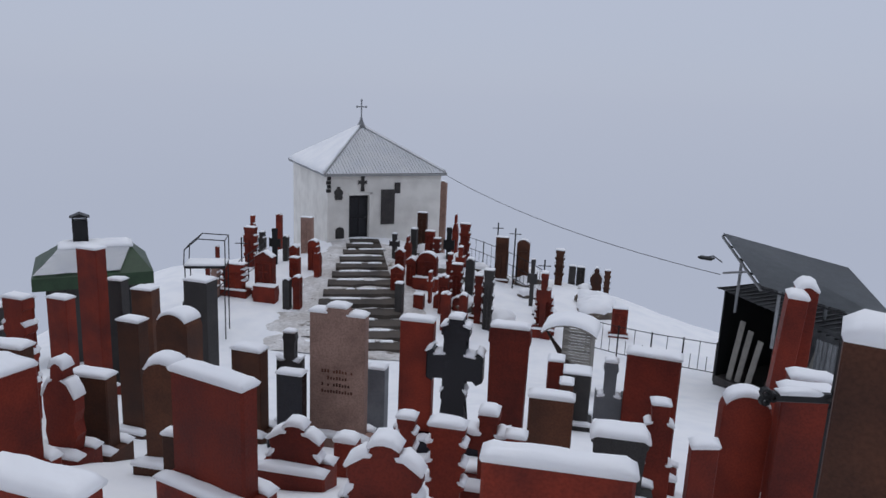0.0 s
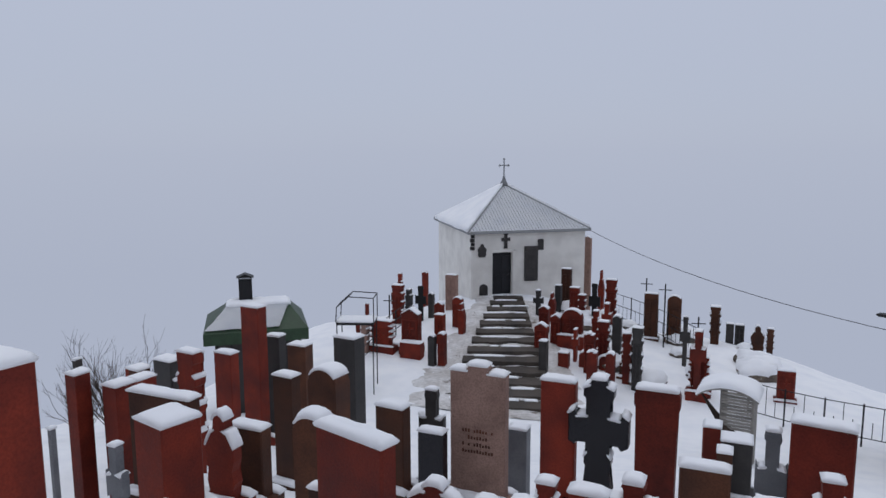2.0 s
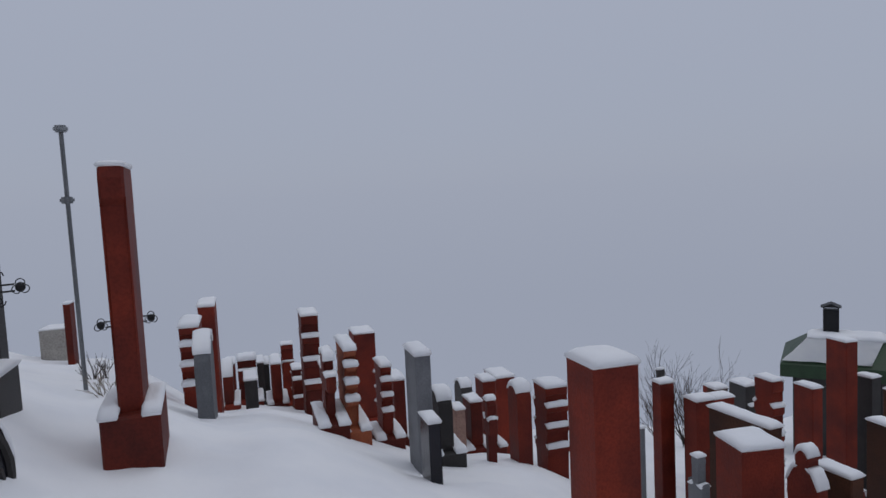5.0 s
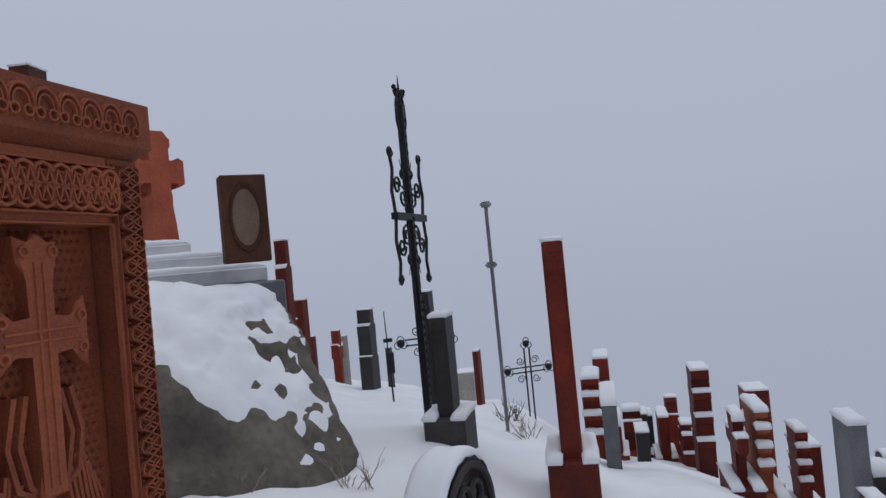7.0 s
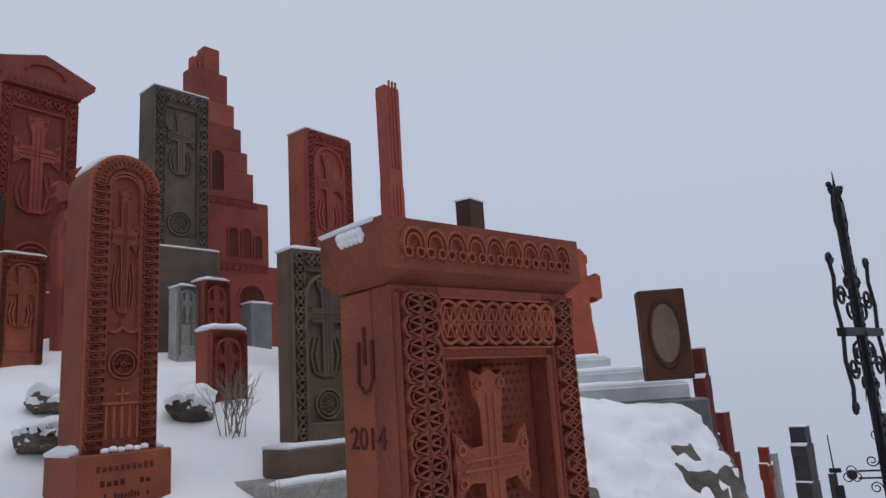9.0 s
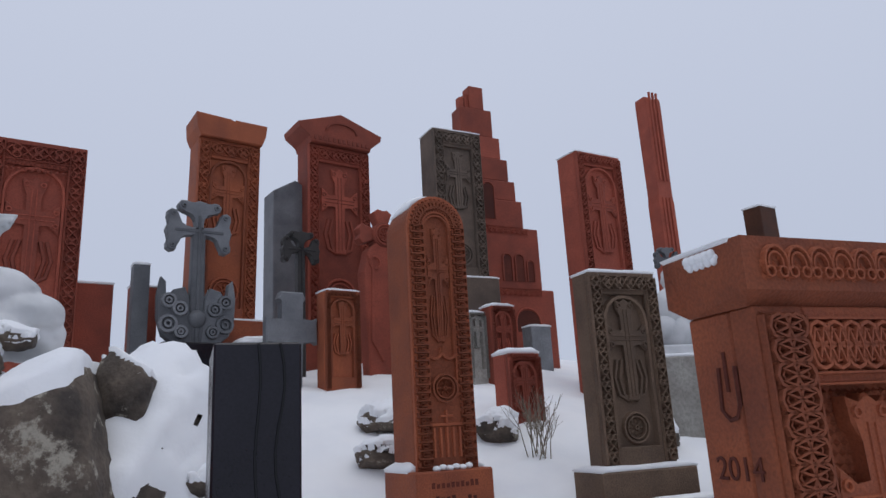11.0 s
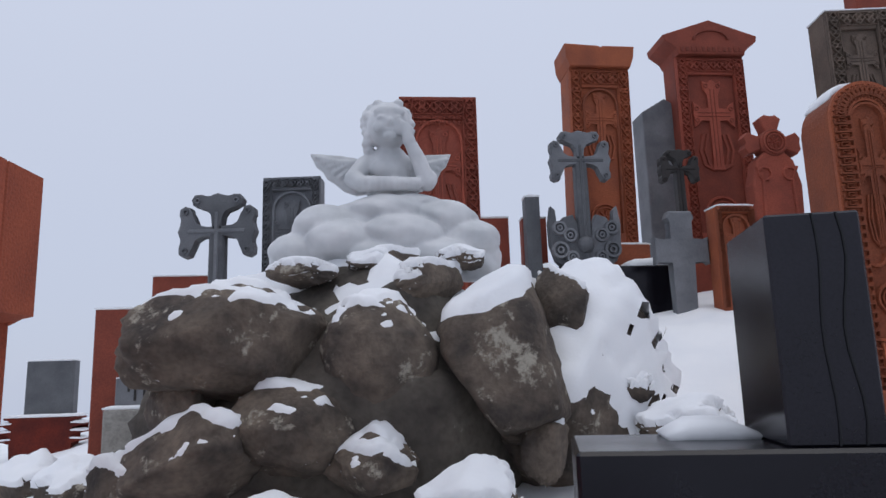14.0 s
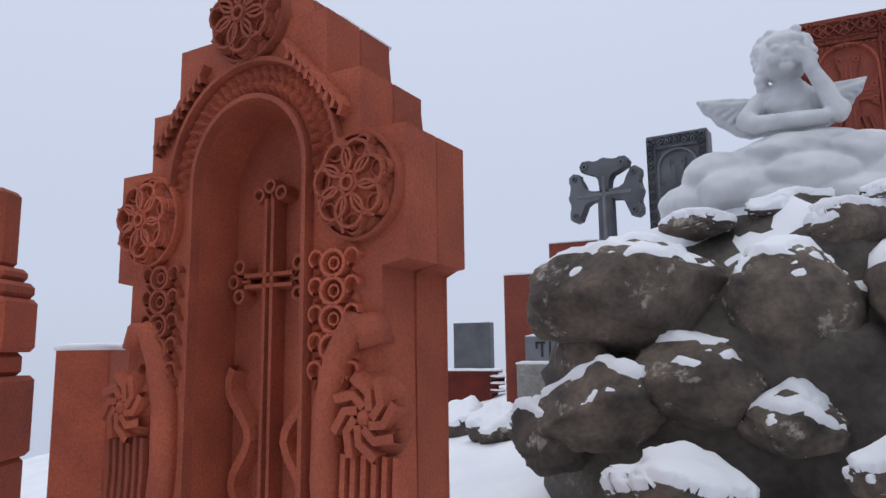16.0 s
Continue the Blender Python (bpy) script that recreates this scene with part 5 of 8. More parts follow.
# ---------------------------------------------------------------- the dated cross-stone
def dated_stone():
    g = ground_z(-2.74, -1.99)
    e = thing("cross_stone", -2.74, -1.99, g, 158.5, "orange tuff cross-stone with a carved lid and interlaced frame", "cross-stone")
    W, H, D = 1.13, 1.15 - g, 0.38
    body = H - 0.27
    n = (-0.31, 0.37, 0.1, body - 0.31)
    framed_slab(e, ORANGE, W, body, D, n, 0.13)
    # lid: an undercut ledge with a scroll band
    a = W / 2 + 0.055
    bm = bmesh.new()
    prof = [(0.02, body), (-0.05, body + 0.055), (-0.05, H), (D + 0.05, H), (D + 0.05, body + 0.055), (D - 0.02, body)]
    lo = [bm.verts.new((-a + (0.05 if i in (0, 5) else 0), v, z)) for i, (v, z) in enumerate(prof)]
    hi = [bm.verts.new((a - (0.05 if i in (0, 5) else 0), v, z)) for i, (v, z) in enumerate(prof)]
    bm.faces.new(lo)
    bm.faces.new(hi[::-1])
    for i in range(6):
        bm.faces.new((lo[i], hi[i], hi[(i + 1) % 6], lo[(i + 1) % 6]))
    lid = part("lid", bm, ORANGE, e, "projecting carved lid")
    bm = bmesh.new()
    N = 9
    for i in range(N):
        cx = -a + 0.09 + (2 * a - 0.18) * (i + 0.5) / N
        z = body + 0.155
        ring(bm, cx, z, 0.058, 0.014, -0.072, -0.048, 12, -20, 200, 0.075)
        ring(bm, cx, z + 0.0, 0.038, 0.011, -0.068, -0.048, 10, -20, 200, 0.05)
        for o in (-1, 1):
            ring(bm, cx + o * 0.032, z - 0.03, 0.022, 0.012, -0.07, -0.048, 8)
            stud(bm, cx + o * 0.058, z + 0.01, 0.012, 0.03, -0.068, -0.048, o * 0.5)
            stud(bm, cx + o * 0.058, z - 0.05, 0.012, 0.022, -0.066, -0.048, -o * 0.5)
        stud(bm, cx, z - 0.01, 0.012, 0.035, -0.07, -0.048)
    tagged(part("scroll_band", bm, ORANGE, lid, "row of carved palmettes"), kind="stuff")
    cap_snow(e, -a, a, 0.02, D + 0.04, H, 0.02)
    bm = bmesh.new()
    for k in range(16):
        ball(bm, (-a - 0.002, 0.09 + 0.012 * k, H - 0.055 - 0.018 * math.sin(k * 2.1)), 0.012 + 0.006 * (k % 3), 7)
    part("snow_patch", bm, SNOW, e, "clump of snow stuck to the lid", True)
    # interlaced frame
    fw = n[0] + W / 2
    bm = bmesh.new()
    interlace(bm, -W / 2 + fw / 2 + 0.005, 0.05, -W / 2 + fw / 2 + 0.005, body - 0.04, fw * 0.88, 0.095, 0.0)
    tagged(part("interlace", bm, ORANGE, e, "band of interlaced carving"), kind="stuff")
    bm = bmesh.new()
    fr = W / 2 - n[1]
    interlace(bm, W / 2 - fr / 2 - 0.005, 0.05, W / 2 - fr / 2 - 0.005, body - 0.04, fr * 0.82, 0.105, 0.0)
    tagged(part("interlace", bm, ORANGE, e), kind="stuff")
    bm = bmesh.new()
    interlace(bm, n[0] - 0.02, body - 0.16, n[1] + 0.02, body - 0.16, 0.22, 0.085, 0.0)
    tagged(part("interlace", bm, ORANGE, e), kind="stuff")
    bm = bmesh.new()
    for pts in (((n[0], n[2]), (n[0], n[3]), (n[1], n[3]), (n[1], n[2])),):
        bar(bm, list(pts), 0.03, -0.014, 0.002)
    part("niche_moulding", bm, ORANGE, e)
    lattice(e, ORANGE, n[0] + 0.01, n[1] - 0.03, n[2], n[3] - 0.01, 0.13, 0.040, 0.022)
    carved_cross(e, ORANGE, 0.0, 0.08 - g - 0.62, 0.46, 1.06, 0.13, 0.085)
    # feathered leaves at the foot of the cross
    bm = bmesh.new()
    for o in (-1, 1):
        for i in range(7):
            bar(bm, [(o * (0.10 + 0.026 * i), 0.15), (o * (0.12 + 0.026 * i), 0.45), (o * (0.10 + 0.022 * i), 0.72 - 0.05 * abs(i - 3))], 0.026, 0.085, 0.132)
    tagged(part("frond_carving", bm, ORANGE, e, "fan of carved fronds"), kind="stuff")
    # the left flank: a year and a letter
    letters(e, "2014", -W / 2 - 0.002, D / 2 - 0.0, body - 0.66, 0.13, CUT_SHADE, (90, 0, -90), label="carved year")
    bm = bmesh.new()
    x = -W / 2
    for pts in ([(0.06, 0.0), (0.05, -0.17), (0.09, -0.21), (0.13, -0.20), (0.15, -0.15), (0.15, 0.0)], [(0.10, 0.06), (0.10, -0.10)]):
        tube(bm, [(x, D / 2 + 0.1 - u, body - 0.22 + v) for u, v in pts], 0.011, 5)
    part("carved_letter", bm, CUT_SHADE, e, "one large carved letter")
    return e


dated_stone()


# ---------------------------------------------------------------- round-topped cross-stone
def arched_stone():
    g = ground_z(-3.53, -5.49)
    e = thing("cross_stone", -3.53, -5.49, g, 166, "tall round-topped orange tuff cross-stone covered in fretwork", "cross-stone")
    W, D, top, foot = 0.57, 0.46, 2.52 - g, 0.15 - g
    r = W / 2
    b = foot
    out = [(-r, b), (r, b)] + arc(0, top - r, r, 0, 180, 16)
    rec, k = 0.035, 0.16
    part("slab", prism(bmesh.new(), out, rec, D, 0.012), ORANGE, e)
    # raised border left standing round the sunk middle
    bm = bmesh.new()
    outer = [(r, b)] + arc(0, top - r, r, 0, 180, 20) + [(-r, b)]
    inner = [(r - k, b + 0.62)] + arc(0, top - r, r - k, 0, 180, 20) + [(-r + k, b + 0.62)]
    rows = []
    for (u, v), (p, q) in zip(outer, inner):
        rows.append([bm.verts.new((u, rec, v)), bm.verts.new((u, 0, v)), bm.verts.new((p, 0, q)), bm.verts.new((p, rec, q))])
    for s, t in zip(rows, rows[1:]):
        for i in range(3):
            bm.faces.new((s[i], s[i + 1], t[i + 1], t[i]))
    part("border", bm, ORANGE, e)
    part("lower_panel", box(bmesh.new(), -r + 0.001, r - 0.001, 0.001, rec, b, b + 0.62), ORANGE, e)
    bm = bmesh.new()
    for o in (-1, 1):
        key_band(bm, o * (r - k / 2), b + 0.03, o * (r - k / 2), top - r, k * 0.9, 0.066, 0.0, 0.03)
    for i in range(18):
        a = math.pi * (i + 0.5) / 18
        R = r - k / 2
        ring(bm, R * math.cos(a), top - r + R * math.sin(a), 0.035, 0.02, -0.018, 0.002, 8)
        stud(bm, (R + 0.05) * math.cos(a + 0.09), top - r + (R + 0.05) * math.sin(a + 0.09), 0.02, 0.02, -0.018, 0.002)
        stud(bm, (R - 0.05) * math.cos(a + 0.09), top - r + (R - 0.05) * math.sin(a + 0.09), 0.02, 0.02, -0.018, 0.002)
    tagged(part("fretwork", bm, ORANGE, e, "angular carved fretwork round the edge"), kind="stuff")
    bm = bmesh.new()
    bar(bm, [(-0.125, b + 0.95)] + arc(0, top - r - 0.02, 0.125, 180, 0, 10) + [(0.125, b + 0.95)], 0.03, 0.0, 0.037)
    part("arch_moulding", bm, ORANGE, e)
    carved_cross(e, ORANGE, 0, b + 1.05, 0.21, 1.02, rec, 0.03)
    bm = bmesh.new()
    for o in (-1, 1):
        ring(bm, o * 0.07, b + 0.98, 0.07, 0.035, 0.005, 0.037, 12, 160 if o > 0 else 20, 380 if o > 0 else -200)
    tagged(part("carved_scroll", bm, ORANGE, e, "pair of scrolls under the cross"), kind="stuff")
    rosette(e, ORANGE, 0, b + 0.66, 0.125, 0.0, 0.03, 6)
    bm = bmesh.new()
    for i in range(5):
        bar(bm, [(-0.12 + 0.06 * i, b + 0.1), (-0.12 + 0.06 * i, b + 0.34)], 0.03, -0.02, 0.002)
    bar(bm, [(-0.15, b + 0.36), (0.15, b + 0.36)], 0.03, -0.02, 0.002)
    bar(bm, [(0, b + 0.36), (0, b + 0.48)], 0.03, -0.02, 0.002)
    bar(bm, [(-0.06, b + 0.43), (0.06, b + 0.43)], 0.025, -0.02, 0.002)
    tagged(part("carved_foot", bm, ORANGE, e), kind="stuff")
    p = W / 2 + 0.07
    pl = part("plinth", cube_bm(-p, p, -0.12, D + 0.06, -0.5, foot, bevel=0.012), ORANGE, e)
    for i, (z, n) in enumerate(((0.13, 10), (0.235, 8), (0.33, 14))):
        word_bars(e, -0.22 + 0.03 * i, 0.22 - 0.02 * i, foot - z, 0.05, -0.12, CUT_SHADE, n, i)
    bm = bmesh.new()
    snow_bm(bm, [(p, foot), (-p, foot)], 0.05, D + 0.04, 0.07, 0.06, 2.0)
    part("snow_cap", bm, SNOW, e, "snow on the plinth", True)
    bm = bmesh.new()
    for i in range(6):
        ball(bm, (-0.14 + 0.06 * i, -0.06, foot + 0.015 + 0.01 * (i % 2)), 0.035, 8, 0.7)
    part("snow_cap", bm, SNOW, e, "crumbs of snow on the plinth ledge", True)
    bm = bmesh.new()
    snow_bm(bm, [(r * math.cos(radians(a)) , top - r + r * math.sin(radians(a))) for a in range(60, 150, 10)], 0.1, D, 0.05, 0.05, 5.0)
    part("snow_cap", bm, SNOW, e, "snow on the crown", True)


arched_stone()


# ---------------------------------------------------------------- other cross-stones of the upper slope
def cross_stone(x, y, rz, w, deep, top, mat, label, bottom=None, plinth=0.0, ornate=0.11, cornice="", disc=0.0, arch=True, lean=(0.0, 0.0), snow=0.02, cross=(0.5, 0.55)):
    """A carved cross-stone: sunk panel, banded frame, cross and rosette, on a plinth."""
    g = ground_z(x, y) if bottom is None else bottom
    e = thing("cross_stone", x, y, g, rz, label, "cross-stone", lean=lean)
    H = top - g
    foot = plinth
    head = H
    if cornice == "gable":
        head = H - 0.62
    elif cornice in ("ledge", "broken"):
        head = H - 0.34
    m = ornate * w / 0.8
    n = (-w / 2 + m, w / 2 - m, foot + 0.18, head - m * 1.6)
    framed_slab(e, mat, w, head, deep, n, 0.05, foot)
    bm = bmesh.new()
    for o in (-1, 1):
        interlace(bm, o * (w / 2 - m / 2), foot + 0.05, o * (w / 2 - m / 2), head - 0.05, m * 0.86, m * 1.1, 0.0, 0.042)
    interlace(bm, -w / 2 + m, head - m * 0.8, w / 2 - m, head - m * 0.8, m * 1.0, m, 0.0, 0.042)
    tagged(part("interlace", bm, mat, e, "carved interlaced border"), kind="stuff")
    iw = n[1] - n[0]
    ih = n[3] - n[2]
    if arch:
        bm = bmesh.new()
        rr = iw / 2
        bar(bm, [(-rr + 0.02, n[2])] + [(-rr + 0.02, n[3] - rr)] + arc(0, n[3] - rr, rr - 0.02, 180, 0, 10) + [(rr - 0.02, n[2])], 0.05, 0.0, 0.052)
        part("arch_moulding", bm, mat, e)
    cz = n[2] + (disc * 2 + 0.06 if disc else 0.05)
    ch = min((n[3] - cz) * 0.9, iw * 0.88 * 2.2)
    carved_cross(e, mat, 0, n[3] - ch - (n[3] - cz) * 0.05, iw * 0.88, ch, 0.05, 0.045)
    if disc:
        rosette(e, mat, 0, n[2] + disc + 0.02, disc, 0.05, 0.035)
    if plinth:
        p = w / 2 + 0.12
        part("plinth", cube_bm(-p, p, -0.12, deep + 0.1, -0.6, plinth, bevel=0.02), mat, e)
        cap_snow(e, -p, p, -0.10, deep + 0.08, plinth, 0.035)
    if cornice == "gable":
        a = w / 2
        out = [(-a * 0.97, head), (a * 0.97, head), (a * 1.0, head + 0.12), (a * 1.34, head + 0.24), (a * 1.38, head + 0.34), (0, H), (-a * 1.38, head + 0.34), (-a * 1.34, head + 0.24), (-a * 1.0, head + 0.12)]
        c = part("gable", prism(bmesh.new(), out, -0.12, deep + 0.1, 0.015), mat, e, "projecting gabled cornice")
        bm = bmesh.new()
        ring(bm, 0, head + 0.26, a * 0.5, 0.05, -0.15, -0.118, 12, 0, 180, 0.16)
        for i in range(12):
            box(bm, -a * 0.9 + i * a * 0.155, -a * 0.9 + i * a * 0.155 + a * 0.08, -0.135, -0.118, head + 0.05, head + 0.12)
        tagged(part("cornice_carving", bm, mat, c), kind="stuff")
        bm = bmesh.new()
        snow_bm(bm, [(a * 1.3, head + 0.36), (0, H)], 0.0, deep + 0.08, 0.02, 0.1, 1.0)
        part("snow_cap", bm, SNOW, e, "thin snow on the gable", True)
    elif cornice in ("ledge", "broken"):
        a = w / 2
        out = [(-a, head), (a, head), (a * 1.12, head + 0.16), (a * 1.16, H), (a * 0.1, H - 0.0), (a * 0.04, H - (0.06 if cornice == "broken" else 0)), (-a * 0.05, H), (-a * 1.16, H + 0.02), (-a * 1.12, head + 0.14)]
        part("cornice", prism(bmesh.new(), out, -0.1, deep + 0.06, 0.015), mat, e, "heavy weathered cornice")
        cap_snow(e, -a * 1.1, a * 1.1, 0.0, deep, H, snow)
    elif snow:
        cap_snow(e, -w / 2, w / 2, 0.01, deep, H, snow)
    return e


cross_stone(-4.98, -4.59, 160, 0.74, 0.26, 1.79, OLIVE, "grey-brown basalt cross-stone with a pierced cross on two steps", plinth=0.35, ornate=0.14, disc=0.14, snow=0.035)
low = thing("stone_step", -4.91, -4.50, ground_z(-4.91, -4.50), 160, "rough grey stone step under a cross-stone, edged with snow", "step")
part("block", cube_bm(-0.72, 0.62, -0.32, 0.5, -0.4, 0.14, bevel=0.02), PALE, low)
cap_snow(low, -0.7, 0.6, -0.3, -0.12, 0.14, 0.035)
cross_stone(-7.97, -6.72, 168, 0.87, 0.43, 4.37, ROSE, "tall red tuff cross-stone with a lace border on the crest", ornate=0.12, disc=0.12)
cross_stone(-7.01, -8.76, 165, 0.88, 0.5, 5.26, UMBER, "tall black basalt cross-stone with a disc, on a moulded plinth", plinth=1.45, ornate=0.17, disc=0.2, arch=False)
cross_stone(-6.13, -10.92, 172, 1.19, 0.5, 6.10, ROSE, "tall red tuff cross-stone with a gabled cornice", plinth=0.7, cornice="gable", ornate=0.13, disc=0.3, arch=False)
cross_stone(-3.76, -10.41, 172, 0.93, 0.50, 5.20, ORANGE, "weathered orange-brown cross-stone with a broken cornice", plinth=0.9, cornice="broken", ornate=0.16, disc=0.22, lean=(0, 1.0))
cross_stone(-1.27, -10.31, 172, 1.09, 0.30, 4.21, ROSE, "broad red tuff cross-stone with a lattice crown behind the marble figure", ornate=0.15, snow=0.0)
lat = thing("carved_panel", -1.27, -10.31, 3.85, 172, "lattice panel carved across the crown of a red stone", "carving")
lattice(lat, ROSE, -0.5, 0.5, -0.06, 0.33, -0.004, 0.07, 0.02)
cross_stone(0.73, -10.22, 165, 0.75, 0.28, 2.94, GREY, "dark grey basalt cross-stone with a toothed crown", ornate=0.12, snow=0.0)
cross_stone(-4.68, -8.72, 172, 0.49, 0.3, 2.34, ORANGE, "small orange tuff cross-stone with a snowy top", ornate=0.10, snow=0.03)
cross_stone(-6.74, -7.76, 168, 0.39, 0.3, 2.13, ROSE, "small red tuff cross-stone on the snowy slope", ornate=0.09, snow=0.05)
cross_stone(-5.58, -6.40, 168, 0.45, 0.3, 1.27, ROSE, "low red tuff cross-stone deep in the snow", ornate=0.09, snow=0.07, bottom=0.35)
cross_stone(-6.46, -8.00, 168, 0.27, 0.25, 2.05, PALE, "small pale carved stone", ornate=0.07, snow=0.04)


# ---------------------------------------------------------------- church-like stepped monument
def stepped_monument():
    x, y = -8.64, -9.72
    g = ground_z(x, y)
    e = thing("stepped_monument", x, y, g, 165, "tall red tuff monument stepped like a church tower", "monument")
    H = 7.04 - g
    # widths of the tiers about the tower's axis, from the ground up
    tiers = ((-0.6, 1.34, 0.0, 1.35), (-0.58, 1.10, 1.35, 2.55), (-0.55, 0.80, 2.55, 3.1), (-0.52, 0.69, 3.1, 3.5), (-0.48, 0.57, 3.5, 3.95), (-0.45, 0.44, 3.95, 4.4), (-0.40, 0.31, 4.4, 4.98), (-0.16, 0.16, 4.98, H))
    for i, (a, b, z0, z1) in enumerate(tiers):
        q = 0.9 - 0.09 * i
        part("tier", cube_bm(a, b, 0.02 * i, 0.02 * i + q, z0 - (0.6 if i == 0 else 0), z1, bevel=0.015), ROSE, e)
    for a, z0, z1 in ((-0.36, 4.98, 5.22), (-0.24, 4.98, 5.3)):
        part("tier", cube_bm(a, a + 0.1, 0.2, 0.35, z0, z1), ROSE, e)
    # carved windows and niches: flat arches, the shade of their recesses put into the colour
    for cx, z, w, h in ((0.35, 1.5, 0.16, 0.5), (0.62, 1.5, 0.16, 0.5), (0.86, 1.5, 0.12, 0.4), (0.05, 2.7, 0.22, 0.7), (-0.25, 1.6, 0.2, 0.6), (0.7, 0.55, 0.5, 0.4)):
        n = part("niche", prism(bmesh.new(), moved(outline_of("arch", w, h), cx, z), -0.012 + 0.02 * (z > 1.3) + 0.02 * (z > 2.5), 0.06), CUT_SHADE, e, "arched carved window in painted shade")
        bm = bmesh.new()
        y0 = -0.03 + 0.02 * (z > 1.3) + 0.02 * (z > 2.5)
        bar(bm, [(cx - w / 2 - 0.02, z)] + arc(cx, z + h - w * 0.45, w / 2 + 0.02, 180, 0, 8) + [(cx + w / 2 + 0.02, z)], 0.04, y0, y0 + 0.035)
        part("niche_frame", bm, ROSE, n)
    bm = bmesh.new()
    interlace(bm, -0.5, 1.28, 1.05, 1.28, 0.12, 0.12, -0.002, 0.02)
    interlace(bm, -0.5, 2.48, 0.85, 2.48, 0.12, 0.12, 0.018, 0.02)
    tagged(part("carved_band", bm, ROSE, e), kind="stuff")


stepped_monument()


# tall fluted post on the crest
def tall_post():
    x, y = -11.36, -7.58
    g = ground_z(x, y)
    e = thing("tall_post", x, y, g, 165, "tall fluted red tuff post against the fog", "post", lean=(0, 0))
    H = 6.85 - g
    out = [(-0.2, 0), (0.2, 0), (0.17, H * 0.62), (0.19, H * 0.64), (0.17, H * 0.97), (0.2, H), (0.08, H), (0.06, H - 0.05), (-0.06, H - 0.05), (-0.08, H), (-0.2, H), (-0.17, H * 0.97), (-0.19, H * 0.64), (-0.17, H * 0.62)]
    part("shaft", prism(bmesh.new(), moved(out, 0, -0.2), 0, 0.3, 0.02), ROSE, e)
    for u in (-0.09, 0.0, 0.09):
        bm = bmesh.new()
        bar(bm, [(u, 0.2), (u, H * 0.6)], 0.05, -0.03, 0.002)
        bar(bm, [(u, H * 0.66), (u, H - 0.1)], 0.05, -0.03, 0.002)
        part("flute", bm, ROSE, e)


tall_post()


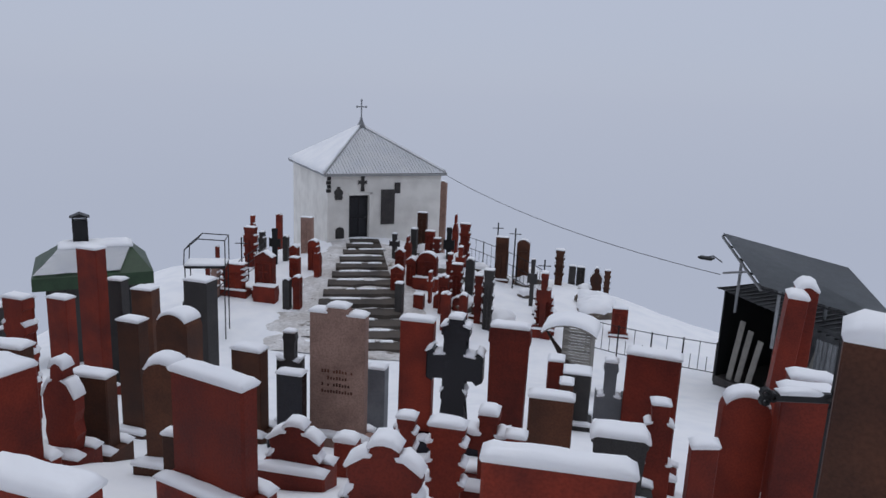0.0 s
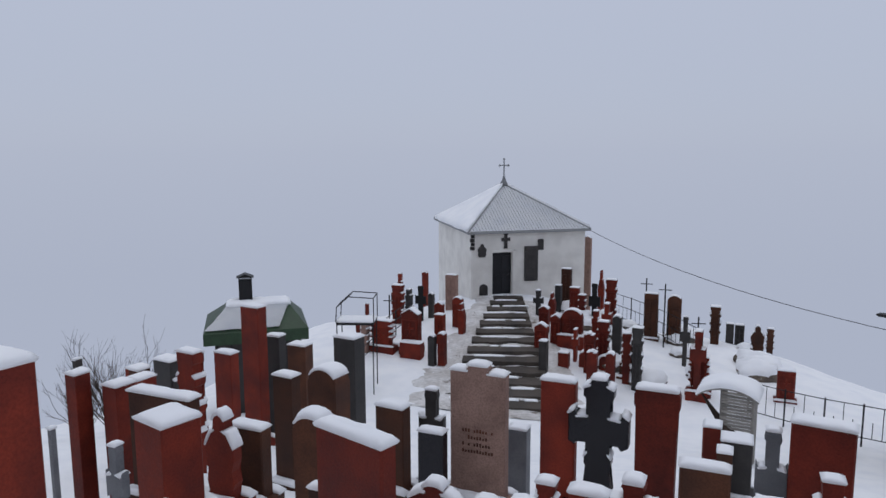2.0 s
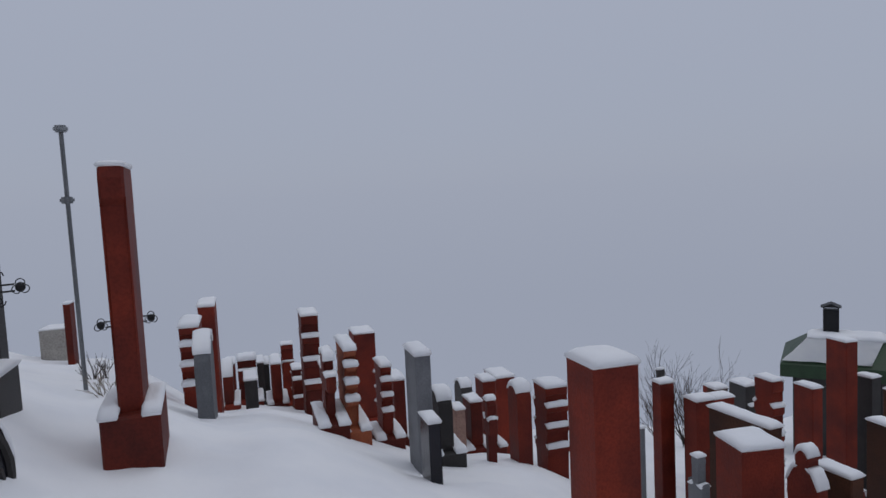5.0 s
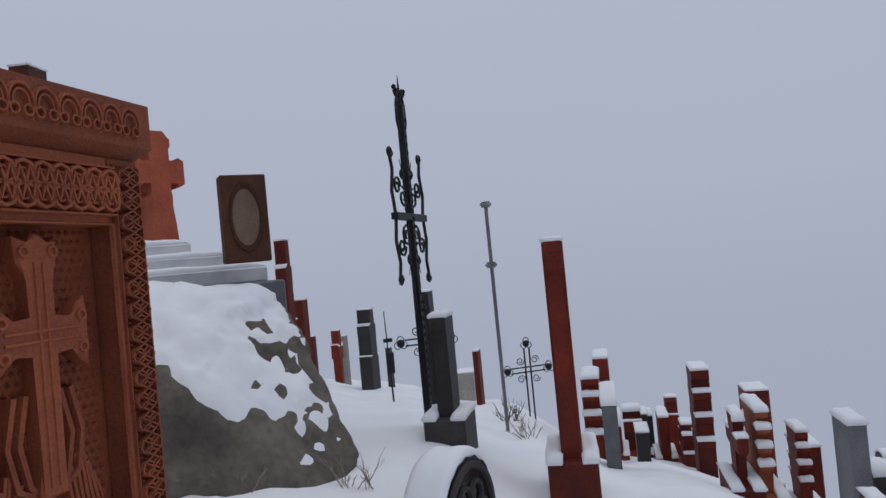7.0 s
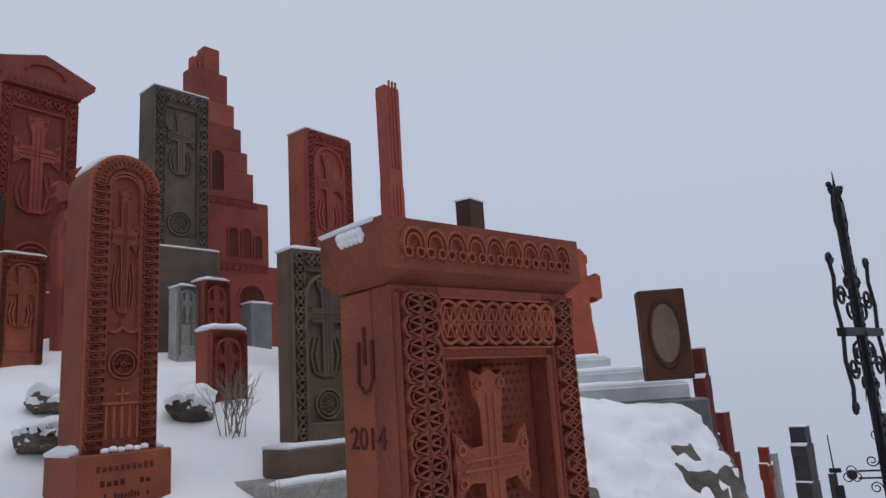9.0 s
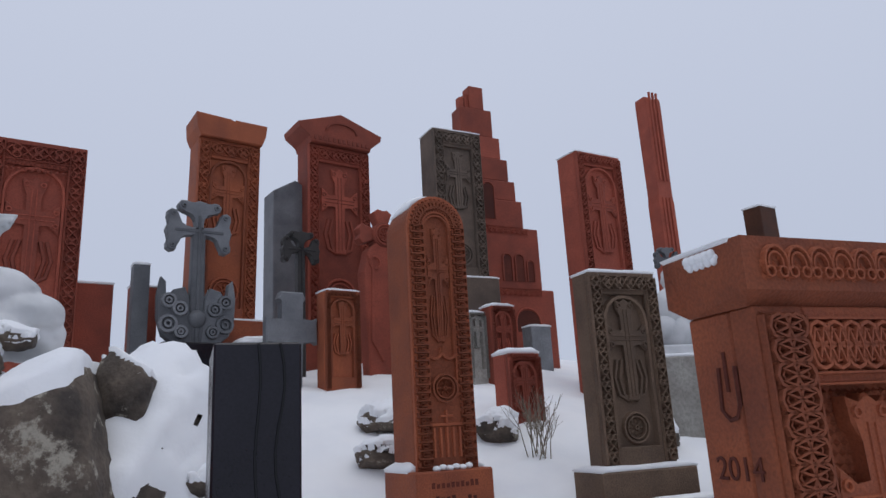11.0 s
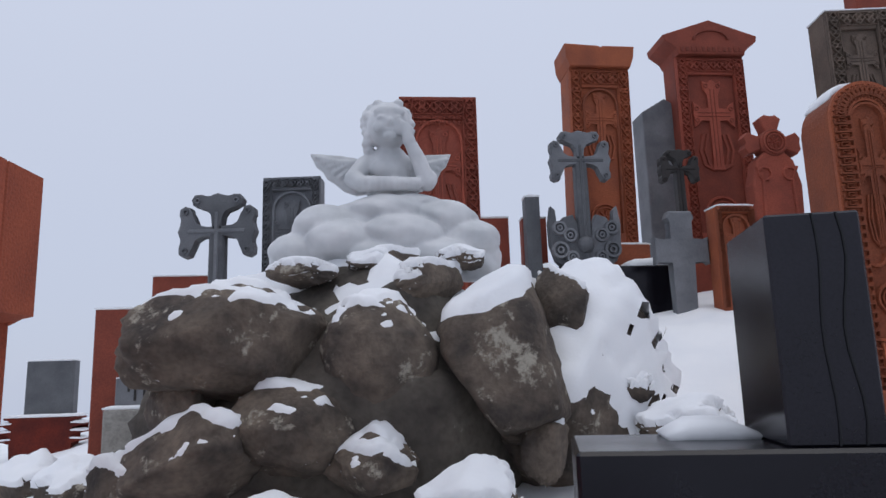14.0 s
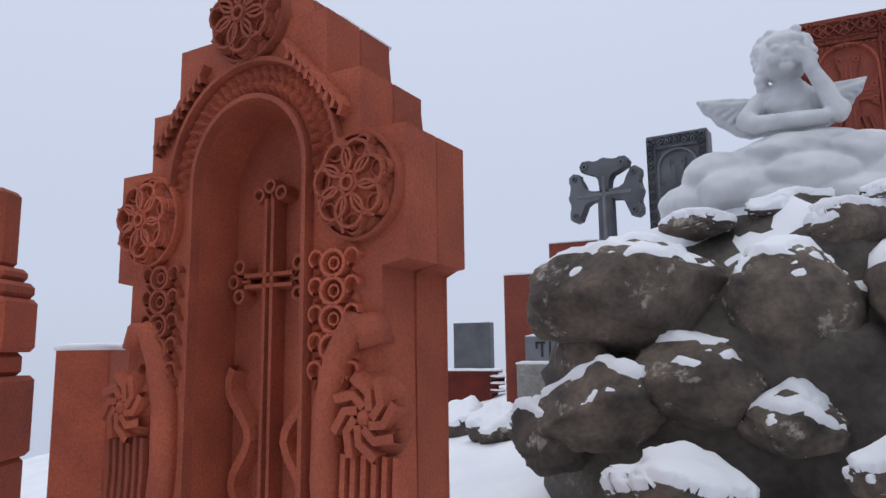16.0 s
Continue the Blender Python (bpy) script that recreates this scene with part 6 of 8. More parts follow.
# ---------------------------------------------------------------- near stepped cross-stone with a deep arched niche
def near_stone():
    x, y = 2.623, -3.714
    g = ground_z(x, y)
    e = thing("cross_stone", x, y, g, 168, "large red tuff cross-stone with a deep arched niche and medallions", "cross-stone")
    rec, deep = 0.22, 0.46

    def Z(z):
        return z - g

    sh, s2, s3, crown = Z(1.107), Z(1.37), Z(1.655), Z(1.86)
    half = [(0.70, Z(0.58)), (0.805, Z(0.60)), (0.805, sh), (0.60, sh), (0.60, s2), (0.43, s2), (0.43, s3), (0.20, s3), (0.17, crown)]
    out = [(-0.72, -0.3), (0.72, -0.3)] + half + [(-u, v) for u, v in half[::-1]]
    part("slab", prism(bmesh.new(), out, rec, deep, 0.012), RUST, e)
    # front leaf with the arched opening
    cx, r, spring = 0.04, 0.30, Z(1.0)
    bm = bmesh.new()
    prism(bm, [(cx + r, -0.3), (0.72, -0.3), (0.70, Z(0.58)), (0.805, Z(0.60)), (0.805, sh), (0.60, sh), (0.60, spring + 0.11), (cx + r, spring)], 0.0, rec)
    prism(bm, [(-0.72, -0.3), (cx - r, -0.3), (cx - r, spring), (-0.60, spring + 0.11), (-0.60, sh), (-0.805, sh), (-0.805, Z(0.60)), (-0.70, Z(0.58))], 0.0, rec)
    arch_pts = arc(cx, spring, r, 0, 180, 22, 0.32)
    head = [(0.60, spring + 0.11), (0.60, s2), (0.43, s2), (0.43, s3), (0.20, s3), (0.17, crown), (-0.17, crown), (-0.20, s3), (-0.43, s3), (-0.43, s2), (-0.60, s2), (-0.60, spring + 0.11)]
    prism(bm, head + arch_pts[::-1], 0.0, rec)
    part("front_leaf", bm, RUST, e, "carved front of the niche")
    # arch of overlapping leaves between two mouldings
    bm = bmesh.new()
    for k in range(27):
        an = math.pi * (k + 0.5) / 27
        for q, (t0, t1) in enumerate(((0.335, 0.40), (0.385, 0.455))):
            R, an2 = (t0 + t1) / 2, an + 0.05 * q
            stud(bm, cx + R * math.cos(an2), spring + R * 1.05 * math.sin(an2), 0.062, 0.026, -0.05 + 0.012 * q, 0.004, an2 + 0.45)
    tagged(part("leaf_arch", bm, RUST, e, "arch of overlapping carved leaves"), kind="stuff")
    bm = bmesh.new()
    ring(bm, cx, spring, r + 0.018, 0.036, -0.045, 0.004, 26, 0, 180, 0.338)
    ring(bm, cx, spring, 0.475, 0.03, -0.04, 0.004, 26, 0, 180, 0.50)
    for o in (-1, 1):
        bar(bm, [(cx + o * (r + 0.018), -0.2), (cx + o * (r + 0.018), spring)], 0.036, -0.045, 0.004)
    part("arch_moulding", bm, RUST, e)

    def medallion(mx, mz, rx, rz, label):
        bm = bmesh.new()
        bmesh.ops.create_uvsphere(bm, u_segments=24, v_segments=14, radius=1.0, matrix=Matrix.Translation((mx, 0.012, mz)) @ Matrix.Diagonal((rx, 0.085, rz, 1)))
        md = part("medallion", bm, RUST, e, label, True)
        bm = bmesh.new()
        for k in range(7):
            an = k * math.tau / 7 + 0.3
            u, v = math.cos(an), math.sin(an)
            ring(bm, mx + rx * 0.50 * u, mz + rz * 0.50 * v, rx * 0.33, rx * 0.10, -0.088, -0.045, 12)
            ring(bm, mx + rx * 0.72 * u, mz + rz * 0.72 * v, rx * 0.20, rx * 0.08, -0.068, -0.02, 10)
            bar(bm, [(mx + rx * 0.12 * u, mz + rz * 0.12 * v), (mx + rx * 0.55 * math.cos(an + 0.5), mz + rz * 0.55 * math.sin(an + 0.5)), (mx + rx * 0.9 * math.cos(an + 0.7), mz + rz * 0.9 * math.sin(an + 0.7))], rx * 0.10, -0.085, -0.03)
        ring(bm, mx, mz, rx * 0.14, rx * 0.1, -0.095, -0.06, 10)
        ring(bm, mx, mz, rx * 0.97, rx * 0.11, -0.04, 0.004, 26, 0, 360, rz * 0.97)
        tagged(part("knotwork", bm, RUST, md), kind="stuff")

    medallion(0.605, Z(0.885), 0.19, 0.21, "domed medallion with carved knotwork")
    medallion(-0.56, Z(0.865), 0.19, 0.21, "domed medallion with carved knotwork")
    medallion(0.02, Z(1.70), 0.21, 0.20, "domed medallion at the crown")
    for o, jx in ((-1, -0.47), (1, 0.50)):
        # chain of oval loops under the medallion
        bm = bmesh.new()
        for k in range(5):
            zc = Z(0.60) - 0.105 * k
            ring(bm, jx, zc, 0.055, 0.024, -0.04, 0.004, 14, 0, 360, 0.05)
            ring(bm, jx, zc, 0.024, 0.014, -0.03, 0.004, 8)
            stud(bm, jx, zc - 0.052, 0.075, 0.017, -0.045, 0.004)
            for q in (-1, 1):
                ring(bm, jx + q * 0.085, zc + 0.02, 0.032, 0.016, -0.034, 0.004, 10, 0, 250)
                stud(bm, jx + q * 0.09, zc - 0.03, 0.016, 0.034, -0.034, 0.004, q * 0.5)
        tagged(part("loop_chain", bm, RUST, e, "chain of carved loops"), kind="stuff")
        # long-necked bird shape: curved neck, head, whorled body, hanging fringe
        nx = 0.47 * o + 0.02
        bm = bmesh.new()
        neck = [(nx, Z(-0.45)), (nx - o * 0.03, Z(-0.2)), (nx - o * 0.02, Z(0.05)), (nx + o * 0.03, Z(0.25)), (nx + o * 0.10, Z(0.37)), (nx + o * 0.17, Z(0.36)), (nx + o * 0.19, Z(0.29))]
        tube(bm, [(u, 0.0, v) for u, v in neck], 0.068, 12)
        part("carved_curve", bm, RUST, e, "thick curving neck in high relief", True)
        wx, wz = nx + o * 0.185, Z(0.04)
        bm = bmesh.new()
        bmesh.ops.create_uvsphere(bm, u_segments=24, v_segments=12, radius=1.0, matrix=Matrix.Translation((wx, 0.01, wz)) @ Matrix.Diagonal((0.15, 0.075, 0.16, 1)))
        wh = part("whorl", bm, RUST, e, "spinning carved whorl", True)
        bm = bmesh.new()
        for k in range(8):
            an = k * math.tau / 8
            bar(bm, [(wx + 0.035 * math.cos(an), wz + 0.035 * math.sin(an)), (wx + 0.085 * math.cos(an + 0.55), wz + 0.09 * math.sin(an + 0.55)), (wx + 0.14 * math.cos(an + 1.15), wz + 0.15 * math.sin(an + 1.15))], 0.055, -0.082, -0.02)
        bmesh.ops.create_uvsphere(bm, u_segments=10, v_segments=6, radius=0.035, matrix=Matrix.Translation((wx, -0.06, wz)))
        tagged(part("whorl_blade", bm, RUST, wh), kind="stuff")
        bm = bmesh.new()
        for k in range(6):
            bar(bm, [(wx - o * 0.11 + o * 0.045 * k, wz - 0.13), (wx - o * 0.115 + o * 0.045 * k, wz - 0.28), (wx - o * 0.105 + o * 0.045 * k, wz - 0.46)], 0.038, -0.05, 0.004)
        tagged(part("frond_carving", bm, RUST, e, "hanging carved fringe"), kind="stuff")
        # feathered leaf climbing each shoulder
        bm = bmesh.new()
        for k in range(9):
            u0, v0 = o * (0.525 - 0.034 * k), spring + 0.17 + 0.036 * k
            bar(bm, [(u0, v0), (u0 + o * 0.012, v0 + 0.04), (u0 - o * 0.015, v0 + 0.085)], 0.034, -0.045, 0.004)
        tagged(part("acanthus", bm, RUST, e, "feathered leaf on the shoulder"), kind="stuff")
    # slender cross in the niche, three loops on each arm
    bm = bmesh.new()
    cz, top = Z(0.58), Z(0.94)
    for o in (-1, 1):
        bar(bm, [(o * 0.024, -0.2), (o * 0.020, top)], 0.032, rec - 0.075, rec + 0.004)
        bar(bm, [(-0.14, cz + o * 0.024), (0.14, cz + o * 0.024)], 0.03, rec - 0.075, rec + 0.004)
    for px, pz, dx, dz in ((0, top, 0, 1), (-0.15, cz, -1, 0), (0.15, cz, 1, 0)):
        for t in (-1, 0, 1):
            u, v = px + dx * (0.055 if t == 0 else 0.02) + dz * t * 0.065, pz + dz * (0.055 if t == 0 else 0.02) + dx * t * 0.065
            ring(bm, u, v, 0.028, 0.022, rec - 0.075, rec + 0.004, 10)
            bar(bm, [(px - dx * 0.03, pz - dz * 0.03), (u, v)], 0.022, rec - 0.06, rec + 0.004)
    part("niche_cross", bm, RUST, e, "slender cross with looped ends in the niche")
    # leaves curling from the foot of the cross
    for o in (-1, 1):
        bm = bmesh.new()
        bar(bm, [(o * (0.13 + 0.055 * math.sin(q * 0.75) + 0.004 * q), Z(-0.40 + 0.05 * q)) for q in range(13)], 0.07, rec - 0.07, rec + 0.004)
        part("carved_leaf", bm, RUST, e, "leaf curling from the foot of the cross")
    cap_snow(e, 0.66, 0.78, 0.08, 0.20, sh, 0.014)
    cap_snow(e, 0.24, 0.42, 0.10, deep, s3, 0.02)
    return e


RUST = stone_mat("rust_tuff", (0.46, 0.108, 0.053), (0.33, 0.074, 0.038), 0.78, 90, 4.0, 0.4, ((0.06, 0.016, 0.012), 22.0, 0.70))
near_stone()


# ---------------------------------------------------------------- black granite grave in front
def black_grave():
    x, y, z = -0.36, -2.65, 0.165
    e = thing("black_headstone", x, y, z, 158, "polished black granite headstone streaked with meltwater", "gravestone")
    part("slab", cube_bm(-0.11, 0.11, 0, 0.38, 0, 0.555, bevel=0.006), BLACK, e)
    for cx, bend in ((0.0, 0.006), (0.055, 0.012)):
        bm = bmesh.new()
        bar(bm, [(cx + bend * math.sin(q * 0.9), 0.552 - 0.055 * q) for q in range(11)], 0.008, -0.0035, 0.001)
        part("water_streak", bm, WETBLACK, e, "dark streak of running water")
    k = thing("grave_kerb", x, y, ground_z(x, y), 158, "polished black granite grave surround with snow inside", "grave kerb")
    h = z - ground_z(x, y)
    part("ledge", cube_bm(-0.60, 0.62, -0.03, 0.42, h - 0.2, h, bevel=0.01), BLACK, k, "black granite ledge")
    part("base", cube_bm(-0.57, 0.59, 0.01, 0.39, -0.5, h - 0.2, bevel=0.01), BLACK, k)
    bm = bmesh.new()
    snow_bm(bm, [(-0.12, h), (-0.20, h), (-0.34, h)], 0.22, 0.40, 0.05, 0.05, 4.4)
    part("snow_cap", bm, SNOW, k, "small drift against the headstone", True)


black_grave()


# ---------------------------------------------------------------- grey scrolled crosses
def trefoil_cross(x, y, rz, w, top, mat, label, bottom=None, knob=0.17, deep=0.16):
    """A cross whose three arms end in trefoil knobs."""
    g = ground_z(x, y) if bottom is None else bottom
    e = thing("stone_cross", x, y, g, rz, label, "cross", "gravestones")
    H = top - g
    a, s = w / 2, w * 0.11
    zc = H - w * 0.46
    part("post", prism(bmesh.new(), [(-s, -0.2), (s, -0.2), (s * 0.85, zc), (-s * 0.85, zc)], 0.004, deep - 0.004, 0.02), mat, e)
    # each arm flares into two lobes with a point between them
    unit = [(0.10, 0.12), (0.40, 0.11), (0.54, 0.20), (0.62, 0.40), (0.66, 0.60), (0.80, 0.64), (0.92, 0.56), (0.93, 0.40), (0.84, 0.26), (0.92, 0.12), (0.96, 0.0)]
    unit = [(u, -v) for u, v in unit] + [(u, v) for u, v in unit[-2::-1]]
    for an in (0, 90, 180):
        c, q = math.cos(radians(an)), math.sin(radians(an))
        line = [(a * (u * c - v * q), zc + a * (u * q + v * c)) for u, v in unit]
        arm = part("arm", prism(bmesh.new(), line, 0.0, deep, min(0.015, w * 0.02)), mat, e, "flared arm ending in two lobes")
        bm = bmesh.new()
        for v in (-0.48, 0.48):
            u = 0.76
            ring(bm, a * (u * c - v * q), zc + a * (u * q + v * c), a * 0.055, a * 0.05, -0.02, 0.004, 8)
        tagged(part("lobe_boss", bm, mat, arm), kind="stuff")
    bm = bmesh.new()
    bar(bm, [(0, 0), (0, H - 0.2)], s * 0.5, -0.012, 0.004)
    bar(bm, [(-a * 0.7, zc), (a * 0.7, zc)], s * 0.5, -0.012, 0.004)
    part("ridge", bm, mat, e)
    return e


trefoil_cross(1.55, -9.03, 165, 0.89, 2.37, GREY, "large grey stone cross with trefoil arms")
lyre = trefoil_cross(-3.15, -9.81, 172, 0.90, 3.62, GREY, "grey stone cross rising from scrolled stone leaves", bottom=1.70)
for o in (-1, 1):
    bm = bmesh.new()
    pts = [(0.05, 0.0), (0.30, 0.0), (0.42, 0.10), (0.49, 0.32), (0.50, 0.62), (0.46, 0.86), (0.40, 0.80), (0.41, 0.64), (0.33, 0.60), (0.30, 0.70), (0.16, 0.74), (0.10, 0.60)]
    pts = [(o * u, v) for u, v in pts]
    prism(bm, pts if o > 0 else pts[::-1], 0.0, 0.14, 0.015)
    part("scroll_leaf", bm, GREY, lyre, "scrolled leaf at the foot of the cross")
    bm = bmesh.new()
    for cx, cz, r in ((0.36, 0.25, 0.10), (0.22, 0.45, 0.08), (0.2, 0.15, 0.07), (0.36, 0.55, 0.08)):
        ring(bm, o * cx, cz, r, 0.05, -0.05, 0.004, 12)
        ring(bm, o * cx, cz, r * 0.4, 0.04, -0.04, 0.004, 8)
    tagged(part("scrollwork", bm, GREY, lyre), kind="stuff")
bm = ball(bmesh.new(), (0, 0.02, 0.32), 0.12, 14)
part("boss", bm, GREY, lyre, "round boss at the foot", True)
bb = thing("granite_base", -3.53, -9.68, ground_z(-3.53, -9.68), 172, "dark granite grave base with a cushion of snow", "grave base")
h = 1.70 - ground_z(-3.53, -9.68)
part("block", cube_bm(-0.85, 0.85, -0.1, 0.7, -0.4, h, bevel=0.015), BLACK, bb)
bm = bmesh.new()
snow_bm(bm, [(0.85, h), (0.15, h)], -0.08, 0.6, 0.12, 0.08, 2.0)
part("snow_cap", bm, SNOW, bb, "cushion of snow", True)

trefoil_cross(-4.96, -10.24, 172, 0.64, 3.58, DARK, "dark ornate stone cross with snow in its folds", knob=0.17)
# plain grey cross with flared arms
marker("cross", -4.12, -9.12, 0.70, 0.16, 2.33 - ground_z(-4.12, -9.12), 172, GREY, "plain pale grey cross with flared arms", snow=0.0, name="stone_cross", category="cross")


def wheel_cross(x, y, rz, w, top):
    g = ground_z(x, y)
    e = thing("stone_cross", x, y, g, rz, "red tuff cross with a rosette hub on a scrolled body", "cross", "gravestones")
    H = top - g
    a = w / 2
    zc = H - 0.42
    part("body", prism(bmesh.new(), [(-a * 0.8, -0.3), (a * 0.8, -0.3), (a * 1.0, zc - 0.6), (a * 0.75, zc - 0.25), (a * 0.3, zc - 0.1), (-a * 0.3, zc - 0.1), (-a * 0.75, zc - 0.25), (-a * 1.0, zc - 0.6)], 0, 0.25, 0.02), ROSE, e)
    for an in (0, 90, 180):
        pts = [(0.1, -0.06), (0.36, -0.16), (0.42, -0.08), (0.38, 0.0), (0.42, 0.08), (0.36, 0.16), (0.1, 0.06)]
        c, s = math.cos(radians(an)), math.sin(radians(an))
        part("arm", prism(bmesh.new(), [(u * c - v * s, zc + u * s + v * c) for u, v in pts], 0.02, 0.22, 0.015), ROSE, e)
    part("hub", prism(bmesh.new(), arc(0, zc, 0.2, 0, 342, 19), -0.02, 0.24, 0.012), ROSE, e)
    rosette(e, ROSE, 0, zc, 0.17, -0.02, 0.03, 8)
    bm = bmesh.new()
    for o in (-1, 1):
        bar(bm, [(o * a * 0.2, 0.2), (o * a * 0.7, 0.5), (o * a * 0.6, zc - 0.55), (o * a * 0.8, zc - 0.35)], 0.06, -0.03, 0.003)
        ring(bm, o * a * 0.5, zc - 0.45, 0.09, 0.04, -0.03, 0.003, 12)
    tagged(part("scrollwork", bm, ROSE, e), kind="stuff")


wheel_cross(-5.85, -9.30, 172, 0.72, 3.84)

# grey eight-sided stone and low stones of the upper slope
marker("gable", -5.50, -11.55, 0.80, 0.5, 4.86 - ground_z(-5.50, -11.55), 172, GREY, "tall smooth grey stone with a peaked top", snow=0.0)


# ---------------------------------------------------------------- graves beyond the rocks
def inscribed_grave():
    g = ground_z(2.28, -9.78)
    e = thing("inscribed_base", 2.28, -9.78, g, 172, "grey stone with large letters on a rough pale plinth", "grave base")
    part("plinth", cube_bm(-0.46, 0.62, -0.1, 0.6, -0.4, 0.09 - g, bevel=0.03), PALE, e, "rough pale stone plinth")
    st = part("letter_stone", cube_bm(-0.37, 0.5, 0.0, 0.5, 0.10 - g, 0.42 - g, bevel=0.015), GREY, e, "smooth grey letter stone")
    bm = bmesh.new()
    z = 0.18 - g
    # four large letters in block strokes
    for i, strokes in enumerate((((0, 0.16, 0.1, 0.16), (0.0, 0.16, 0, 0.10), (0.07, 0.16, 0.07, 0.0)), ((0, 0, 0, 0.16), (0, 0, 0.09, 0), (0.09, 0, 0.09, 0.16)), ((0, 0, 0, 0.16), (0, 0.16, 0.09, 0.16), (0.09, 0.16, 0.09, 0.08), (0, 0.08, 0.14, 0.08)), ((0, 0, 0, 0.16), (0, 0.0, 0.09, 0.0)))):
        for x0, z0, x1, z1 in strokes:
            box(bm, -0.22 + 0.17 * i + min(x0, x1) - 0.012, -0.22 + 0.17 * i + max(x0, x1) + 0.012, -0.012, 0.004, z + min(z0, z1) - 0.012, z + max(z0, z1) + 0.012)
    tagged(part("inscription", bm, DARK, st, "large dark letters"), kind="stuff")
    cap_snow(e, -0.46, 0.6, -0.08, 0.1, 0.09 - g, 0.03)
    cap_snow(e, -0.36, 0.5, 0.02, 0.5, 0.42 - g, 0.03)


inscribed_grave()
marker("flat", 2.67, -10.37, 0.60, 0.35, 1.24 - ground_z(2.67, -10.37), 172, ROSE, "plain red tuff slab behind an inscribed stone", snow=0.02)
marker("flat", 2.17, -11.45, 0.72, 0.35, 1.79 - ground_z(2.17, -11.45), 172, ROSE, "broad red tuff slab rising behind boulders", snow=0.01)
marker("flat", 4.46, -14.09, 0.75, 0.22, 0.77 - ground_z(4.46, -14.09), 172, GREY, "grey granite slab in a carved red surround", snow=0.015)
marker("lobed", 4.46, -13.85, 1.25, 0.3, 0.55, 172, RED, "low carved red tuff surround of a grey slab", snow=0.03)
for i, (x, y, w, h, mat, what) in enumerate(((-2.15, -10.88, 0.5, 1.5, ROSE, "low red slab behind the marble figure"), (-2.58, -10.32, 0.2, 1.65, GREY, "narrow grey stone stub"), (-2.81, -10.88, 0.36, 1.35, ROSE, "small red slab by a grey stub"), (-8.48, -8.65, 0.42, 0.75, STEEL, "low blue-grey metal marker standing in snow"), (-8.46, -4.69, 0.34, 3.03 - ground_z(-8.46, -4.69), BROWN, "square-headed brown stone on the crest"))):
    marker("flat", x, y, w, 0.25, h, 170, mat, what + " in the snow", snow=0.03)


def moulded_column(x, y, rz, top):
    g = ground_z(x, y)
    e = thing("moulded_pillar", x, y, g, rz, "thick red tuff pillar with stacked mouldings", "pillar")
    H = top - g
    for i, (w, z0, z1) in enumerate(((0.34, -0.3, 0.5), (0.30, 0.5, 0.62), (0.22, 0.62, 1.0), (0.24, 1.0, 1.28), (0.27, 1.28, 1.62), (0.2, 1.62, 1.72), (0.26, 1.72, 1.95), (0.24, 1.95, 2.02), (0.2, 2.02, 2.08), (0.14, 2.08, H))):
        part("drum", cube_bm(-w * 0.55, w * 0.55, -w * 0.55, w * 0.55, z0, z1, bevel=0.02), RUST, e)
    cap_snow(e, -0.18, 0.18, -0.18, -0.12, 0.5, 0.03)


moulded_column(3.70, -3.46, 200, 0.98)
marker("flat", 4.10, -4.48, 0.30, 0.3, 0.30 - ground_z(4.12, -4.48), 200, RUST, "red tuff slab with a chipped carved top", snow=0.03)


# ---------------------------------------------------------------- rocks and the marble figure
def boulder(x, y, z, rx, ry, rz_, seed, label="rough dark boulder with pale lichen", snow=0.55, thick=0.035, rough=0.28, mat=None, turn=0.0, flat=0.0, name="boulder", sub=5):
    e = thing(name, x, y, z, turn, label, "rock", "boulders")
    bm = bmesh.new()
    bmesh.ops.create_icosphere(bm, subdivisions=sub, radius=1.0)
    for v in bm.verts:
        p = v.co.copy()
        k = 1 + rough * noise.noise(p * 1.3 + Vector((seed, 0, 0))) + rough * 0.4 * noise.noise(p * 3.1 + Vector((0, seed, 0))) + rough * 0.26 * noise.noise(p * 8 + Vector((0, 0, seed))) + rough * 0.12 * noise.noise(p * 19 + Vector((seed, 0, seed)))
        # knock planes off so that it reads as broken stone
        for j in range(7):
            n = Vector((math.sin(seed * 3.1 + j * 2.4), math.cos(seed * 1.7 + j * 1.9), math.sin(seed + j * 2.9))).normalized()
            d = p.dot(n)
            lim = 0.76 - flat
            if d * k > lim:
                k = lim / d * 0.86 + k * 0.14
        v.co = Vector((p.x * rx, p.y * ry, p.z * rz_)) * k
    bm.normal_update()
    top = bmesh.new()
    if snow < 1:
        lift = {}
        for f in bm.faces:
            if f.normal.z < -0.1:
                continue
            vs = []
            for v in f.verts:
                if v not in lift:
                    q = v.normal.z + 0.30 * noise.noise(v.co * 2.6 / max(rx, rz_) + Vector((seed, 1, 2))) + 0.16 * noise.noise(v.co * 11 + Vector((seed, 5, 2)))
                    u = min(1.0, max(0.0, (q - snow + 0.16) / 0.32))
                    u = u * u * (3 - 2 * u)
                    q = -0.035 + (thick + 0.035) * u * (1 + 0.4 * noise.noise(v.co * 6))
                    lift[v] = top.verts.new(v.co + (v.normal * 0.5 + Vector((0, 0, 0.5))) * q)
                vs.append(lift[v])
            top.faces.new(vs)
    part("stone", bm, mat or ROCK, e, smooth=True)
    if len(top.faces):
        part("snow_cover", top, SNOW, e, "snow lying on the rock", True)
    else:
        top.free()
    return e


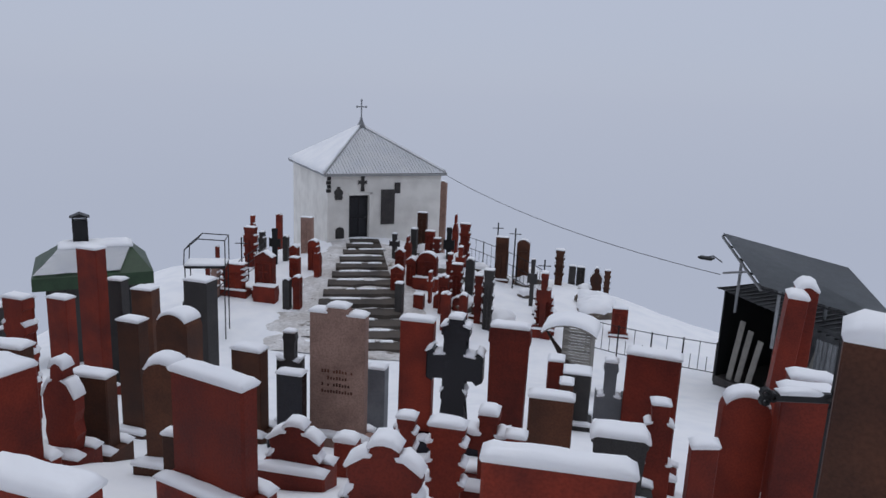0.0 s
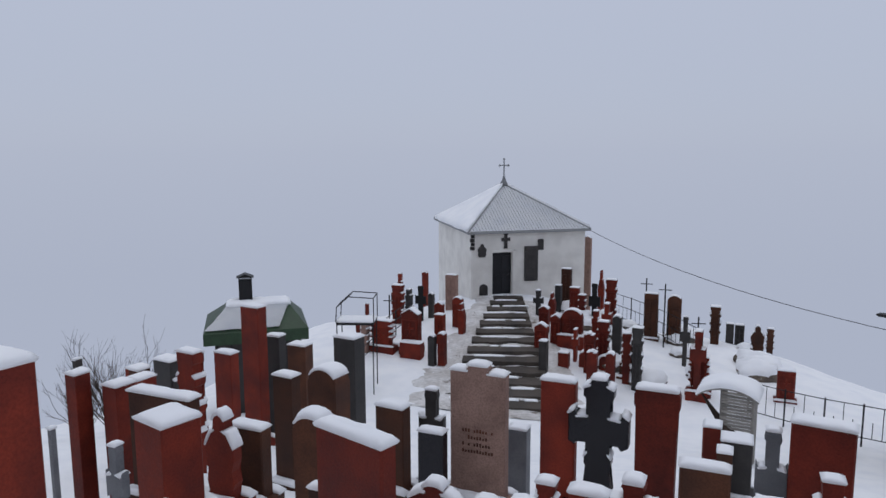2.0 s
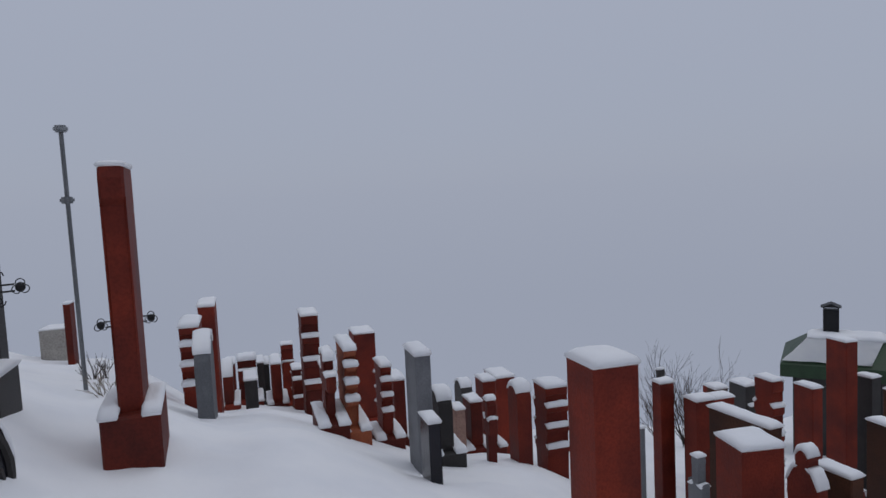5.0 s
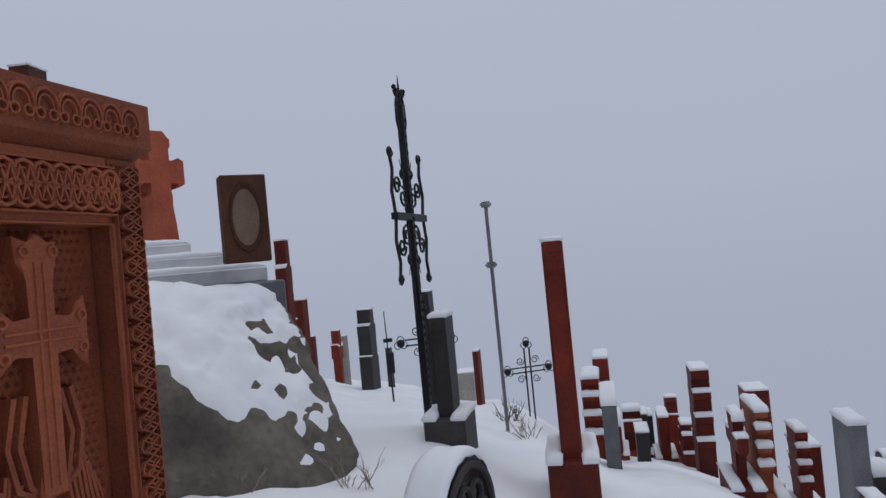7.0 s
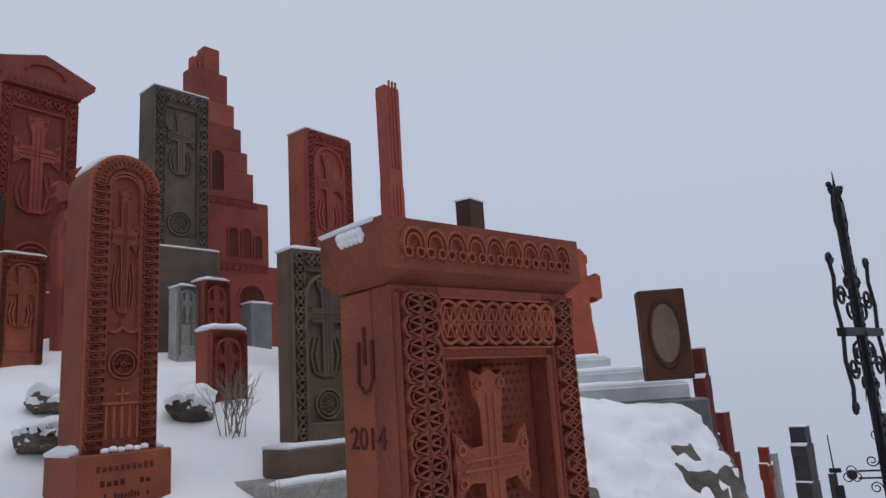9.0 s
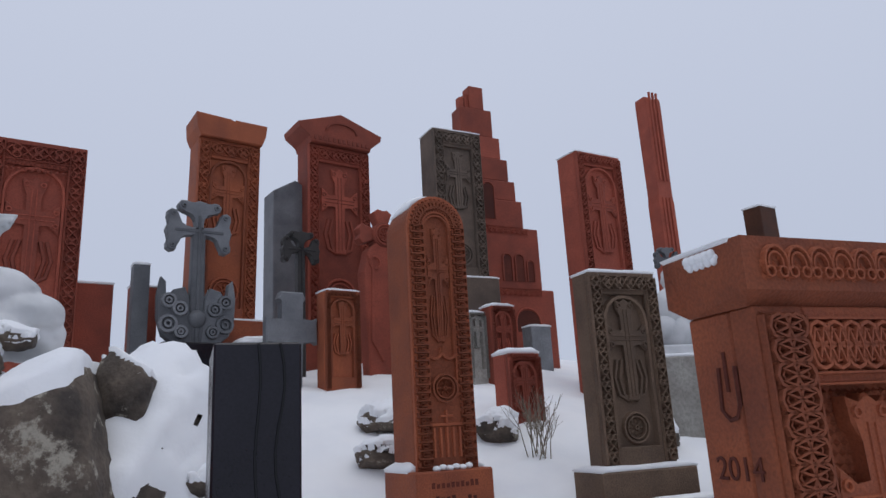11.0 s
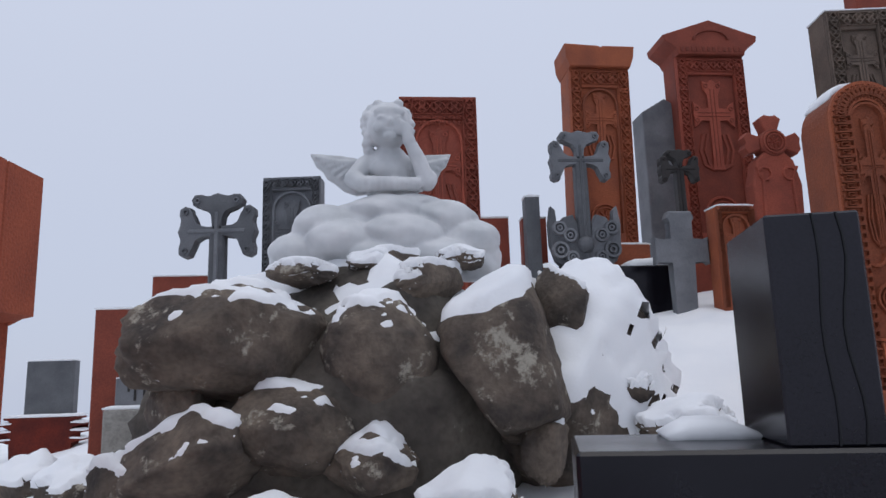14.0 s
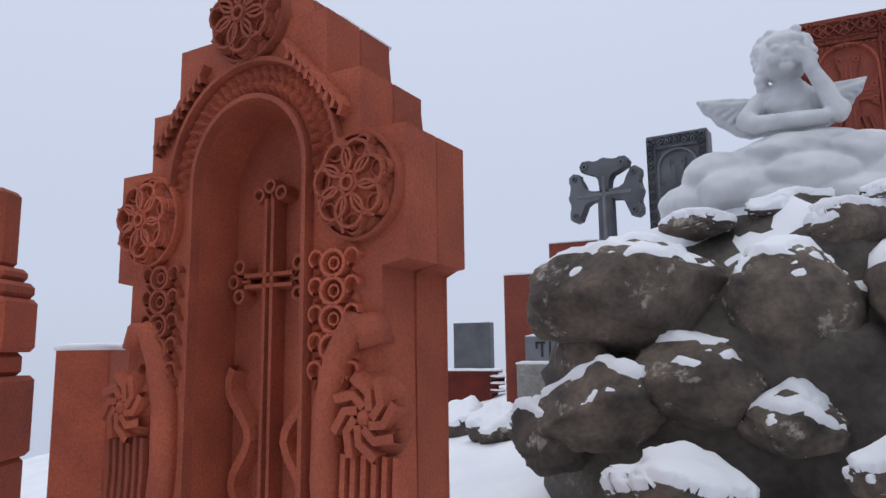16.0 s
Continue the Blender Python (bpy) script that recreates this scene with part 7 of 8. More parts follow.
def rock_block(points, seed, label, snow=0.6, thick=0.05, rough=0.05, mat=None, cuts=16):
    """A broken block: the hull of its corners, roughened, with snow where it faces up."""
    mid = sum((Vector(p) for p in points), Vector()) / len(points)
    low = min(p[2] for p in points)
    e = thing("boulder", mid.x, mid.y, low, 0, label, "rock", "boulders")
    bm = bmesh.new()
    for p in points:
        bm.verts.new(Vector(p) - Vector((mid.x, mid.y, low)))
    bmesh.ops.convex_hull(bm, input=bm.verts[:])
    bmesh.ops.delete(bm, geom=[v for v in bm.verts if not v.link_faces], context="VERTS")
    bmesh.ops.triangulate(bm, faces=bm.faces[:])
    for _ in range(6):
        long_ = [q for q in bm.edges if q.calc_length() > 1.6 / cuts * 1.3]
        if not long_:
            break
        bmesh.ops.subdivide_edges(bm, edges=long_, cuts=1)
        bmesh.ops.triangulate(bm, faces=bm.faces[:])
    for _ in range(3):
        bmesh.ops.smooth_vert(bm, verts=bm.verts[:], factor=0.5, use_axis_x=True, use_axis_y=True, use_axis_z=True)
    bm.normal_update()
    off = Vector((seed, seed * 0.3, 0))
    slope = {v: v.normal.copy() for v in bm.verts}
    for v, n in slope.items():
        p = v.co
        crack = abs(noise.noise(p * 2.1 + off))
        v.co = p + n * rough * (noise.noise(p * 1.7 + off) + 0.6 * noise.noise(p * 4.5 + off) + 0.35 * noise.noise(p * 13 + off) - 0.9 * max(0.0, 0.10 - crack) * 10 * 0.5)
    bm.normal_update()
    top, lift = bmesh.new(), {}
    for f in bm.faces:
        if f.normal.z < 0.0:
            continue
        vs = []
        for v in f.verts:
            if v not in lift:
                q = slope[v].z + 0.10 * noise.noise(v.co * 1.6 + off) + 0.06 * noise.noise(v.co * 9 + off)
                u = min(1.0, max(0.0, (q - snow + 0.10) / 0.2))
                u = u * u * (3 - 2 * u)
                lift[v] = top.verts.new(v.co + (v.normal * 0.5 + Vector((0, 0, 0.5))) * (-0.03 + (thick + 0.03) * u * (1 + 0.5 * noise.noise(v.co * 5))))
            vs.append(lift[v])
        top.faces.new(vs)
    part("stone", bm, mat or ROCK, e, smooth=True)
    part("snow_cover", top, SNOW, e, "snow lying on the rock", True)
    return e


# worn lettering on the pink stone
for i in range(4):
    word_bars(pink_stone, -0.2, 0.2, 0.98 - 0.085 * i, 0.045, 0.088, BROWN, 11, 30 + i)

MORTAR = stone_mat("rubble_mortar", (0.19, 0.165, 0.135), (0.085, 0.073, 0.062), 0.95, 18, 2.5, 1.0, ((0.27, 0.25, 0.22), 5.0, 0.62))
boulder(0.27, -6.62, -0.07, 1.67, 1.28, 1.28, 3.3, "mound of rubble and mortar under the marble figure", snow=0.72, thick=0.06, rough=0.22, mat=MORTAR, name="rubble_mound", sub=5)
boulder(1.18, -5.96, 0.59, 0.66, 0.45, 0.37, 1.2, "long dark boulder with orange and white lichen", snow=0.80, flat=-0.12, rough=0.2, turn=8)
boulder(0.27, -5.73, 0.49, 0.37, 0.34, 0.37, 7.7, "round boulder crusted with pale lichen", snow=0.72, rough=0.12, flat=-0.16)
rock_block([(-0.06, -5.57, 0.67), (-0.65, -5.56, 1.05), (-0.71, -5.43, 0.87), (-0.76, -5.15, 0.09), (-0.36, -5.24, 0.0), (-0.08, -5.41, 0.44), (-0.31, -5.30, 0.72), (-0.56, -5.28, 0.82), (-1.01, -6.18, 0.96), (-1.21, -5.99, 0.04),
            (-0.25, -6.30, 0.80), (-0.72, -5.96, -0.16)], 12.4, "tall angular boulder with a pale vein", snow=0.62, thick=0.05, rough=0.035, cuts=18)
boulder(0.79, -5.72, 0.05, 0.44, 0.32, 0.28, 5.1, "brown boulder wedged under larger ones", snow=0.80, flat=-0.1, rough=0.2)
boulder(1.38, -5.74, -0.09, 0.41, 0.36, 0.32, 9.3, "tilted slab-like boulder at the foot", snow=0.68, flat=0.1)
boulder(-0.12, -5.71, 0.06, 0.14, 0.16, 0.24, 2.2, "upright block set in mortar", snow=1.2, flat=0.15)
boulder(-1.17, -6.12, 0.14, 0.77, 0.68, 0.88, 4.6, "rock bank mostly buried in snow", snow=-0.05, thick=0.08, rough=0.34)
boulder(-1.06, -5.81, 0.73, 0.23, 0.23, 0.38, 4.9, "narrow brown rock in a snow bank", snow=0.5, flat=0.1)
boulder(-0.04, -5.97, 0.98, 0.32, 0.27, 0.15, 6.6, "flat brown stone near the top", snow=0.50, flat=0.1)
boulder(0.73, -6.10, 1.07, 0.22, 0.18, 0.10, 8.1, "small stone under the marble", snow=0.50)
boulder(0.15, -6.13, 1.15, 0.27, 0.18, 0.10, 10.2, "dark flat stone under the marble", snow=0.50)
boulder(-0.40, -6.04, 1.16, 0.19, 0.16, 0.08, 11.0, "thin brown stone under the marble", snow=0.50)
boulder(1.47, -5.99, 0.22, 0.22, 0.23, 0.22, 13.0, "broken brown stone in the wall of rocks", snow=0.8)
boulder(0.34, -5.54, -0.16, 0.27, 0.23, 0.22, 14.5, "lichen-spotted stone at the foot", snow=0.62)
boulder(-0.13, -5.04, -0.32, 0.29, 0.25, 0.18, 15.5, "low dark stone half under snow", snow=0.45, thick=0.05)
boulder(-0.72, -5.46, -0.09, 0.16, 0.18, 0.23, 16.5, "dark corner stone of the pile", snow=0.8)
boulder(-1.44, -5.73, 0.22, 0.19, 0.18, 0.12, 17.5, "dark stone poking through snow", snow=0.5, thick=0.05)
boulder(-1.71, -5.48, -0.02, 0.32, 0.27, 0.14, 18.5, "flat grey stone under a snow bank", snow=0.4, thick=0.06)
boulder(1.71, -5.86, -0.30, 0.27, 0.27, 0.23, 19.5, "foot stone dusted with snow", snow=0.55, thick=0.05)
boulder(0.94, -5.23, -0.49, 0.36, 0.32, 0.18, 20.5, "low rounded stone covered by snow", snow=0.3, thick=0.06)
boulder(2.73, -8.95, ground_z(2.73, -8.95) + 0.07, 0.40, 0.38, 0.28, 21.5, "low boulder among snow drifts", snow=0.5, thick=0.05)
boulder(3.43, -9.90, ground_z(3.43, -9.90) + 0.07, 0.47, 0.38, 0.27, 22.5, "snow-capped boulder among the drifts", snow=0.35, thick=0.06)
boulder(-5.06, -6.37, ground_z(-5.06, -6.37) + 0.05, 0.27, 0.24, 0.19, 23.5, "grey stone with snow on top", snow=0.4, thick=0.06)
boulder(-4.30, -7.32, ground_z(-4.30, -7.32) + 0.05, 0.34, 0.28, 0.19, 24.5, "rounded stone in the snow bank", snow=0.45, thick=0.06)
boulder(-3.73, -6.66, ground_z(-3.73, -6.66) + 0.04, 0.28, 0.28, 0.14, 25.5, "flat dark stone in the snow", snow=0.35, thick=0.06)
boulder(-6.29, -5.41, ground_z(-6.29, -5.41) + 0.07, 0.38, 0.33, 0.27, 27.5, "rough stone behind a plinth", snow=0.4, thick=0.06)

# heaps of snow and stones beside the path and on the eastern knoll
for i in range(26):
    rnd = random.Random(100 + i)
    u = rnd.random()
    x = rnd.uniform(-1.6, 2.4) if i < 14 else rnd.uniform(3.0, 8.5)
    y = rnd.uniform(24.5, 32.0) if i < 14 else rnd.uniform(25.0, 32.0)
    s = rnd.uniform(0.25, 0.6)
    boulder(x, y, ground_z(x, y) + s * 0.2, s * 1.3, s, s * 0.75, 40 + i, "brown rock showing through the snow of the knoll", snow=0.45, thick=0.1, sub=3)


# great boulder with marble steps
rock_block([(-3.79, -2.57, -0.65), (-4.25, -1.13, -1.22), (-4.68, -0.91, -1.04), (-4.28, -1.25, -1.04), (-4.35, -2.17, -0.20), (-4.26, -2.74, 0.06), (-5.60, -1.53, 0.13), (-5.34, -1.31, -0.22), (-4.96, -1.06, -0.78),
            (-5.37, -3.44, 0.32), (-4.16, -1.96, -1.6), (-4.22, -2.83, -1.5), (-5.37, -1.00, -1.9)], 31.0, "great grey boulder with a slope of snow", snow=0.68, thick=0.07, rough=0.05, mat=MORTAR, cuts=26)


def marble_steps():
    e = thing("marble_steps", -5.99, -2.20, 0.24, 125, "white marble steps under snow on top of a boulder", "steps")
    part("base", cube_bm(-1.2, 0.75, 0.0, 1.6, -0.6, 0.0, bevel=0.02), GREY, e, "grey stone bed")
    for i in range(3):
        s = part("step", cube_bm(-1.2, 0.62 - 0.28 * i, 0.08 + 0.18 * i, 1.5, 0.135 * i, 0.135 * (i + 1), bevel=0.012), MARBLE, e)
        bm = bmesh.new()
        snow_bm(bm, [(0.6 - 0.28 * i, 0.135 * (i + 1)), (-1.15, 0.135 * (i + 1))], 0.12 + 0.18 * i, 0.32 + 0.18 * i, 0.05, 0.07, i)
        part("snow_cap", bm, SNOW, s, "snow on a step", True)


marble_steps()
bs = thing("portrait_slab", -5.77, -1.77, 0.41, 113, "brown stone slab with a plain sunk oval", "gravestone")
part("slab", cube_bm(-0.19, 0.19, 0.0, 0.16, 0, 0.74, bevel=0.01), BROWN, bs)
bm = bmesh.new()
ring(bm, 0, 0.38, 0.125, 0.03, -0.02, 0.004, 20, 0, 360, 0.27)
part("oval_frame", bm, BROWN, bs)
part("oval", prism(bmesh.new(), arc(0, 0.38, 0.12, 0, 345, 23, 0.26), -0.006, 0.004), OLIVE, bs, "plain oval field")
# cross on the top step behind the dated stone
marker("ornate_cross", -6.99, -2.87, 0.50, 0.3, 1.06, 130, RUST, "carved orange cross on marble steps", snow=0.0, name="stone_cross", base=0.76, category="cross")


# ---------------------------------------------------------------- marble figure on a cloud
def blob(bm, c, r, seed=0.0, seg=20, lump=0.05):
    made = bmesh.ops.create_uvsphere(bm, u_segments=seg, v_segments=seg // 2 + 2, radius=1.0)
    for v in made["verts"]:
        n = 1 + lump * noise.noise(v.co * 2.2 + Vector((seed, seed, 0)))
        v.co = Vector((v.co.x * r[0] * n + c[0], v.co.y * r[1] * n + c[1], v.co.z * r[2] * n + c[2]))


def limb(bm, pts, radii, seg=10):
    for (a, ra), (b, rb) in zip(zip(pts, radii), list(zip(pts, radii))[1:]):
        a, b = Vector(a), Vector(b)
        for i in range(6):
            u = i / 5
            c = a.lerp(b, u)
            r = ra + (rb - ra) * u
            bmesh.ops.create_uvsphere(bm, u_segments=seg, v_segments=7, radius=r, matrix=Matrix.Translation(c))


def remeshed(name, bm, mat, label, category, m, voxel):
    ob = new(name, mesh_of(name, bm, mat, True))
    ob.matrix_world = m
    mod = ob.modifiers.new("melt", "REMESH")
    mod.mode, mod.voxel_size, mod.use_smooth_shade = "VOXEL", voxel, True
    sm = ob.modifiers.new("soften", "SMOOTH")
    sm.factor, sm.iterations = 0.5, 2
    return tagged(ob, label, category)


bm = bmesh.new()
# billows: a broad body, a large middle lobe, smaller ones folded round it
for c, r in (((0.0, 0.10, 0.10), (0.78, 0.36, 0.22)), ((0.02, -0.06, 0.42), (0.34, 0.26, 0.15)), ((-0.02, 0.06, 0.30), (0.60, 0.34, 0.26)), ((-0.42, -0.02, 0.33), (0.25, 0.26, 0.17)), ((-0.62, 0.0, 0.13), (0.22, 0.28, 0.17)),
             ((-0.30, -0.20, 0.19), (0.27, 0.22, 0.17)), ((0.10, -0.24, 0.24), (0.31, 0.20, 0.14)), ((0.42, -0.04, 0.36), (0.27, 0.28, 0.17)), ((0.58, -0.12, 0.22), (0.25, 0.22, 0.15)), ((0.66, 0.02, 0.09), (0.20, 0.26, 0.16)),
             ((0.32, -0.24, 0.10), (0.30, 0.18, 0.12)), ((-0.08, -0.26, 0.08), (0.26, 0.18, 0.13)), ((0.20, -0.02, 0.50), (0.24, 0.20, 0.08))):
    blob(bm, c, r, c[0] * 7, 28, 0.09)
remeshed("marble_cloud", bm, MARBLE, "white marble base carved as billowing clouds", "statue base", pose(0.09, -6.52, 1.13, 0, 0, 174) @ Matrix.Scale(1.06, 4), 0.014)
bm = bmesh.new()
# bust leaning on folded arms, head tilted on one hand, short wings
limb(bm, [(0.02, 0.06, 0.0), (0.01, 0.03, 0.14), (0.0, 0.02, 0.24)], (0.19, 0.165, 0.145))
blob(bm, (0.0, 0.02, 0.24), (0.215, 0.115, 0.085), 1)
blob(bm, (-0.02, -0.07, 0.17), (0.13, 0.07, 0.09), 1.5)
limb(bm, [(0.0, 0.01, 0.28), (-0.01, -0.01, 0.37)], (0.085, 0.08))
blob(bm, (-0.015, -0.04, 0.505), (0.155, 0.17, 0.175), 2, lump=0.03)
blob(bm, (-0.01, 0.03, 0.555), (0.175, 0.165, 0.155), 2.5, lump=0.05)
for k in range(54):
    a, q = k * 2.4, 0.25 + 0.75 * (k % 9) / 9
    u, v, w = math.cos(a) * math.sin(q * 1.9), abs(math.sin(a)) * math.sin(q * 1.9), math.cos(q * 1.9)
    blob(bm, (-0.01 + 0.17 * u, 0.02 + 0.15 * v - 0.04 * (abs(u) < 0.5), 0.56 + 0.155 * w), (0.042, 0.045, 0.036), k, 10)
for k in range(6):
    blob(bm, (-0.165 + 0.012 * (k % 2), -0.03 + 0.02 * (k % 3), 0.58 - 0.05 * k), (0.045, 0.06, 0.04), k + 3.0, 10)
for o in (-1, 1):
    blob(bm, (-0.015 + o * 0.07, -0.165, 0.455), (0.055, 0.04, 0.052), 3, 12)
    blob(bm, (-0.015 + o * 0.062, -0.195, 0.525), (0.032, 0.016, 0.014), 3, 10)
blob(bm, (-0.015, -0.205, 0.49), (0.024, 0.032, 0.032), 4, 12)
blob(bm, (-0.015, -0.18, 0.385), (0.05, 0.045, 0.035), 5, 12)
blob(bm, (-0.015, -0.195, 0.432), (0.035, 0.02, 0.013), 5, 10)
blob(bm, (-0.015, -0.165, 0.575), (0.12, 0.04, 0.05), 5, 12)
limb(bm, [(-0.18, 0.0, 0.22), (-0.27, -0.06, 0.10), (-0.22, -0.17, 0.035), (0.0, -0.20, 0.03), (0.16, -0.19, 0.035)], (0.075, 0.07, 0.062, 0.055, 0.05))
limb(bm, [(0.18, 0.0, 0.22), (0.27, -0.08, 0.10), (0.25, -0.15, 0.07)], (0.075, 0.072, 0.065))
limb(bm, [(0.25, -0.15, 0.06), (0.19, -0.17, 0.22), (0.12, -0.18, 0.36)], (0.068, 0.058, 0.045))
limb(bm, [(0.12, -0.19, 0.36), (0.09, -0.20, 0.46)], (0.05, 0.03))
for k in range(3):
    limb(bm, [(0.10 + 0.025 * k, -0.20, 0.42), (0.055 + 0.028 * k, -0.205, 0.495 - 0.008 * k)], (0.02, 0.015), 8)
for edge in ([(0.10, 0.04), (0.24, 0.02), (0.33, 0.05), (0.40, 0.11), (0.455, 0.145), (0.49, 0.205), (0.535, 0.235), (0.565, 0.30), (0.585, 0.335), (0.36, 0.325), (0.14, 0.29)],):
    prism(bm, [(-u, v) for u, v in edge[::-1]], 0.09, 0.14)
    prism(bm, [(u * 0.82, v + 0.02) for u, v in edge], 0.09, 0.14)
for o, q in ((-1, 1.0), (1, 0.82)):
    for k in range(7):
        limb(bm, [(o * q * (0.18 + 0.03 * k), 0.083, 0.27), (o * q * (0.27 + 0.044 * k), 0.085, 0.08 + 0.037 * k)], (0.014, 0.018), 8)
remeshed("marble_statue", bm, MARBLE, "white marble winged child figure resting its chin", "statue", pose(0.04, -6.54, 1.76, 0, 0, 176) @ Matrix.Scale(1.08, 4), 0.011)


def marble_monument():
    """A rough white figure group on a pale block, with a small grey cross behind it."""
    x, y = -7.15, -5.27
    g = ground_z(x, y)
    e = thing("marble_monument", x, y, g, 150, "white marble figure group on a pale stepped block", "monument")
    h = 1.15 - g
    part("base", cube_bm(-0.40, 0.40, -0.1, 0.5, -0.5, h, bevel=0.02), PALE, e, "pale stone block")
    part("step", cube_bm(-0.30, 0.30, -0.02, 0.42, h, h + 0.14, bevel=0.02), MARBLE, e)
    bm = bmesh.new()
    for c, r in (((0.0, 0.15, 0.30), (0.26, 0.18, 0.22)), ((-0.08, 0.12, 0.58), (0.19, 0.15, 0.24)), ((0.12, 0.14, 0.72), (0.15, 0.13, 0.22)), ((0.02, 0.14, 0.95), (0.12, 0.11, 0.16)), ((-0.16, 0.08, 0.36), (0.13, 0.12, 0.16))):
        blob(bm, (c[0], c[1], c[2] + h), r, c[0] * 9, 14, 0.22)
    part("figure", bm, MARBLE, e, "lumpy white marble carving", True)
    cap_snow(e, -0.38, 0.38, -0.08, 0.0, h, 0.03)
    trefoil_cross(-7.40, -5.47, 150, 0.34, 2.55, GREY, "small grey stone cross over a marble group", deep=0.08)


marble_monument()


# ---------------------------------------------------------------- ironwork
def scroll(bm, cx, cz, r, flip, y=0.0, t=0.011, turns=1.4, start=0.0):
    pts = []
    for i in range(15):
        u = i / 14
        a = start + flip * u * turns * math.tau
        q = r * (1 - 0.72 * u)
        pts.append((cx + q * math.cos(a), y, cz + q * math.sin(a)))
    tube(bm, pts, t, 5)


def iron_cross():
    x, y = -5.69, -0.40
    g = ground_z(x, y)
    e = thing("iron_cross", x, y, g, 158, "tall wrought-iron grave cross with scrolled arms", "cross")
    H, zc = 1.87 - g, 0.66 - g
    part("post", box(bmesh.new(), -0.03, 0.03, -0.03, 0.03, -0.3, H - 0.25, 0.006), IRON, e)
    bm = bmesh.new()
    for i in range(34):
        stud(bm, 0.0, 0.3 + i * 0.07, 0.012, 0.03, -0.042, -0.028)
    tagged(part("post_studs", bm, IRON, e), kind="stuff")
    part("crossbar", box(bmesh.new(), -0.36, 0.36, -0.03, 0.03, zc - 0.03, zc + 0.03, 0.006), IRON, e)
    bm = bmesh.new()
    for o in (-1, 1):
        for v in (-1, 1):
            scroll(bm, o * 0.12, zc + v * 0.16, 0.09, o * v, start=radians(90))
            scroll(bm, o * 0.24, zc + v * 0.25, 0.08, -o * v)
            tube(bm, [(o * 0.33, 0, zc + v * 0.02), (o * 0.37, 0, zc + v * 0.2), (o * 0.32, 0, zc + v * 0.38), (o * 0.36, 0, zc + v * 0.52)], 0.014, 6)
            scroll(bm, o * 0.34, zc + v * 0.52, 0.045, o * v, t=0.014)
            tube(bm, [(o * 0.08, 0, zc + v * 0.05), (o * 0.06, 0, zc + v * 0.3), (o * 0.14, 0, zc + v * 0.48)], 0.012, 5, 0.003)
            scroll(bm, o * 0.10, zc + v * 0.36, 0.05, o * v)
    tagged(part("scrollwork", bm, IRON, e, "black iron scrolls"), kind="stuff")
    bm = bmesh.new()
    for o in (-1, 1):
        tube(bm, [(o * 0.03, 0, H - 0.55), (o * 0.1, 0, H - 0.4), (o * 0.09, 0, H - 0.25), (o * 0.03, 0, H - 0.12)], 0.013, 6)
        scroll(bm, o * 0.08, H - 0.15, 0.045, o)
        ball(bm, (o * 0.11, 0, H - 0.12), 0.022, 8)
        tube(bm, [(o * 0.03, 0, zc - 0.5), (o * 0.06, 0, zc - 0.65), (o * 0.03, 0, zc - 0.85)], 0.012, 5)
    tube(bm, [(0, 0, H - 0.28), (0, 0, H)], 0.022, 6, 0.002)
    part("finial", bm, IRON, e, "iron finial with curled leaves")


iron_cross()


def thin_pole():
    x, y = -8.02, 0.60
    g = ground_z(x, y)
    e = thing("ball_pole", x, y, g, 0, "thin pale metal pole with two ball knobs", "pole")
    H = 0.89 - g
    part("rod", tube(bmesh.new(), [(0, 0, -0.3), (-0.01, -0.01, H)], 0.022, 8), STEEL, e)
    for z in (H, H - 0.72):
        bm = bmesh.new()
        bmesh.ops.create_cone(bm, cap_ends=True, segments=8, radius1=0.075, radius2=0.075, depth=0.07, matrix=Matrix.Translation((-0.01, -0.01, z)))
        bmesh.ops.bevel(bm, geom=bm.edges[:], offset=0.02, segments=2, affect="EDGES")
        part("knob", bm, STEEL, e, "faceted knob")


thin_pole()


def lantern_cross(x, y, rz, H, name="iron_cross", label="small iron cross with ringed ends and scrolls"):
    g = ground_z(x, y)
    e = thing(name, x, y, g, rz, label, "cross", "iron crosses")
    for o in (-1, 1):
        part("upright", tube(bmesh.new(), [(o * 0.045, 0, -0.2), (o * 0.045, 0, H - 0.08)], 0.014, 6), IRON, e)
    z = H * 0.66
    for o in (-1, 1):
        part("arm", tube(bmesh.new(), [(-0.3, 0, z + o * 0.04), (0.3, 0, z + o * 0.04)], 0.012, 6), IRON, e)
    bm = bmesh.new()
    for cx, cz in ((0, H), (-0.36, z), (0.36, z)):
        for k in range(3):
            a = k * math.tau / 3 + math.pi / 2
            pts = [(cx + 0.05 * math.cos(a) + 0.05 * math.cos(b * math.tau / 10), 0, cz + 0.05 * math.sin(a) + 0.05 * math.sin(b * math.tau / 10)) for b in range(11)]
            tube(bm, pts, 0.008, 4)
        ball(bm, (cx, 0, cz), 0.06, 8)
    for o in (-1, 1):
        scroll(bm, o * 0.13, z + 0.15, 0.07, o, t=0.008)
        scroll(bm, o * 0.13, z - 0.15, 0.07, -o, t=0.008)
    tagged(part("ringwork", bm, IRON, e), kind="stuff")


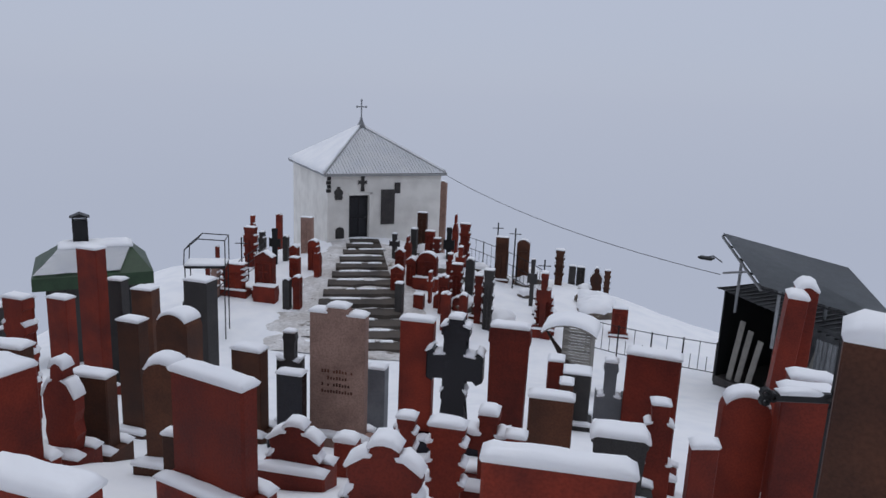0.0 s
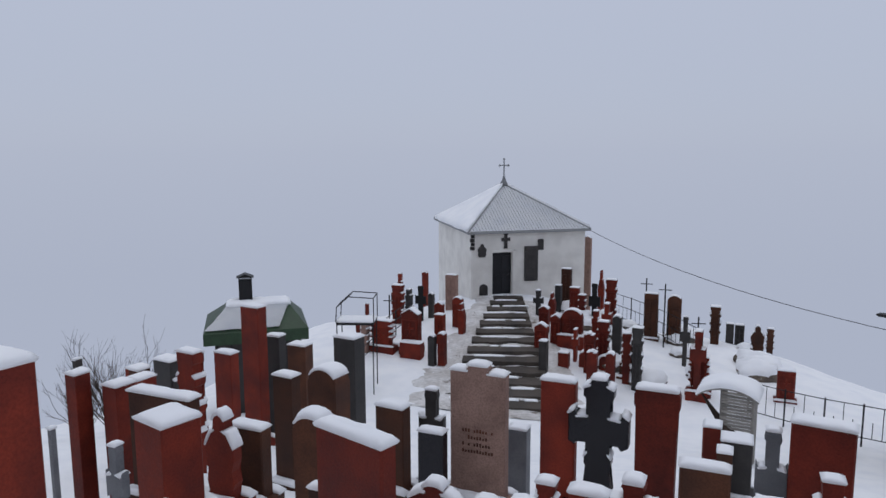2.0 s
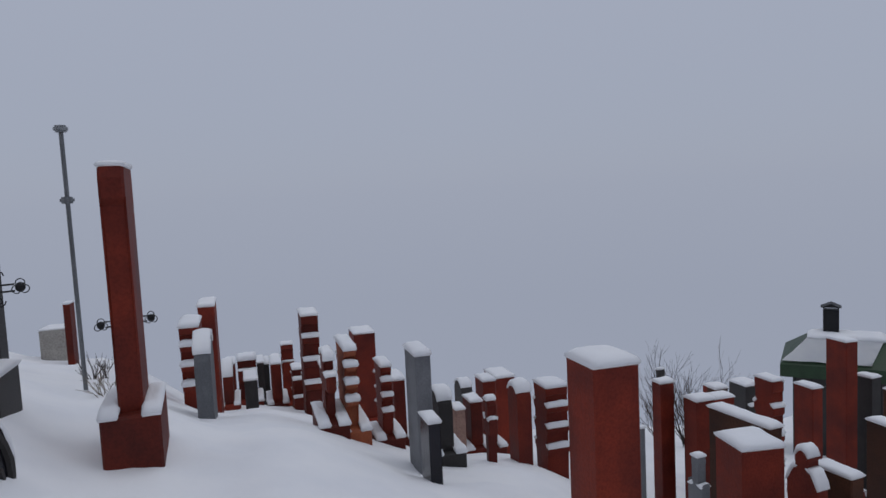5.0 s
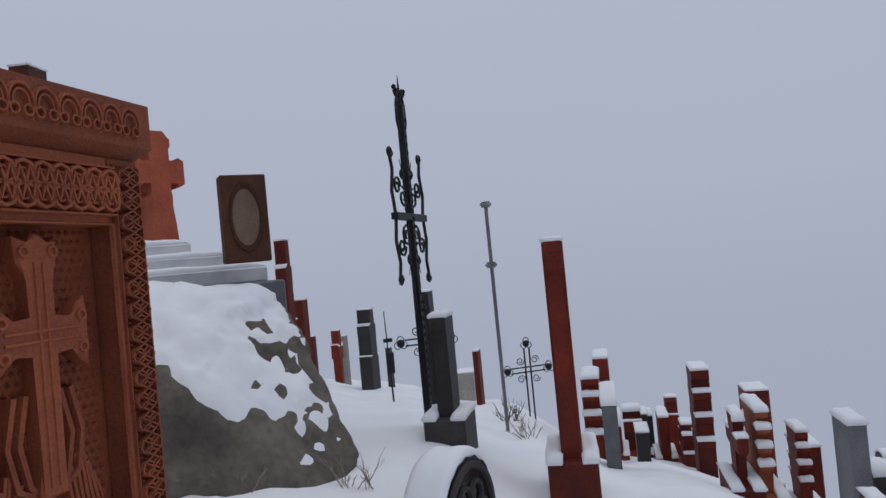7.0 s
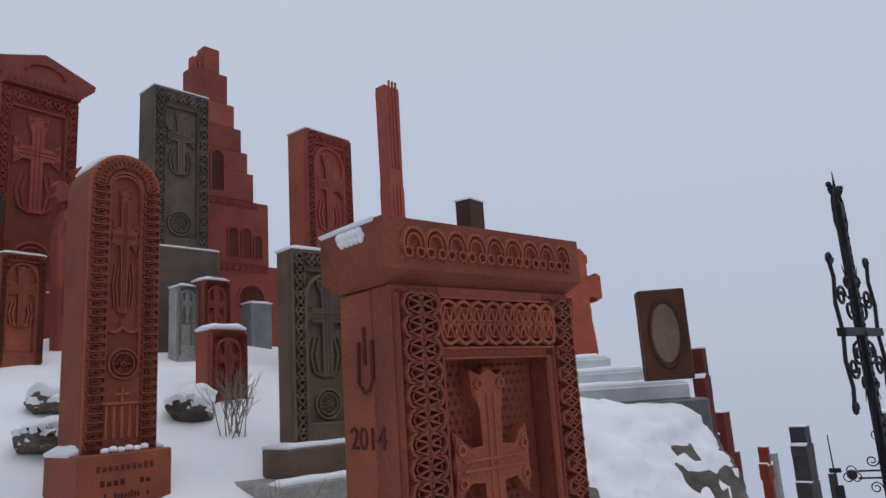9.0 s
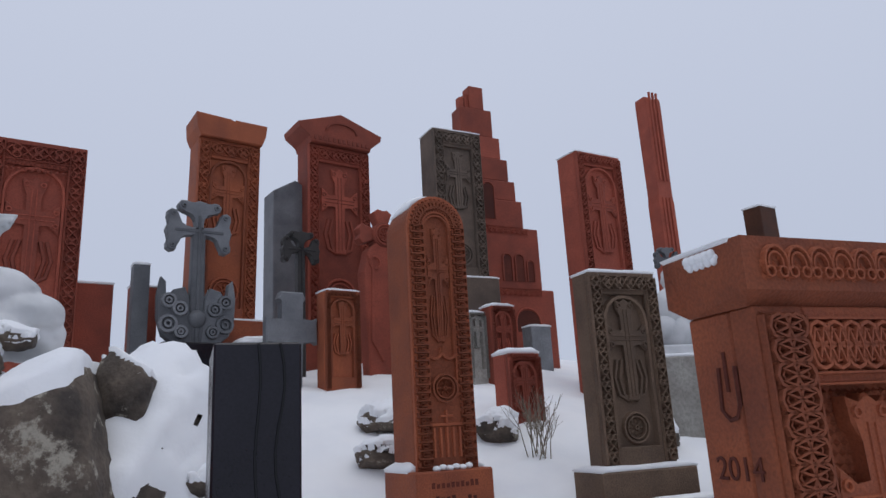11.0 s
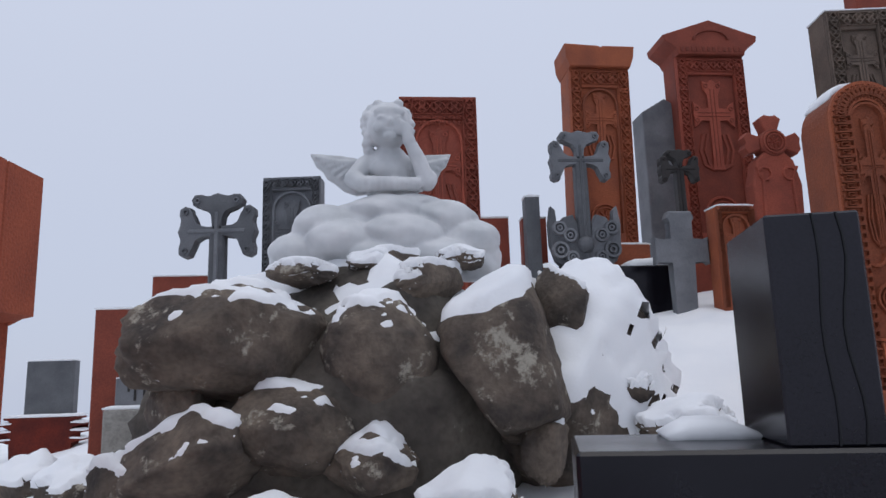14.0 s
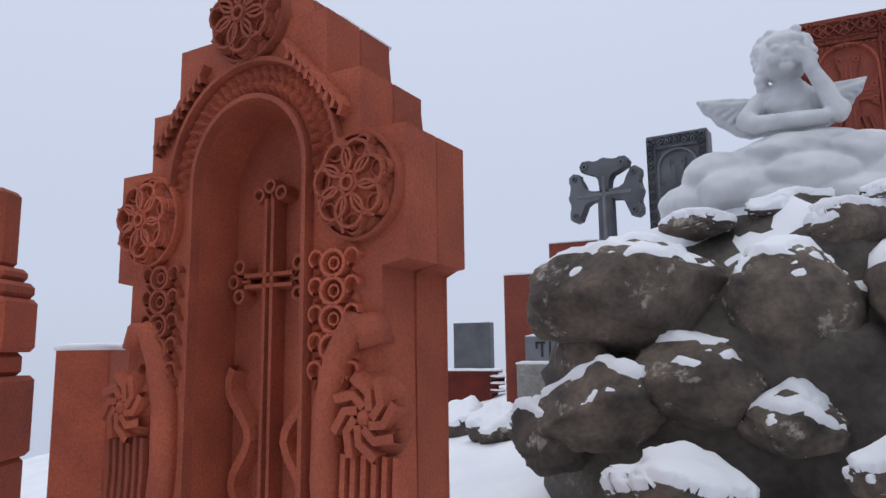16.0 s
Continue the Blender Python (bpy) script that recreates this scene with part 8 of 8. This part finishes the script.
lantern_cross(-11.2, 1.5, 100, 1.25)
lantern_cross(-9.55, -0.2, 100, 1.35, label="small dark iron cross on the crest")
sp = thing("iron_spear", -8.79, -0.71, ground_z(-8.79, -0.71), 100, "thin iron spear-topped rod with a small plate", "rod")
part("rod", tube(bmesh.new(), [(0, 0, -0.2), (-0.03, 0, 1.15)], 0.013, 6, 0.006), IRON, sp)
part("plate", cube_bm(-0.05, 0.05, -0.015, 0.015, 0.35, 0.62), IRON, sp)
part("crossguard", cube_bm(-0.07, 0.05, -0.015, 0.015, 0.75, 0.80), IRON, sp)


def wheel_stone():
    x, y = -3.78, -0.28
    g = ground_z(x, y)
    e = thing("round_headstone", x, y, g, 150, "round black granite headstone with carved scrolls under snow", "gravestone")
    r, D = 0.36, 0.24
    zc = -0.86 - r - g
    part("slab", prism(bmesh.new(), [(-r, -0.4), (r, -0.4)] + arc(0, zc, r, 0, 180, 18), 0, D, 0.015), BLACK, e)
    bm = bmesh.new()
    ring(bm, 0, zc, r * 0.86, 0.05, -0.02, 0.004, 24)
    for k in range(6):
        a = k * math.tau / 6
        ring(bm, 0.15 * math.cos(a), zc + 0.15 * math.sin(a), 0.075, 0.035, -0.02, 0.004, 10)
    tagged(part("carving", bm, DARK, e, "carved tracery"), kind="stuff")
    bm = bmesh.new()
    snow_bm(bm, arc(0, zc, r, 5, 175, 14), 0.01, D, 0.05, 0.05, 8.0)
    part("snow_cap", bm, SNOW, e, "snow over the round top", True)


wheel_stone()


def rail_fence(points, H=1.05, rails=3, spacing=0.35, label="thin black iron railing along the edge of the slope"):
    for (x0, y0), (x1, y1) in zip(points, points[1:]):
        L = math.hypot(x1 - x0, y1 - y0)
        n = max(2, round(L / 1.6))
        e = thing("iron_fence", (x0 + x1) / 2, (y0 + y1) / 2, 0, 0, label, "fence", "iron fences")
        mx, my = (x0 + x1) / 2, (y0 + y1) / 2
        P = []
        for i in range(n + 1):
            u = i / n
            x, y = x0 + (x1 - x0) * u, y0 + (y1 - y0) * u
            P.append((x - mx, y - my, ground_z(x, y)))
        for p in P:
            part("post", tube(bmesh.new(), [(p[0], p[1], p[2] - 0.2), (p[0], p[1], p[2] + H + 0.05)], 0.025, 5), IRON, e)
        for k in range(rails):
            z = H - k * (H - 0.25) / max(1, rails - 1)
            for a, b in zip(P, P[1:]):
                part("rail", tube(bmesh.new(), [(a[0], a[1], a[2] + z), (b[0], b[1], b[2] + z)], 0.016, 4), IRON, e)
        for a, b in zip(P, P[1:]):
            for k in range(1, 4):
                u = k / 4
                q = tuple(a[i] + (b[i] - a[i]) * u for i in range(3))
                part("baluster", tube(bmesh.new(), [(q[0], q[1], q[2] + 0.25), (q[0], q[1], q[2] + H * (0.62 if k % 2 else 1.0))], 0.012, 4), IRON, e)


rail_fence([(-8.3, 21.6), (-8.0, 25.5), (-7.6, 29.0)], 1.0)
rail_fence([(1.2, 33.5), (3.2, 29.5), (4.2, 27.0)], 1.3)
rail_fence([(4.9, 22.3), (6.6, 20.8), (8.2, 19.7)], 1.15, 2)


def frame_stand():
    """An open house-shaped frame of iron bars over a flat tray."""
    x, y = -7.5, 21.6
    e = thing("iron_stand", x, y, ground_z(x, y), 10, "open house-shaped iron frame with a snowy tray", "frame")
    z0 = -6.1 - ground_z(x, y) + 0.7
    a, d = 0.62, 0.45
    top = z0 + 0.85
    for yy in (-d, d):
        pts = [(-a, yy, z0), (-a * 0.95, yy, z0 + 0.5), (-a * 0.3, yy, top), (a, yy, top - 0.05), (a, yy, z0)]
        for p, q in zip(pts, pts[1:]):
            part("bar", tube(bmesh.new(), [p, q], 0.018, 5), IRON, e)
    for p in ((-a * 0.95, z0 + 0.5), (-a * 0.3, top), (a, top - 0.05)):
        part("bar", tube(bmesh.new(), [(p[0], -d, p[1]), (p[0], d, p[1])], 0.018, 5), IRON, e)
    part("tray", cube_bm(-a, a, -d, d, z0 - 0.1, z0), IRON, e)
    for sx in (-1, 1):
        for sy in (-1, 1):
            part("leg", tube(bmesh.new(), [(sx * a * 0.95, sy * d, -0.2), (sx * a * 0.95, sy * d, z0)], 0.02, 5), IRON, e)
    cap_snow(e, -a, a, -d, d, z0, 0.05)


frame_stand()


def bench():
    e = thing("iron_bench", 6.2, 19.0, ground_z(6.2, 19.0), -32, "black iron bench frame standing in the snow", "bench")
    part("seat", cube_bm(-0.55, 0.55, -0.2, 0.2, 0.62, 0.70), IRON, e)
    for sx in (-1, 1):
        for sy in (-1, 1):
            part("leg", tube(bmesh.new(), [(sx * 0.52, sy * 0.18, -0.2), (sx * 0.52, sy * 0.18, 0.63)], 0.018, 5), IRON, e)
    for sx in (-1, 1):
        part("rail", tube(bmesh.new(), [(sx * 0.52, -0.18, 0.3), (sx * 0.52, 0.18, 0.3)], 0.014, 5), IRON, e)


bench()


def covered_cart():
    """A low slatted wooden canopy whose curved top carries snow."""
    x, y = 3.25, 16.9
    g = ground_z(x, y)
    e = thing("wooden_canopy", x, y, g, -18, "slatted grey wooden canopy with a snowy curved top", "canopy")
    H = -5.35 - g
    for i in range(12):
        part("slat", cube_bm(-0.05, 0.62, -0.42, -0.38, H - 0.1 - i * 0.075, H - 0.04 - i * 0.075), WOOD, e)
    for sx in (-0.05, 0.62):
        part("post", cube_bm(sx - 0.03, sx + 0.03, -0.38, 0.4, 0, H - 0.02), WOOD, e)
    for i in range(7):
        part("branch", tube(bmesh.new(), [(-0.55 + 0.04 * i, -0.1, H - 0.25 - 0.05 * i), (0.0 + 0.08 * i, -0.5, H - 0.9 - 0.04 * i), (0.35, -0.45, 0.15)], 0.025, 5), TWIG, e)
    line = arc(0.1, H - 0.55, 0.85, 40, 145, 10, 0.62)
    part("roof", prism(bmesh.new(), line + [(u, v - 0.05) for u, v in line[::-1]], -0.5, 0.5), WOOD, e)
    bm = bmesh.new()
    snow_bm(bm, line, -0.5, 0.5, 0.13, 0.08, 6.0)
    part("snow_cap", bm, SNOW, e, "thick snow on the curved top", True)


covered_cart()

# cable from the chapel to the shed
cb = thing("cable", 0.0, 34.2, -3.7, 0, "thin black cable sagging from chapel to shed", "cable")
a, b = Vector((0, 0, 0)), Vector((7.9, 19.4, -4.55)) - Vector((0.0, 34.2, -3.7))
part("wire", tube(bmesh.new(), [a.lerp(b, i / 16) - Vector((0, 0, 1.2 * 4 * (i / 16) * (1 - i / 16) * 0.33)) for i in range(17)], 0.012, 4), IRON, cb)

# lamp posts and grave rods by the knoll
for x, y, h in ((3.0, 29.0, 2.6), (2.45, 31.5, 2.4), (4.0, 26.8, 1.9), (-8.05, 27.2, 1.7)):
    p = thing("iron_post", x, y, ground_z(x, y), 0, "thin iron post with a small crossbar", "post", "iron posts")
    part("rod", tube(bmesh.new(), [(0, 0, -0.2), (0, 0, h)], 0.03, 5), IRON, p)
    part("crossbar", tube(bmesh.new(), [(-0.25, 0, h - 0.25), (0.25, 0, h - 0.25)], 0.02, 5), IRON, p)
lantern_cross(-12.9, 19.6, 30, 1.7, label="thin iron cross beside the green hut")


def front_iron_cross():
    x, y = 2.05, 3.35
    e = thing("iron_cross", x, y, ground_z(x, y), 0, "black flat-iron cross with a rosette and white marks", "cross")
    H = -1.02 - ground_z(x, y)
    part("post", cube_bm(-0.03, 0.03, -0.02, 0.02, -0.2, H, bevel=0.006), IRON, e)
    part("arm", cube_bm(-0.36, 0.14, -0.02, 0.02, H - 0.36, H - 0.31, bevel=0.006), IRON, e)
    bm = bmesh.new()
    for k in range(8):
        a = k * math.tau / 8
        stud(bm, 0.04 * math.cos(a), H - 0.335 + 0.04 * math.sin(a), 0.035, 0.014, -0.05, -0.018, a)
    for cx, cz in ((0, H), (-0.36, H - 0.335), (0.14, H - 0.335)):
        for k in range(3):
            a = k * math.tau / 3
            ring(bm, cx + 0.025 * math.cos(a), cz + 0.025 * math.sin(a), 0.02, 0.02, -0.03, 0.0, 8)
    tagged(part("rosette", bm, IRON, e), kind="stuff")
    bm = bmesh.new()
    for k in range(5):
        box(bm, -0.012, 0.012, -0.026, -0.018, H - 0.12 - 0.05 * k, H - 0.10 - 0.05 * k)
    tagged(part("marks", bm, MARBLE, e, "small white painted marks"), kind="stuff")
    cap_snow(e, -0.3, -0.1, -0.02, 0.02, H - 0.31, 0.02)


front_iron_cross()


# ---------------------------------------------------------------- bare shrubs and dry stalks
def shrub(x, y, h, seed, label, n=16, spread=0.6, mat=None, r=0.012, depth=3, sz=None):
    rnd = random.Random(seed)
    e = thing("bare_shrub", x, y, ground_z(x, y) if sz is None else sz, 0, label, "shrub", "shrubs")
    bm = bmesh.new()

    def grow(p, d, length, rad, level):
        q = p + d * length
        mid = p.lerp(q, 0.5) + Vector((rnd.uniform(-1, 1), rnd.uniform(-1, 1), 0)) * length * 0.07
        tube(bm, [p, mid, q], rad, 4, rad * 0.55)
        if level:
            for _ in range(rnd.choice((2, 3))):
                dd = (d + Vector((rnd.uniform(-1, 1), rnd.uniform(-1, 1), rnd.uniform(-0.2, 0.6))) * 0.55).normalized()
                grow(p.lerp(q, rnd.uniform(0.45, 1.0)), dd, length * rnd.uniform(0.5, 0.75), rad * 0.6, level - 1)

    for _ in range(n):
        d = Vector((rnd.uniform(-1, 1) * spread, rnd.uniform(-1, 1) * spread, 1)).normalized()
        grow(Vector((rnd.uniform(-0.1, 0.1), rnd.uniform(-0.1, 0.1), -0.05)), d, h * rnd.uniform(0.4, 0.6), r, depth)
    part("branching", bm, mat or TWIG, e)


shrub(-11.9, 15.2, 2.7, 1, "leafless grey shrub on the edge of the slope", 20, 0.55, r=0.014)
shrub(-13.0, 15.4, 2.0, 2, "leafless shrub beside a larger one", 16, 0.6, r=0.012)
shrub(-5.05, -5.80, 0.75, 3, "dry brown stalks beside a low stone", 14, 0.55, GRASS, 0.006, 2)
shrub(-5.55, -6.25, 0.5, 4, "withered plant dusted with snow", 10, 0.8, GRASS, 0.005, 2)
shrub(-4.04, -4.25, 0.55, 5, "thin dry stalks in the snow", 5, 0.25, GRASS, 0.004, 1)
shrub(-2.66, -7.66, 0.4, 6, "dry weeds poking from the snow", 8, 0.6, GRASS, 0.004, 2)
shrub(-4.30, -0.93, 0.3, 7, "dry grass below the boulder", 14, 0.9, GRASS, 0.004, 1)
shrub(-4.21, -1.63, 0.25, 8, "dry grass at the foot of a boulder", 12, 0.9, GRASS, 0.004, 1)
shrub(-7.4, 0.7, 0.35, 9, "dry grass tuft at a pole", 14, 0.9, GRASS, 0.005, 1)
shrub(-9.6, 0.9, 0.45, 10, "dead wreath stalks by a headstone", 14, 0.9, TWIG, 0.008, 1)
